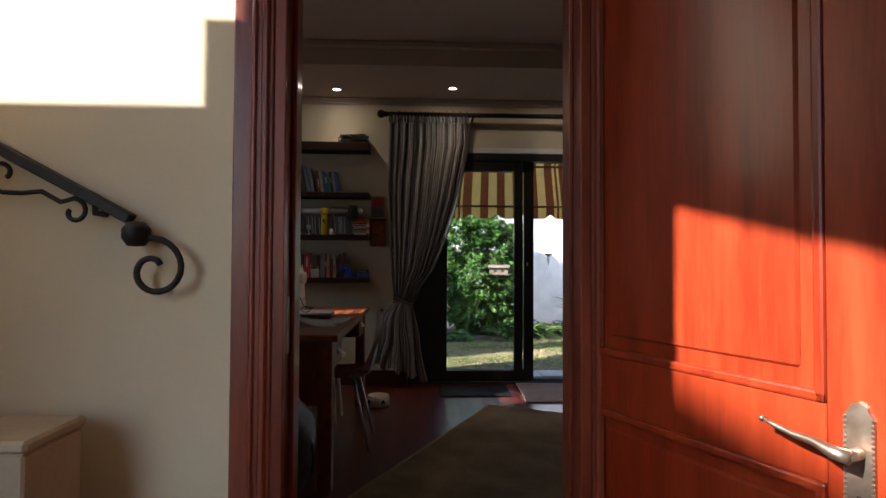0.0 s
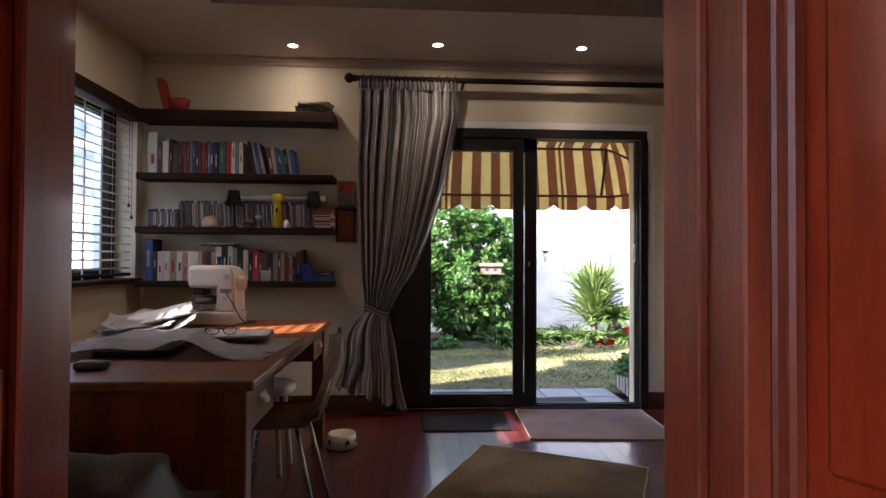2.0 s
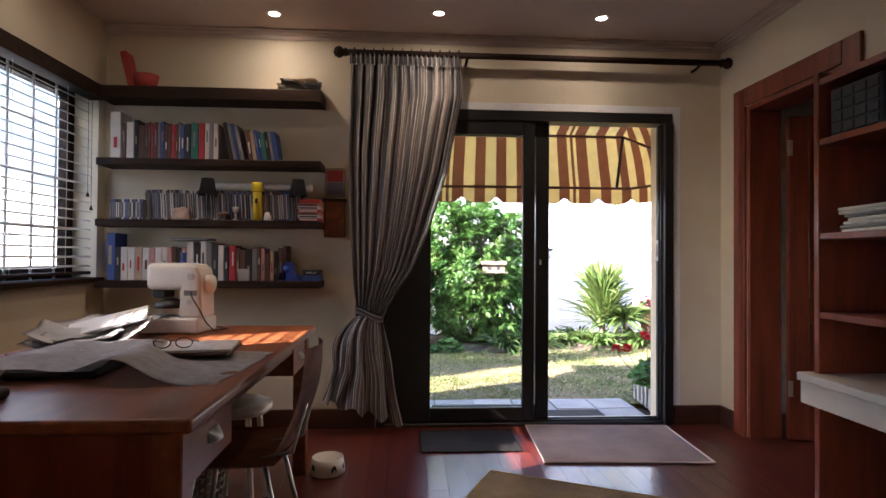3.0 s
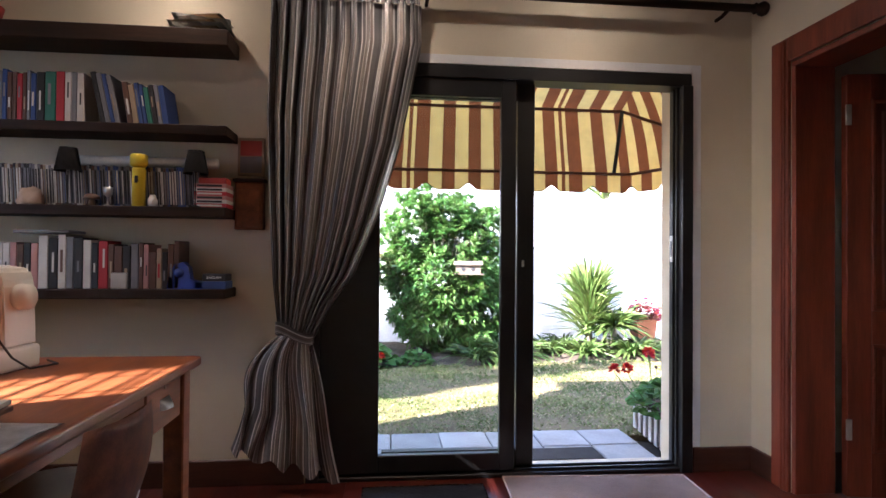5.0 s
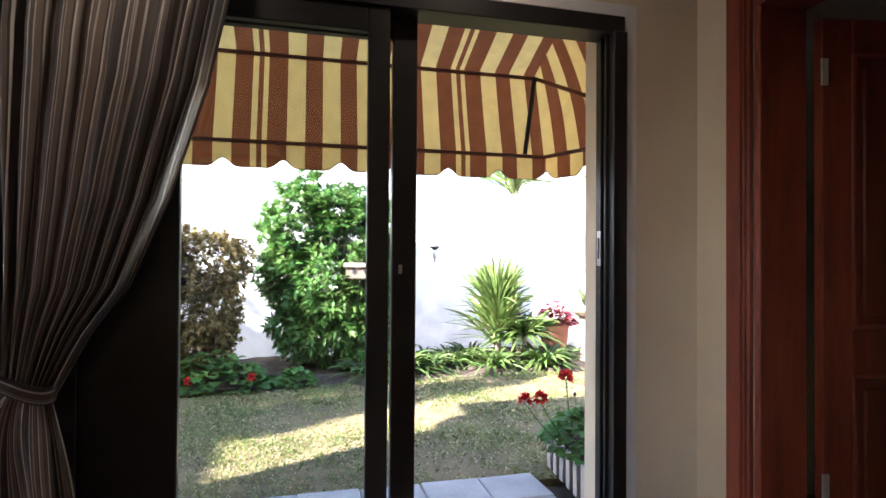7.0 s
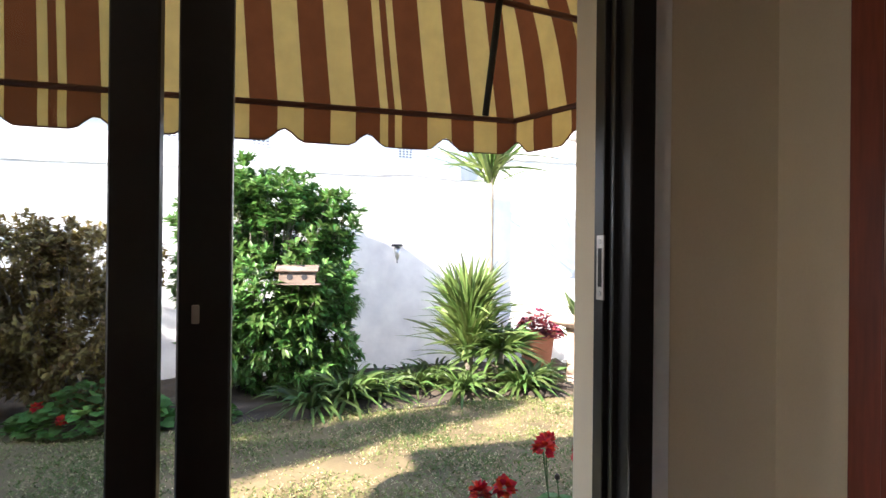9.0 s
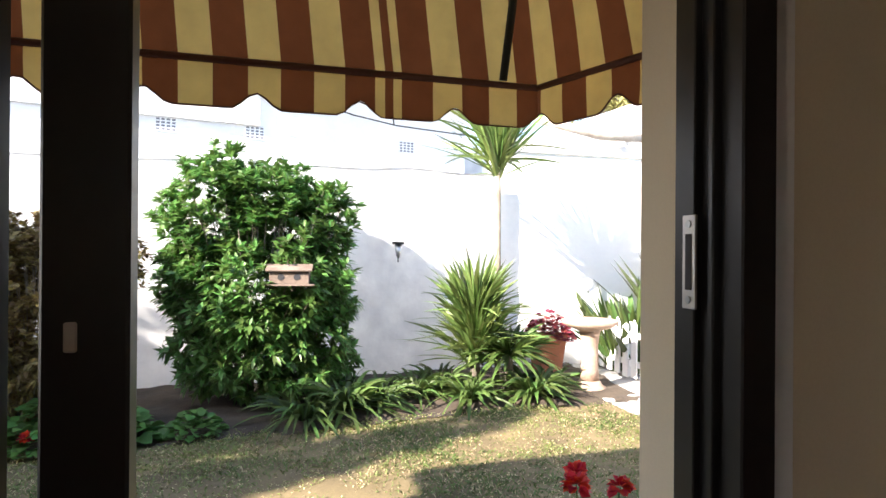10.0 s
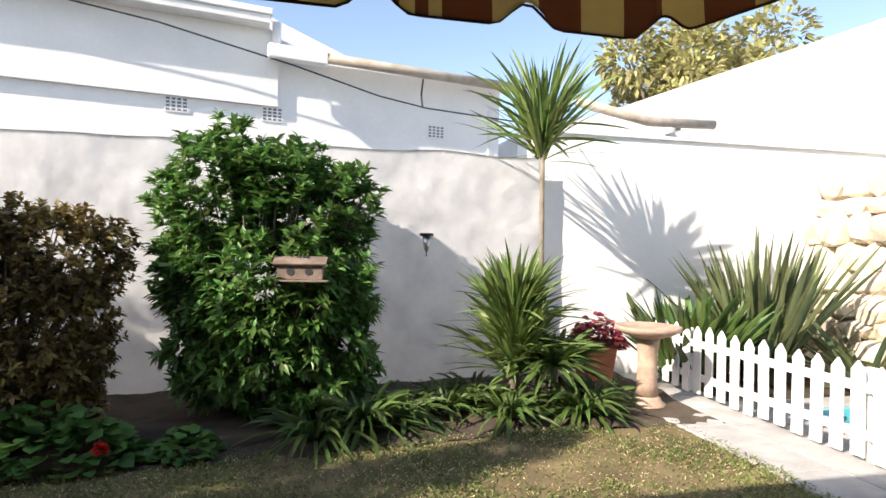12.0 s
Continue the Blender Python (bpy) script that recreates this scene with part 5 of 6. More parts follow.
for k in range(9):
    a = k * 0.698
    o = part("mark", boxed(-0.006, -0.0015, 0.02, 0.006, 0.0015, 0.066), INK, bowl)
    o.matrix_basis = pose(0.0885 * math.cos(a), 0.0885 * math.sin(a), 0, -5, 0, math.degrees(a) + 90)
    o.matrix_basis = o.matrix_basis @ pose(0, 0, 0, 0, (28 if k % 2 else -28), 0)
basket = thing("waste_basket", (-0.68, 4.02, 0), "pale woven waste basket under the desk", "basket")
for k in range(22):
    a = 2 * math.pi * k / 22
    part("stake", bar([(0.10 * math.cos(a), 0.10 * math.sin(a), 0), (0.135 * math.cos(a), 0.135 * math.sin(a), 0.34)], 0.006, 5), WICKER, basket)
for k in range(10):
    r = 0.10 + 0.035 * k / 9.0
    part("weave", bar([(r * math.cos(a * 0.2618), r * math.sin(a * 0.2618), 0.01 + k * 0.036) for a in range(25)], 0.006, 5), WICKER, basket)
bag = thing("leather_bag", (-0.69, 2.56, 0), "slumped dark grey leather bag by the desk end", "bag")
bm = bmesh.new()
bmesh.ops.create_icosphere(bm, subdivisions=4, radius=1.0)
for v in bm.verts:
    c = v.co.copy()
    n = 0.10 * noise.noise(c * 1.8) + 0.05 * noise.noise(c * 5.0) + 0.025 * abs(noise.noise(c * 9.0))
    v.co = Vector((math.copysign(abs(c.x) ** 0.75, c.x) * 0.36, math.copysign(abs(c.y) ** 0.8, c.y) * 0.24, max(0.0, 0.30 + 0.345 * c.z))) * (1 + n * (c.z > -0.7))
part("body", bm, LEATHER, bag, smooth=True)
part("handle", bar([(-0.15, -0.10, 0.50), (-0.12, -0.18, 0.60), (0.0, -0.21, 0.58), (0.13, -0.19, 0.50), (0.16, -0.13, 0.40)], 0.012, 8), LEATHER, bag, smooth=True)
part("seam", bar([(0.36 * math.cos(a * 0.2 - 0.2), 0.0, 0.27 + 0.315 * math.sin(a * 0.2 - 0.2)) for a in range(18)], 0.006, 6), LEATHER, bag, smooth=True)

# ---- rugs ----
def woven(name, w, d, at, turn, mat, label, cell, h, edge=None):
    ob = thing(name, at, label, "rug", turn=turn)
    nx, ny = int(w / cell), int(d / cell)
    def fn(u, v):
        x, y = (u - 0.5) * w, (v - 0.5) * d
        wave = 0.010 * max(0.0, noise.noise(Vector((x * 1.7, y * 1.7, 2.0))))
        return (x + 0.006 * noise.noise(Vector((0, y * 4, 1))), y + 0.006 * noise.noise(Vector((x * 4, 0, 3))), h + wave * 0.5 + 0.0022 * math.sin(math.pi * nx * u) * math.sin(math.pi * ny * v))
    part("weave", sheet(fn, min(260, nx * 2), min(420, ny * 2), 0.006), mat, ob)
    if edge:
        for s in (-1, 1):
            part("binding", bar([(s * w / 2, -d / 2, h), (s * w / 2, d / 2, h)], 0.006, 6), edge, ob)
            part("binding", bar([(-w / 2, s * d / 2, h), (w / 2, s * d / 2, h)], 0.006, 6), edge, ob)
    return ob
c26, s26 = math.cos(radians(-26.6)), math.sin(radians(-26.6))
woven("jute_rug", 0.96, 2.3, (1.10 + 1.15 * s26, 4.315 - 1.15 * c26, 0.0), -26.6, JUTE, "woven jute rug lying askew on the wooden floor", 0.016, 0.010, JUTE)
woven("door_mat", 0.95, 0.69, (1.485, 4.965, 0.0), -3.0, PINK_MAT, "faded pinkish door mat before the open door", 0.02, 0.010, PINK_MAT)
woven("dark_mat", 0.60, 0.43, (0.61, 5.05, 0.0), 0.0, DARK_MAT, "dark ribbed mat before the fixed glass", 0.02, 0.008)

# ---- bookcase on the east wall ----
bc = thing("bookcase", (2.05, 0, 0), "built-in reddish mahogany bookcase with open shelves", "bookcase")
for y in (1.96, 2.95, 3.935):
    part("side", boxed(0, y, 0, 0.355, y + 0.03, 1.98, bevel=0.003), DARK_MAHOGANY, bc)
part("back", boxed(0.335, 1.99, 0, 0.355, 3.935, 1.98), DARK_MAHOGANY, bc)
for y0, y1 in ((1.99, 2.95), (2.98, 3.935)):
    for z in (0.05, 0.91, 1.26, 1.68, 1.95):
        part("shelf", boxed(0.005, y0, z - 0.028, 0.335, y1, z, bevel=0.002), DARK_MAHOGANY, bc)
ct = thing("counter", (1.985, 0, 0.5), "thick cream counter top built into the bookcase", "counter")
part("top", boxed(0, 1.99, 0.10, 0.40, 3.99, 0.135, bevel=0.003), COUNTER, ct)
part("fascia", boxed(0.012, 1.99, 0.0, 0.035, 3.98, 0.099, bevel=0.002), COUNTER, ct)
for k in range(2):
    gb = thing("storage_box", (2.08, 3.62 - 0.33 * k, 1.68), "charcoal woven storage box on the top shelf", "storage box", "woven boxes")
    part("body", boxed(0, 0, 0, 0.24, 0.28, 0.21, bevel=0.008, seg=2), GREY_BOX, gb)
    for i in range(4):
        for j in range(4):
            part("panel", boxed(-0.006, 0.012 + i * 0.065, 0.010 + j * 0.049, 0.001, 0.070 + i * 0.065, 0.052 + j * 0.049, bevel=0.004), GREY_BOX, gb)
for k in range(7):
    mg = thing("magazine", (2.20, 3.66 + rng.uniform(-0.03, 0.03), 1.2605 + k * 0.0155), "loose magazine in a pile in the bookcase", "magazine", "magazines in the bookcase", rng.uniform(-10, 10))
    part("page_block", boxed(-0.13, -0.17, 0, 0.13, 0.17, 0.014, bevel=0.003), (PAPER, GREY_BOOK, NEWS)[k % 3], mg)
for k in range(3):
    bk = thing("book", (2.20, 3.50, 0.9105 + k * 0.0225), "purple-white book lying flat in the bookcase", "book", "books in the bookcase", 4 * k)
    part("cover", boxed(-0.10, -0.13, 0, 0.10, 0.13, 0.022, bevel=0.002), (BLUE_BOOK, WHITE_BOOK, PAPER)[k], bk)
crate = thing("crate", (2.12, 3.2, 0.05), "brown box on the lowest bookcase shelf", "box")
part("body", boxed(0, 0, 0, 0.2, 0.42, 0.22, bevel=0.004), CHAIR_WOOD, crate)
part("lid", boxed(-0.005, -0.005, 0.2205, 0.205, 0.425, 0.245, bevel=0.004), CHAIR_WOOD, crate)

# ---- floor boards ----
fl = structure("floor", boxed(WEST, SOUTH - 0.19, -0.0155, EAST, NORTH + 0.05, -0.010), SOIL, "dark red varnished floorboards")
bw = 0.104
nb = 40
for k in range(nb):
    x = WEST + k * bw
    cut = SOUTH + 0.4 + ((k * 7) % 11) * 0.26
    for y0, y1 in ((SOUTH - 0.19, cut), (cut, NORTH + 0.049)):
        part("board", boxed(0.0004, y0 + 0.0004, -0.0095, bw - 0.0004, y1 - 0.0004, 0.0), FLOOR_WOOD, fl).location.x = x
# ---- awning ----
aw = thing("awning", (0, NORTH + 0.232, 0), "brown and yellow striped canvas awning over the patio door", "awning")
AX0, AX1, AF, AZ = -0.55, 2.19, 0.838, 1.768
CX0, CX1, UY, UZ = -0.45, 2.09, 0.745, 2.212
def canopy(u, v):
    if v < 0.5:
        s = v / 0.5
        y, z = UY * s, 2.55 - (2.55 - UZ) * s
        x0, x1 = CX0, CX1
    else:
        s = (v - 0.5) / 0.5
        y, z = UY + (AF - UY) * s, UZ - (UZ - AZ) * s
        x0, x1 = CX0 + (AX0 - CX0) * s, CX1 + (AX1 - CX1) * s
    sag = 0.012 * math.sin(math.pi * ((v * 2) % 1.0)) * (1 + 0.4 * math.sin(9 * u)) * min(1.0, 10 * min(u, 1 - u))
    return (x0 + (x1 - x0) * u, y, z - sag)
part("canopy", sheet(canopy, 40, 16, uv=lambda u, v: (AX0 + (AX1 - AX0) * u, v)), AWNING, aw)
def end_panel(side):
    cx, ax = (CX1, AX1) if side > 0 else (CX0, AX0)
    wx = cx + side * 0.42
    def fn(u, v):
        top = Vector((cx, UY * (1 - u), UZ + (2.55 - UZ) * u))
        low = Vector((ax + (wx - ax) * u, AF * (1 - u), AZ))
        p = top.lerp(low, v)
        bulge = 0.03 * math.sin(math.pi * v) * min(1.0, 5 * u)
        return (p.x + side * bulge, p.y + bulge * (1 - u), p.z + bulge)
    return sheet(fn, 20, 12, uv=lambda u, v: (AX1 + 0.02 + 0.9 * u, v))
part("end_panel", end_panel(1), AWNING, aw)
part("end_panel", end_panel(-1), AWNING, aw)
def scallop(s):
    return 0.143 - 0.046 * max(0.0, math.cos(2 * math.pi * (s - 1.903) / 0.303)) ** 2.2
def valance(p0, p1, start):
    ln = math.hypot(p1[0] - p0[0], p1[1] - p0[1])
    bm = sheet(lambda u, v: (p0[0] + (p1[0] - p0[0]) * u, p0[1] + (p1[1] - p0[1]) * u + 0.006 * math.sin(9 * u + 3 * v) * v, AZ - scallop(start + ln * u) * v), max(8, int(ln / 0.012)), 4,
               uv=lambda u, v: (start + ln * u, v))
    part("valance", bm, AWNING, aw, "scalloped striped valance")
    tp = bar([(p0[0] + (p1[0] - p0[0]) * k / 120, p0[1] + (p1[1] - p0[1]) * k / 120, AZ - scallop(start + ln * k / 120)) for k in range(121)], 0.003, 5)
    part("edge_tape", tp, plain("brown_tape", (0.10, 0.028, 0.012), 0.8), aw, "dark brown edge tape", smooth=True)
valance((AX0, AF), (AX1, AF), AX0)
valance((AX1, AF), (CX1 + 0.42, 0.0), AX1)
valance((CX0 - 0.42, 0.0), (AX0, AF), 0.1)
AW_BAR = plain("brown_awning_tube", (0.12, 0.035, 0.018), 0.5)
for pts in ([(AX0, AF, AZ), (AX1, AF, AZ)], [(CX0, UY, UZ - 0.01), (CX1, UY, UZ - 0.01)], [(AX1, AF, AZ), (CX1 + 0.42, 0.0, AZ)], [(AX0, AF, AZ), (CX0 - 0.42, 0, AZ)],
            [(CX1, UY, UZ - 0.01), (CX1 + 0.40, 0.0, AZ + 0.02)], [(CX0, UY, UZ - 0.01), (CX0 - 0.40, 0.0, AZ + 0.02)], [(CX0, 0.0, 2.54), (CX1, 0.0, 2.54)]):
    part("frame_tube", bar([Vector(p) - Vector((0, 0.0, 0.008)) for p in pts], 0.011, 8), AW_BAR, aw)
for x in (CX1 - 0.01, CX0 + 0.01):
    part("arm", bar([(x, UY - 0.02, UZ - 0.02), (x - 0.02, AF - 0.02, AZ)], 0.014, 8), BLACK_METAL, aw, "dark folding arm")

# ---- paving by the door ----
pv = structure("paving_bed", boxed(-1.95, NORTH + 0.234, -0.3, 2.05, 6.30, -0.085), SOIL, "sandy bed under grey paving slabs")
slab_mesh = boxed(0.003, 0.003, -0.083, 0.317, 0.317, -0.05, bevel=0.006)
first = part("paving_slab", slab_mesh, SLAB, pv)
rp = random.Random(3)
for i in range(12):
    for j in range(2):
        o = first if (i, j) == (0, 0) else new("paving_slab", first.data)
        o.parent = pv
        o.matrix_basis = pose(1.738 - i * 0.32, 5.675 + j * 0.32 - 0.02, rp.uniform(-0.003, 0.002), rp.uniform(-0.5, 0.5), rp.uniform(-0.5, 0.5), rp.uniform(-0.7, 0.7))
om = thing("outdoor_mat", (1.50, 5.80, -0.05), "small black rubber mat on the paving", "door mat")
part("mat", boxed(-0.22, -0.10, 0.002, 0.22, 0.10, 0.012, bevel=0.003), DARK_MAT, om)

# ---- planter with geraniums ----
plr = thing("planter", (2.20, 6.10, -0.10), "wooden planter box with pale upright slats", "planter", turn=-6)
part("box", boxed(0.012, -0.42, 0, 0.30, 0.40, 0.20, bevel=0.004), PLANTER_DARK, plr)
for k in range(8):
    part("slat", boxed(-0.004, -0.415 + k * 0.104, 0.012, 0.0115, -0.365 + k * 0.104, 0.215, bevel=0.002), PLANTER_LIGHT, plr)
for k in range(3):
    part("slat", boxed(0.03 + 0.09 * k, -0.436, 0.012, 0.08 + 0.09 * k, -0.4205, 0.215, bevel=0.002), PLANTER_LIGHT, plr)
part("soil", boxed(0.03, -0.40, 0.201, 0.285, 0.38, 0.212), SOIL, plr)
nrg = np.random.default_rng(5)

def round_leaves(n, centre, spread, size, mat, parent, name="foliage", label="", low=0.0):
    """Soft round leaves that face up and outwards over a low mound."""
    th, r = nrg.uniform(0, 2 * np.pi, n), np.sqrt(nrg.uniform(0, 1, n))
    off = np.stack([r * np.cos(th) * spread[0], r * np.sin(th) * spread[1], low + spread[2] * (1 - r ** 2) * nrg.uniform(0.35, 1, n)], 1)
    base = np.array(centre) + off
    way = np.stack([np.cos(th) * (0.5 + r), np.sin(th) * (0.5 + r), nrg.uniform(-0.1, 0.6, n)], 1)
    ln = nrg.uniform(0.7, 1.2, n) * size
    return leaves(name, leaf_mesh(base - way / np.linalg.norm(way, axis=1, keepdims=True) * ln[:, None] * 0.5, way, ln, ln * 1.05, 0.15, 0.25, 3, nrg), mat, parent, label)

def flower_head(at, r, parent, mat=RED_PETAL, n=46):
    th, cz = nrg.uniform(0, 2 * np.pi, n), nrg.uniform(-0.5, 1, n)
    s = np.sqrt(1 - cz ** 2)
    way = np.stack([s * np.cos(th), s * np.sin(th), cz], 1)
    base = np.array(at) + way * r * 0.35
    ln = nrg.uniform(0.6, 1.0, n) * r
    leaves("flower_head", leaf_mesh(base, way, ln, ln * 0.9, 0.1, 0.3, 2, nrg), mat, parent, "bright red geranium head")

ger = thing("geranium", (2.32, 6.14, 0.125), "red flowering geranium in the planter box", "geranium")
round_leaves(420, (0, 0, -0.02), (0.19, 0.42, 0.24), 0.055, ROUND_LEAF, ger)
for x, y, z in ((-0.35, 0.04, 0.26), (-0.25, 0.06, 0.26), (-0.06, 0.14, 0.36), (0.05, 0.34, 0.31), (0.16, 0.24, 0.29)):
    part("stem", bar([(x * 0.4, y * 0.7, 0.0), (x * 0.8, y * 0.9, z * 0.6), (x, y, z - 0.01)], 0.0028, 5), STRAP_LEAF, ger)
    flower_head((x, y, z), 0.042, ger)
for x, y, z in ((-0.08, -0.12, 0.22), (-0.02, 0.10, 0.25)):
    part("bud_stem", bar([(x * 0.5, y * 0.5, 0.0), (x, y, z)], 0.0022, 5), STRAP_LEAF, ger)
    part("bud", lathe(bmesh.new(), [(0.002, 0), (0.011, 0.008), (0.009, 0.02), (0.002, 0.026)], (x, y, z), 8), PLANTER_DARK, ger)

# ---- lawn grass, beds ----
def grass(n, x0, x1, y0, y1, lo, hi, mat, label):
    x, y = nrg.uniform(x0, x1, n), nrg.uniform(y0, y1, n)
    thick = np.array([noise.noise(Vector((a * 1.6, b * 1.6, 0.0))) + 0.6 * noise.noise(Vector((a * 5.0, b * 5.0, 4.0))) for a, b in zip(x, y)])
    keep = thick > nrg.uniform(-0.75, 0.45, n)
    x, y, thick = x[keep], y[keep], thick[keep]
    m = len(x)
    th = nrg.uniform(0, 2 * np.pi, m)
    way = np.stack([np.cos(th) * 0.7, np.sin(th) * 0.7, nrg.uniform(0.35, 1.3, m)], 1)
    ln = nrg.uniform(lo, hi, m) * (1.0 + 0.5 * np.clip(thick, -0.5, 1))
    return leaves("grass", leaf_mesh(np.stack([x, y, np.full(m, -0.101)], 1), way, ln, np.full(m, 0.0075), 0.45, 0.2, 2, nrg), mat, None, label, "stuff")
STRAW = material("dry_straw_blades", (0.32, 0.25, 0.13), (0.58, 0.48, 0.28), 3, 0.7, 0.0, island=0.3, translucent=0.2)
tagged(grass(52000, -1.2, 4.2, 6.28, 9.12, 0.025, 0.065, GRASS, "short dry green lawn grass"), category="grass")
tagged(grass(34000, -1.2, 4.2, 6.28, 9.12, 0.018, 0.040, STRAW, "dry straw-coloured lawn grass"), category="grass")
def soil_bed(u, v):
    x, y = -3.4 + 7.9 * u, 8.95 + 0.12 * math.sin(9 * u) + 1.6 * v
    return (x, y, -0.095 + 0.035 * noise.noise(Vector((x * 3, y * 3, 0))) + 0.03 * min(1, v * 4) + 0.015 * noise.noise(Vector((x * 11, y * 11, 5))))
structure("flower_bed", sheet(soil_bed, 120, 30), SOIL, "dark earth flower bed along the garden wall")

# ---- bushes ----
def bush(name, at, radii, n_twigs, per, leaf, width, mat, label, seed, lean=(0, 0), shape=0.75, trunk_r=0.022, lobes=None):
    """A bush of leafy twig tips that fill lobes (centre and radii in metres); one lobe of the given radii if none are named."""
    ob = thing(name, at, label, "bush")
    g = np.random.default_rng(seed)
    n = int(n_twigs * 1.6)
    lobes = lobes or [(0, 0, radii[2], *radii)]
    share = np.array([q[3] * q[5] + q[3] * q[4] for q in lobes])
    pick = g.choice(len(lobes), n, p=share / share.sum())
    lob = np.array(lobes)[pick]
    d = g.normal(0, 1, (n, 3))
    d /= np.linalg.norm(d, axis=1, keepdims=True)
    d = np.sign(d) * np.abs(d) ** shape
    rad = g.uniform(0.25, 1.0, n) ** 0.42
    lump_n = np.array([1 + 0.24 * noise.noise(Vector(p) * 1.9 + Vector((seed + q, 0, 0))) + 0.14 * noise.noise(Vector(p) * 4.5 + Vector((0, q, 0))) for p, q in zip(d, pick)])
    pts = lob[:, :3] + d * (rad * lump_n)[:, None] * lob[:, 3:] - np.array([0, 0, radii[2]])
    gap = np.array([noise.noise(Vector(p) * 3.0 + Vector((0, seed, 0))) for p in pts])
    keep = gap > -0.30
    pts, d = pts[keep][:n_twigs], d[keep][:n_twigs]
    pts[:, 2] += radii[2]
    pts[:, 0] += lean[0] * pts[:, 2]
    pts = pts[pts[:, 2] > 0.04]
    d = d[:len(pts)]
    m = len(pts)
    out = pts - np.array([lean[0] * radii[2], 0, radii[2] * 0.6])
    out /= np.linalg.norm(out, axis=1, keepdims=True)
    tipdir = out + np.array([0, 0, 0.55]) + g.normal(0, 0.25, (m, 3))
    tipdir /= np.linalg.norm(tipdir, axis=1, keepdims=True)
    base, way = [], []
    for k in range(per):
        # leaves stand round each twig tip in a rosette
        along_t = g.uniform(-0.045, 0.015, m)
        base.append(pts + tipdir * along_t[:, None])
        around = np.cross(tipdir, g.normal(0, 1, (m, 3)))
        around /= np.linalg.norm(around, axis=1, keepdims=True) + 1e-6
        w = tipdir * g.uniform(0.15, 0.9, (m, 1)) + around * g.uniform(0.7, 1.0, (m, 1))
        way.append(w)
    base, way = np.concatenate(base), np.concatenate(way)
    ln = g.uniform(0.65, 1.2, len(base)) * leaf
    leaves("crown", leaf_mesh(base, way, ln, ln * width, 0.18, 0.3, 2, g), mat, ob, "crown of many small leaves")
    stems = bmesh.new()
    for k in range(5):
        a = 2 * math.pi * k / 5 + seed
        e = Vector((math.cos(a) * radii[0] * 0.55 + lean[0] * radii[2], math.sin(a) * radii[1] * 0.5, radii[2] * (1.1 + 0.3 * math.sin(k * 2.0))))
        tube(stems, [(0.06 * math.cos(a), 0.06 * math.sin(a), -0.05), e * 0.4 + Vector((0.05 * math.sin(k), 0, 0.05)), e * 0.75, e], [trunk_r, trunk_r * 0.75, trunk_r * 0.5, trunk_r * 0.2], 6)
    part("trunk", stems, BARK, ob)
    idx = g.choice(m, min(m, 420), replace=False)
    tw = bmesh.new()
    for i in idx:
        e = Vector(pts[i])
        tube(tw, [e * 0.72 + Vector((0, 0, 0.03)), e], [0.005, 0.0025], 4, caps=False)
    tagged(part("twig_mass", tw, BARK, ob), kind="stuff")
    return ob
big = bush("green_bush", (1.13, 9.86, -0.08), (0.82, 0.66, 1.04), 3500, 12, 0.092, 0.36, GREEN_LEAF, "tall dense bush with glossy green leaves against the wall", 12, (0, 0), 0.85, 0.022,
           [(-0.36, 0.05, 1.64, 0.42, 0.42, 0.42), (0.36, 0.05, 1.56, 0.50, 0.45, 0.40), (0.08, -0.12, 0.92, 0.66, 0.52, 0.45), (-0.42, 0.05, 1.02, 0.38, 0.40, 0.36), (0.48, 0.0, 0.95, 0.40, 0.45, 0.38), (0.05, -0.1, 0.45, 0.72, 0.55, 0.42), (0.12, 0.05, 1.76, 0.46, 0.40, 0.30), (-0.26, 0.0, 2.06, 0.15, 0.13, 0.16), (0.55, -0.05, 0.50, 0.34, 0.40, 0.40)])
bush("bronze_bush", (-0.39, 9.45, -0.08), (0.66, 0.60, 0.80), 3800, 12, 0.054, 0.45, BROWN_LEAF, "rounded bush with bronze brown leaves", 23, (0, 0), 0.85, 0.022,
     [(0.25, 0.0, 1.15, 0.50, 0.45, 0.38), (-0.30, 0.0, 1.12, 0.50, 0.45, 0.45), (0.05, -0.05, 0.70, 0.60, 0.5, 0.48), (-0.45, 0, 0.6, 0.45, 0.5, 0.45), (0.15, 0, 0.35, 0.45, 0.4, 0.35)])
bush("bronze_bush", (-1.64, 9.2, -0.08), (0.80, 0.70, 0.85), 1500, 11, 0.060, 0.45, BROWN_LEAF, "large bush with bronze brown leaves", 31, (0, 0), 0.7)
# unseen shrub, its lobes set to leave sun streaks on the lawn
bush("tall_shrub", (-5.4, 4.9, -0.14), (0.50, 0.50, 3.3), 620, 9, 0.12, 0.42, GREEN_LEAF, "unseen tall leafy shrub added to streak the lawn with shade", 51, (0, 0), 0.8, 0.06,
     [(0, 0.17, 4.3, 0.5, 0.28, 0.55), (0.1, 0.2, 5.1, 0.5, 0.28, 0.38), (0, 0.05, 5.9, 0.4, 0.18, 0.3), (0, 0.1, 3.2, 0.5, 0.42, 0.5)])
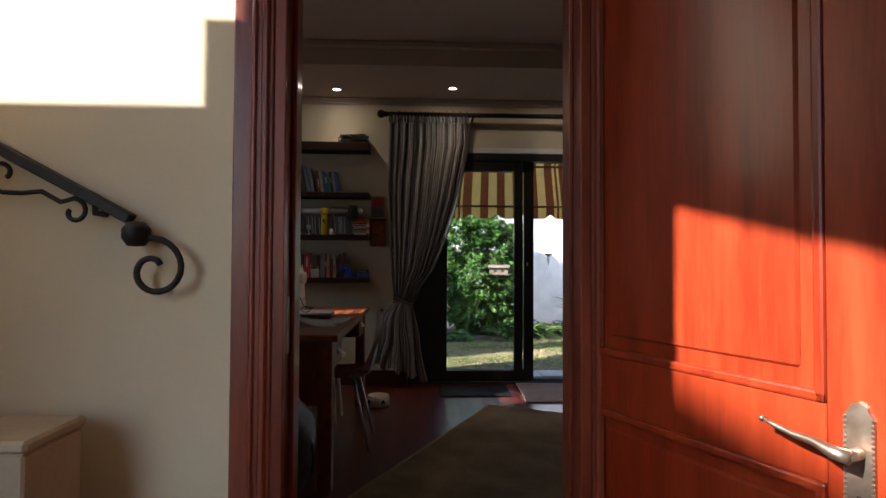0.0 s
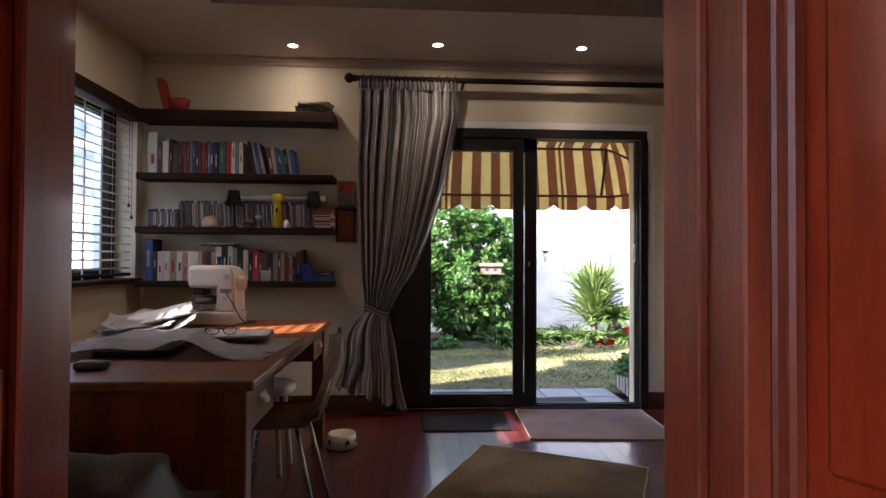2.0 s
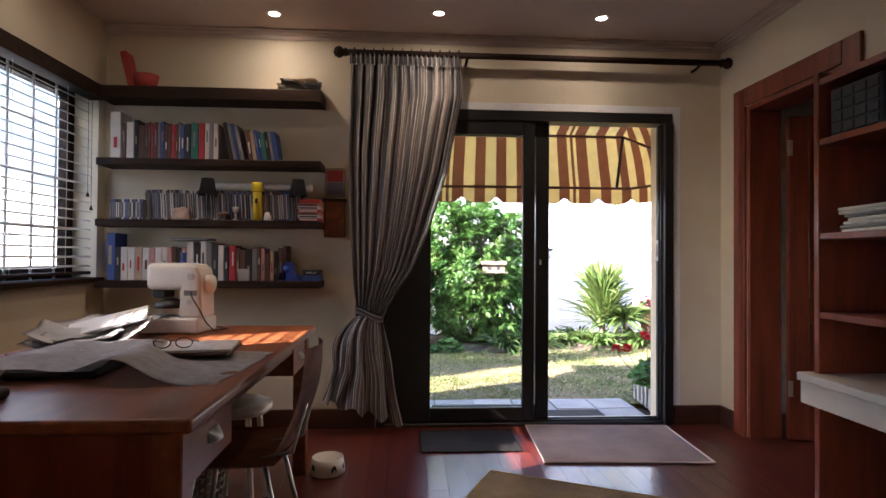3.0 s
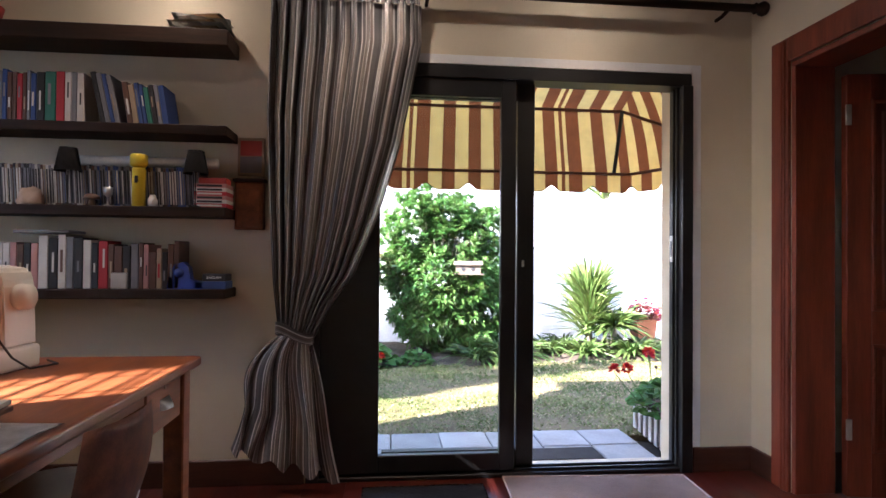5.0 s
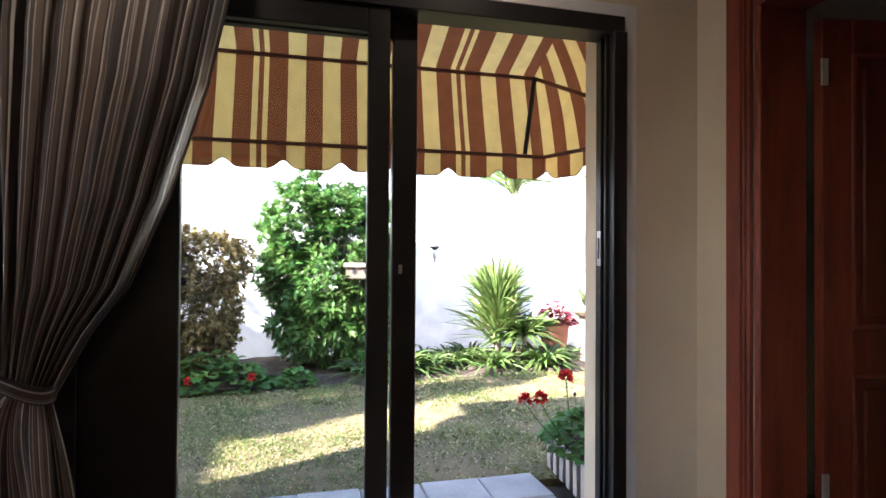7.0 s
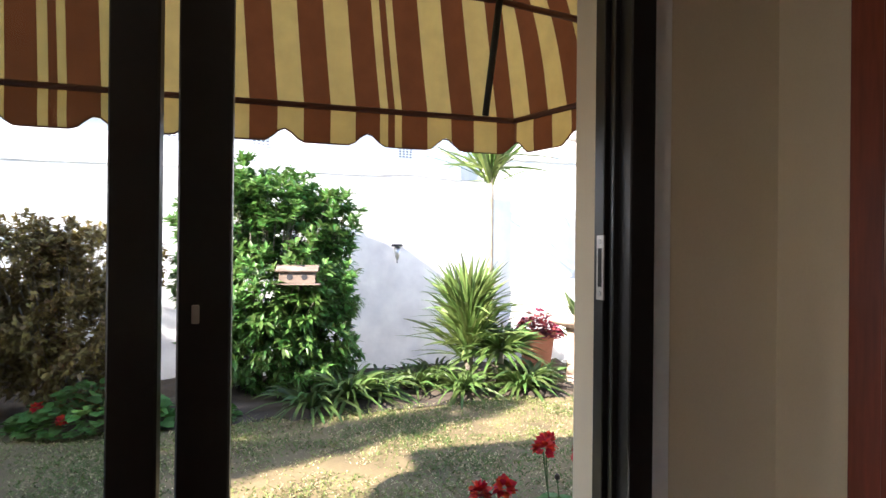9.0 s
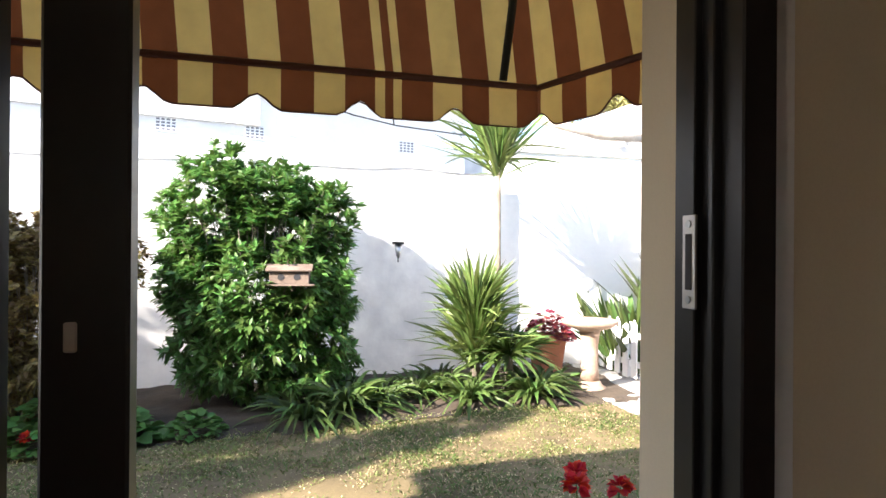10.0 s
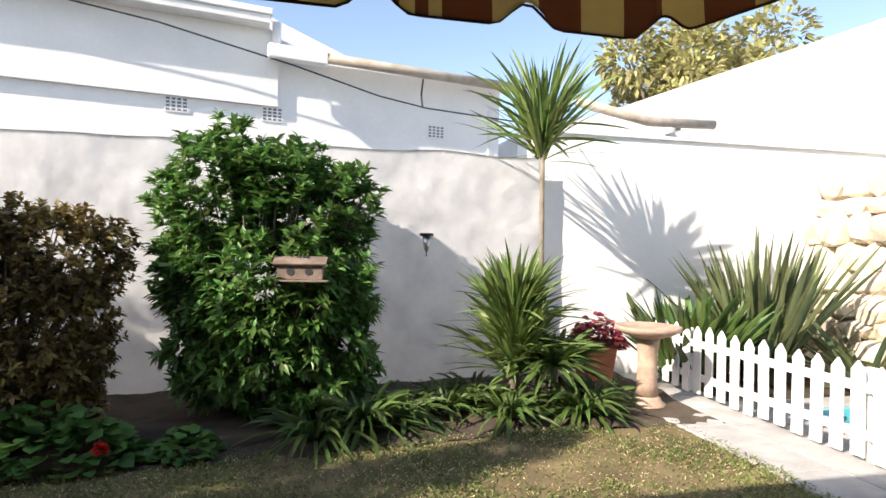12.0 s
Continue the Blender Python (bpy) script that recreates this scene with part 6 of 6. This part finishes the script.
# unseen shrub, added to shade the flower bed and near lawn
bush("tall_shrub", (-5.4, 6.05, -0.14), (0.5, 0.9, 2.7), 2300, 10, 0.12, 0.42, GREEN_LEAF, "unseen tall leafy shrub added to shade the bed and lawn", 53, (0, 0), 0.8, 0.06,
     [(0, 0.35, 4.0, 0.5, 0.6, 1.2), (0, -0.35, 3.6, 0.5, 0.55, 1.0), (0.1, 0.1, 2.4, 0.5, 0.7, 0.6), (0, 1.5, 3.9, 0.5, 0.8, 0.75), (0, 0.75, 4.7, 0.5, 0.45, 0.5), (0, -0.2, 4.9, 0.5, 0.25, 0.45)])
# unseen tree, added to keep sun off most of the curtain tail
bush("tall_shrub", (-5.4, 3.05, -0.14), (0.4, 0.4, 3.4), 720, 10, 0.12, 0.42, GREEN_LEAF, "unseen slender leafy tree added to shade the study window", 57, (0, 0), 0.8, 0.05,
     [(0, 0.0, 4.98, 0.5, 0.40, 0.45), (0, 0.32, 4.55, 0.5, 0.24, 0.42), (0, -0.32, 4.3, 0.5, 0.14, 0.38)])

bh = thing("birdhouse", (1.42, 9.30, 0.945), "weathered wooden birdhouse with two holes, fixed in the bush", "birdhouse", turn=-8)
part("box", boxed(-0.15, -0.06, 0, 0.15, 0.10, 0.105, bevel=0.003), BIRD_WOOD, bh)
bm = bmesh.new()
for s in (-1, 1):
    box(bm, -0.175, 0.0, -0.006, 0.175, 0.115, 0.006, bevel=0.002, turn=Matrix.Translation((0, 0.02, 0.150)) @ Matrix.Diagonal((1, s, 1, 1)) @ Matrix.Rotation(radians(-24), 4, "X"))
bmesh.ops.recalc_face_normals(bm, faces=bm.faces[:])
part("roof", bm, BIRD_WOOD, bh)
part("gable", boxed(-0.145, 0.0, 0.105, 0.145, 0.04, 0.15), BIRD_WOOD, bh)
part("perch_board", boxed(-0.19, -0.10, -0.012, 0.19, 0.11, 0.0, bevel=0.002), BIRD_WOOD, bh)
for x in (-0.06, 0.06):
    part("entrance", bar([(x, -0.0625, 0.055), (x, -0.058, 0.055)], 0.026, 16), INK, bh, "dark round entrance hole")
part("branch", bar([(0.02, 0.62, -0.98), (0.0, 0.50, -0.2), (0, 0.09, 0.03)], 0.014, 8), BARK, bh)

# ---- strap and sword leaved plants ----
def fountain(name, at, n, ln, width, mat, label, category, rise=(0.3, 1.4), droop=0.5, height=0.0, spread=0.06, stem=None, seed=1, steps=5, tall=0.0):
    ob = thing(name, at, label, category)
    g = np.random.default_rng(seed)
    th = g.uniform(0, 2 * np.pi, n)
    up = g.uniform(*rise, n)
    way = np.stack([np.cos(th), np.sin(th), up], 1)
    base = np.stack([np.cos(th) * spread * g.uniform(0, 1, n), np.sin(th) * spread * g.uniform(0, 1, n), height + g.uniform(-0.3, 0.1, n) * (0.4 * height if height else 0.0)], 1)
    low = g.uniform(0, 1, n) ** 1.4
    base[:, 2] -= low * tall
    way[:, 2] *= 1 - 0.65 * low * (tall > 0)
    l = g.uniform(0.65, 1.1, n) * ln
    steep = up > np.median(up)
    for what, m in (("upright_leaves", steep), ("arching_leaves", ~steep)):
        leaves(what, leaf_mesh(base[m], way[m], l[m], g.uniform(0.7, 1.1, m.sum()) * width, droop, 0.35, steps, g), mat, ob, "long pointed leaves")
    if stem:
        part("stem", bar([(0, 0, -0.05), (0.01, 0, height * 0.5), (0, 0, height + 0.02)], [stem, stem * 0.85, stem * 0.8], 9), BARK, ob, "slender grey stem", smooth=True)
    return ob
fountain("yucca", (3.38, 9.90, -0.08), 190, 0.80, 0.036, SWORD_LEAF, "tall yucca with a slender bare stem and spiky crown", "yucca", (0.05, 3.2), 0.16, 2.27, 0.05, 0.026, seed=4)
fountain("yucca", (3.11, 9.78, -0.08), 430, 0.70, 0.038, SWORD_LEAF, "low spiky yucca with arching sword leaves", "yucca", (0.2, 4.2), 0.22, 0.80, 0.09, 0.05, seed=6, tall=0.55)
fountain("yucca", (3.37, 9.58, -0.08), 150, 0.50, 0.046, STRAP_LEAF, "low spiky yucca with arching sword leaves", "yucca", (-0.1, 1.6), 0.32, 0.36, 0.08, 0.045, seed=7)
for k, (x, y, n, ln, w) in enumerate(((1.95, 9.32, 90, 0.55, 0.034), (2.60, 9.62, 50, 0.42, 0.030), (3.02, 9.40, 60, 0.42, 0.032), (3.62, 9.38, 70, 0.46, 0.040), (2.85, 9.80, 40, 0.45, 0.03), (1.62, 9.15, 40, 0.45, 0.032), (3.9, 9.62, 40, 0.4, 0.04), (2.25, 9.5, 40, 0.45, 0.03))):
    fountain("agapanthus", (x - 0.09, y, -0.07), int(n * 1.6), ln * 1.3, w * 1.1, STRAP_LEAF, "clump of arching green strap leaves in the bed", "agapanthus", (0.35, 1.9), 0.55, 0.0, 0.09, None, seed=40 + k)
fountain("strelitzia", (5.11, 10.25, -0.10), 130, 1.25, 0.085, STRAP_LEAF, "broad-leaved green plant behind the picket fence", "strelitzia", (1.0, 3.4), 0.2, 0.0, 0.3, None, seed=61)
fountain("flax", (5.86, 10.2, -0.10), 120, 1.7, 0.066, FLAX_LEAF, "tall grey-green flax with stiff blades by the rocks", "flax", (1.0, 4.5), 0.12, 0.0, 0.2, None, seed=62)
fountain("flax", (6.56, 9.7, -0.10), 60, 1.1, 0.055, FLAX_LEAF, "grey-green flax with stiff arching blades", "flax", (0.3, 1.8), 0.25, 0.0, 0.15, None, seed=63)
nas = thing("nasturtium", (0.16, 8.98, -0.09), "low nasturtiums with round leaves and a red flower", "nasturtium")
round_leaves(420, (-0.15, 0.0, 0.02), (0.62, 0.28, 0.34), 0.085, ROUND_LEAF, nas, "foliage", "round bright green leaves")
round_leaves(130, (0.62, 0.02, 0.02), (0.22, 0.18, 0.16), 0.065, ROUND_LEAF, nas, "foliage", "round bright green leaves")
for x, y, z in ((0.22, -0.18, 0.13), (-0.32, -0.2, 0.12), (-0.5, -0.1, 0.2)):
    flower_head((x, y, z), 0.042, nas)

# potted succulent, bird bath, solar lamp
pot = thing("terracotta_pot", (4.03, 10.15, -0.10), "square terracotta pot by the garden wall", "pot")
bm = lathe(bmesh.new(), [(0.15, 0), (0.21, 0.40), (0.225, 0.40), (0.225, 0.45), (0.195, 0.45), (0.185, 0.40)], seg=4, caps=False)
bmesh.ops.rotate(bm, verts=bm.verts[:], cent=(0, 0, 0), matrix=Matrix.Rotation(radians(45), 3, "Z"))
part("body", bm, TERRACOTTA, pot)
part("soil", boxed(-0.12, -0.12, 0.36, 0.12, 0.12, 0.39), SOIL, pot)
suc = thing("red_succulent", (4.03, 10.15, 0.285), "maroon leaved succulent growing in the pot", "succulent")
round_leaves(520, (0.02, 0, 0.0), (0.30, 0.25, 0.32), 0.055, MAROON_PETAL, suc)
bb = thing("bird_bath", (4.17, 9.52, -0.10), "weathered pinkish stone bird bath on a column", "bird bath")
part("foot", lathe(bmesh.new(), [(0.15, 0), (0.15, 0.04), (0.12, 0.055), (0.11, 0.08), (0.09, 0.10)], seg=28), BATH_STONE, bb, smooth=True)
part("column", lathe(bmesh.new(), [(0.09, 0.10), (0.082, 0.20), (0.078, 0.42), (0.09, 0.52), (0.10, 0.565)], seg=28), BATH_STONE, bb, smooth=True)
part("bowl", lathe(bmesh.new(), [(0.09, 0.565), (0.20, 0.60), (0.26, 0.635), (0.265, 0.665), (0.245, 0.668), (0.20, 0.645), (0.05, 0.63)], seg=36), BATH_STONE, bb, smooth=True)
so = thing("solar_lamp", (2.51, 10.50, 1.12), "small solar garden lamp hung on the wall", "lamp")
part("cap", lathe(bmesh.new(), [(0.065, 0.155), (0.065, 0.175), (0.055, 0.182)], seg=18), BLACK_PLASTIC, so, "black solar cap")
part("lens", lathe(bmesh.new(), [(0.005, 0.0), (0.022, 0.035), (0.040, 0.154)], seg=16), CHROME, so, "clear tapered lens", smooth=True)
part("spike", bar([(0, 0, -0.03), (0, 0, 0.01)], 0.005, 6), BLACK_PLASTIC, so)
part("hook", bar([(0, 0.05, 0.17), (0, 0.0, 0.17)], 0.006, 6), BLACK_PLASTIC, so)

# ---- path, fence, pool, rocks ----
pb = structure("path_bed", boxed(4.11, 3.0, -0.3, 4.96, 10.7, -0.118), SOIL, "sandy bed under the garden path")
rp = random.Random(9)
base_slab = part("path_slab", boxed(0.004, 0.004, -0.117, 0.421, 0.421, -0.092, bevel=0.006), SLAB, pb)
for i in range(2):
    for j in range(11):
        o = base_slab if (i, j) == (0, 0) else new("path_slab", base_slab.data)
        o.parent = pb
        o.matrix_basis = pose(4.11 + i * 0.425, 10.25 - j * 0.425, rp.uniform(-0.002, 0.003), rp.uniform(-0.3, 0.3), rp.uniform(-0.3, 0.3), 0)
fence = thing("picket_fence", (4.81, 8.6, -0.10), "white painted wooden picket fence beside the path", "fence")
def picket_bm(h):
    bm = bmesh.new()
    fc = bm.faces.new([bm.verts.new((0, a, z)) for a, z in ((-0.045, 0.03), (0.045, 0.03), (0.045, h - 0.06), (0.0, h), (-0.045, h - 0.06))])
    ext = bmesh.ops.extrude_face_region(bm, geom=[fc])
    bmesh.ops.translate(bm, verts=[v for v in ext["geom"] if isinstance(v, bmesh.types.BMVert)], vec=(-0.018, 0, 0))
    bmesh.ops.recalc_face_normals(bm, faces=bm.faces[:])
    bmesh.ops.bevel(bm, geom=bm.edges[:], offset=0.002, segments=1, affect="EDGES")
    return bm
pk0 = part("picket", picket_bm(0.62), PICKET, fence)
for k in range(26):
    o = pk0 if k == 0 else new("picket", pk0.data)
    o.parent = fence
    o.matrix_basis = pose(0.0, 2.05 - k * 0.152, rp.uniform(-0.012, 0.012), rp.uniform(-0.8, 0.8), 0, rp.uniform(-2, 2))
for z in (0.14, 0.43):
    part("rail", boxed(0.002, -1.95, z, 0.03, 2.10, z + 0.06, bevel=0.003), PICKET, fence)
for y in (1.35, -0.4, -1.9):
    part("post", boxed(0.031, y - 0.03, -0.05, 0.09, y + 0.03, 0.58, bevel=0.004), PICKET, fence)
structure("pool", boxed(5.26, 4.0, -0.2, 6.75, 9.3, -0.12), WATER, "blue swimming pool water")
structure("pool_coping", boxed(4.96, 9.3, -0.2, 6.9, 9.55, -0.10, bevel=0.01), SLAB, "grey coping at the pool's edge")
structure("pool_coping_side", boxed(4.97, 4.0, -0.2, 5.26, 9.3, -0.10, bevel=0.01), SLAB, "grey coping beside the fence")
rocks = thing("rock_wall", (6.96, 9.6, -0.14), "stacked sandstone rock wall by the pool", "rock wall")
rr = random.Random(17)
z, k = 0.0, 0
while z < 2.0:
    y = -2.6
    h = rr.uniform(0.18, 0.32)
    while y < 1.25 - max(0, z - 1.4) * 0.5:
        w = rr.uniform(0.24, 0.52)
        bm = bmesh.new()
        bmesh.ops.create_icosphere(bm, subdivisions=2, radius=1.0)
        for v in bm.verts:
            c = v.co
            n = 1 + 0.22 * noise.noise(c * 1.3 + Vector((k, 0, 0))) + 0.10 * noise.noise(c * 3.2 + Vector((0, k, 0)))
            v.co = Vector([math.copysign(abs(q) ** 0.6, q) for q in c])
            v.co = Vector((v.co.x * 0.24, v.co.y * w * 0.54, v.co.z * h * 0.56)) * n
        o = part("rock", bm, SANDSTONE, rocks)
        o.matrix_basis = pose(rr.uniform(-0.07, 0.07) + z * 0.10, y + w / 2, z + h / 2, rr.uniform(-8, 8), rr.uniform(-8, 8), rr.uniform(-8, 8))
        y += w
        k += 1
    z += h * 0.93
structure("rock_bank", boxed(7.2, 6.5, -0.3, 9.0, 10.7, 1.9), SANDSTONE, "earth bank behind the rocks")

# ---- neighbouring houses ----
nh = thing("neighbour_house", (1.13, 12.73, -0.14), "white neighbouring house with gutters and wall vents", "house", turn=11.5)
part("wall", boxed(-9.0, 0, 0, 3.05, 5.0, 3.62), WHITE_WALL, nh)
part("upper_wall", boxed(-9.0, -0.06, 3.0, -0.10, 5.0, 3.93), WHITE_WALL, nh)
part("fascia", boxed(-9.1, -0.28, 3.92, -0.22, 5.1, 4.02, bevel=0.01), PICKET, nh)
part("fascia_lip", boxed(-9.1, -0.30, 4.021, -0.20, 5.1, 4.10, bevel=0.01), WHITE_WALL, nh)
bm = bmesh.new()
vs = [bm.verts.new(p) for p in ((-0.1, -0.22, 3.66), (3.25, -0.22, 3.66), (3.25, 4.0, 3.9), (-0.1, 4.0, 5.6), (-0.1, 1.6, 4.75), (1.35, 0.9, 3.95))]
bm.faces.new((vs[0], vs[1], vs[5], vs[4]))
bm.faces.new((vs[1], vs[2], vs[5]))
bm.faces.new((vs[4], vs[5], vs[2], vs[3]))
bmesh.ops.solidify(bm, geom=bm.faces[:], thickness=0.06)
part("roof", bm, WHITE_WALL, nh)
part("gutter", bar([(0.0, -0.27, 3.62), (3.3, -0.27, 3.60)], 0.065, 10), GUTTER, nh, "weathered half-round gutter", smooth=True)
part("gutter_end", boxed(-0.25, -0.34, 3.52, 0.45, -0.20, 3.68, bevel=0.01), WHITE_WALL, nh)
part("downpipe", bar([(-0.13, -0.12, 4.0), (-0.13, -0.12, 3.6)], 0.055, 10), PICKET, nh, smooth=True)
part("corner_board", boxed(2.86, -0.02, 2.2, 2.90, -0.001, 3.3), PICKET, nh)
for x in (-1.22, -0.15, 2.05):
    v = part("vent", boxed(x - 0.13, -0.012, 2.82, x + 0.13, -0.0005, 3.0), WHITE_WALL, nh, "white air brick with slots")
    for i in range(4):
        for j in range(4):
            part("slot", boxed(x - 0.115 + i * 0.06, -0.0145, 2.835 + j * 0.041, x - 0.075 + i * 0.06, -0.0125, 2.86 + j * 0.041), GREY_BOOK, v)
cab = thing("overhead_cable", (1.81, 12.3, 0), "thin grey cable strung along the neighbour's wall", "cable", turn=11.5)
part("cable", bar([(-7.0, 0.30, 4.15), (-4.0, 0.30, 3.80), (-2.0, 0.30, 3.60), (-0.5, 0.30, 3.33), (0.55, 0.30, 3.10), (1.2, 0.30, 3.02), (2.8, 0.30, 2.98)], 0.010, 6), CABLE, cab, smooth=True)
part("hook", bar([(1.16, 0.30, 3.02), (1.16, 0.36, 3.2), (1.16, 0.30, 3.40)], 0.012, 6), CABLE, cab)
eh = thing("east_house", (5.11, 13.6, -0.14), "large white house with a sloping roof beyond the wall", "house")
bm = bmesh.new()
prof = [(-0.6, 0.0), (12.0, 0.0), (12.0, 6.8), (9.6, 6.8), (0.9, 3.50), (-0.6, 3.05)]
fc = bm.faces.new([bm.verts.new((a, 0, z)) for a, z in prof])
ext = bmesh.ops.extrude_face_region(bm, geom=[fc])
bmesh.ops.translate(bm, verts=[v for v in ext["geom"] if isinstance(v, bmesh.types.BMVert)], vec=(0, 6, 0))
bmesh.ops.recalc_face_normals(bm, faces=bm.faces[:])
part("wall", bm, WHITE_WALL, eh)
part("gutter", bar([(0.2, -0.35, 3.52), (1.4, -0.35, 3.30), (2.55, -0.35, 3.32)], 0.075, 10), GUTTER, eh, "rusty drooping gutter pipe", smooth=True)
part("gutter_bracket", boxed(1.9, -0.3, 3.2, 2.0, 0, 3.3), PICKET, eh)

# ---- far trees ----
def far_tree(at, h, r, seed, n=2600):
    ob = thing("tree", at, "tall far tree with yellow-green foliage", "tree", "trees behind the houses")
    g = np.random.default_rng(seed)
    part("trunk", bar([(0, 0, 0), (0.1, 0, h * 0.4), (0, 0, h * 0.8)], [0.22, 0.16, 0.06], 8), BARK, ob, smooth=True)
    limbs = bmesh.new()
    cs = []
    for k in range(11):
        a = 2.4 * k
        c = Vector((math.cos(a) * r * 0.62 * (0.4 + 0.6 * ((k * 5) % 7) / 6), math.sin(a) * r * 0.62, h * 0.78 + r * 0.55 * math.sin(k * 1.7)))
        cs.append(c)
        tube(limbs, [(0, 0, h * 0.42), c * 0.6 + Vector((0, 0, h * 0.22)), c], [0.08, 0.05, 0.02], 5)
    tagged(part("limb_mass", limbs, BARK, ob), kind="stuff")
    base, way = [], []
    for c in cs:
        m = n // len(cs)
        d = g.normal(0, 1, (m, 3))
        d /= np.linalg.norm(d, axis=1, keepdims=True)
        rad = r * 0.46 * g.uniform(0.5, 1.0, m) ** 0.5
        base.append(np.array(c) + d * rad[:, None])
        way.append(d + g.normal(0, 0.5, (m, 3)))
    base, way = np.concatenate(base), np.concatenate(way)
    ln = g.uniform(0.15, 0.32, len(base))
    leaves("crown", leaf_mesh(base, way, ln, ln * 0.5, 0.2, 0.3, 2, g), FAR_LEAF, ob)
far_tree((14.2, 21.0, -0.14), 8.5, 2.5, 71, 5200)
far_tree((11.6, 20.6, -0.14), 8.1, 1.9, 72, 3600)
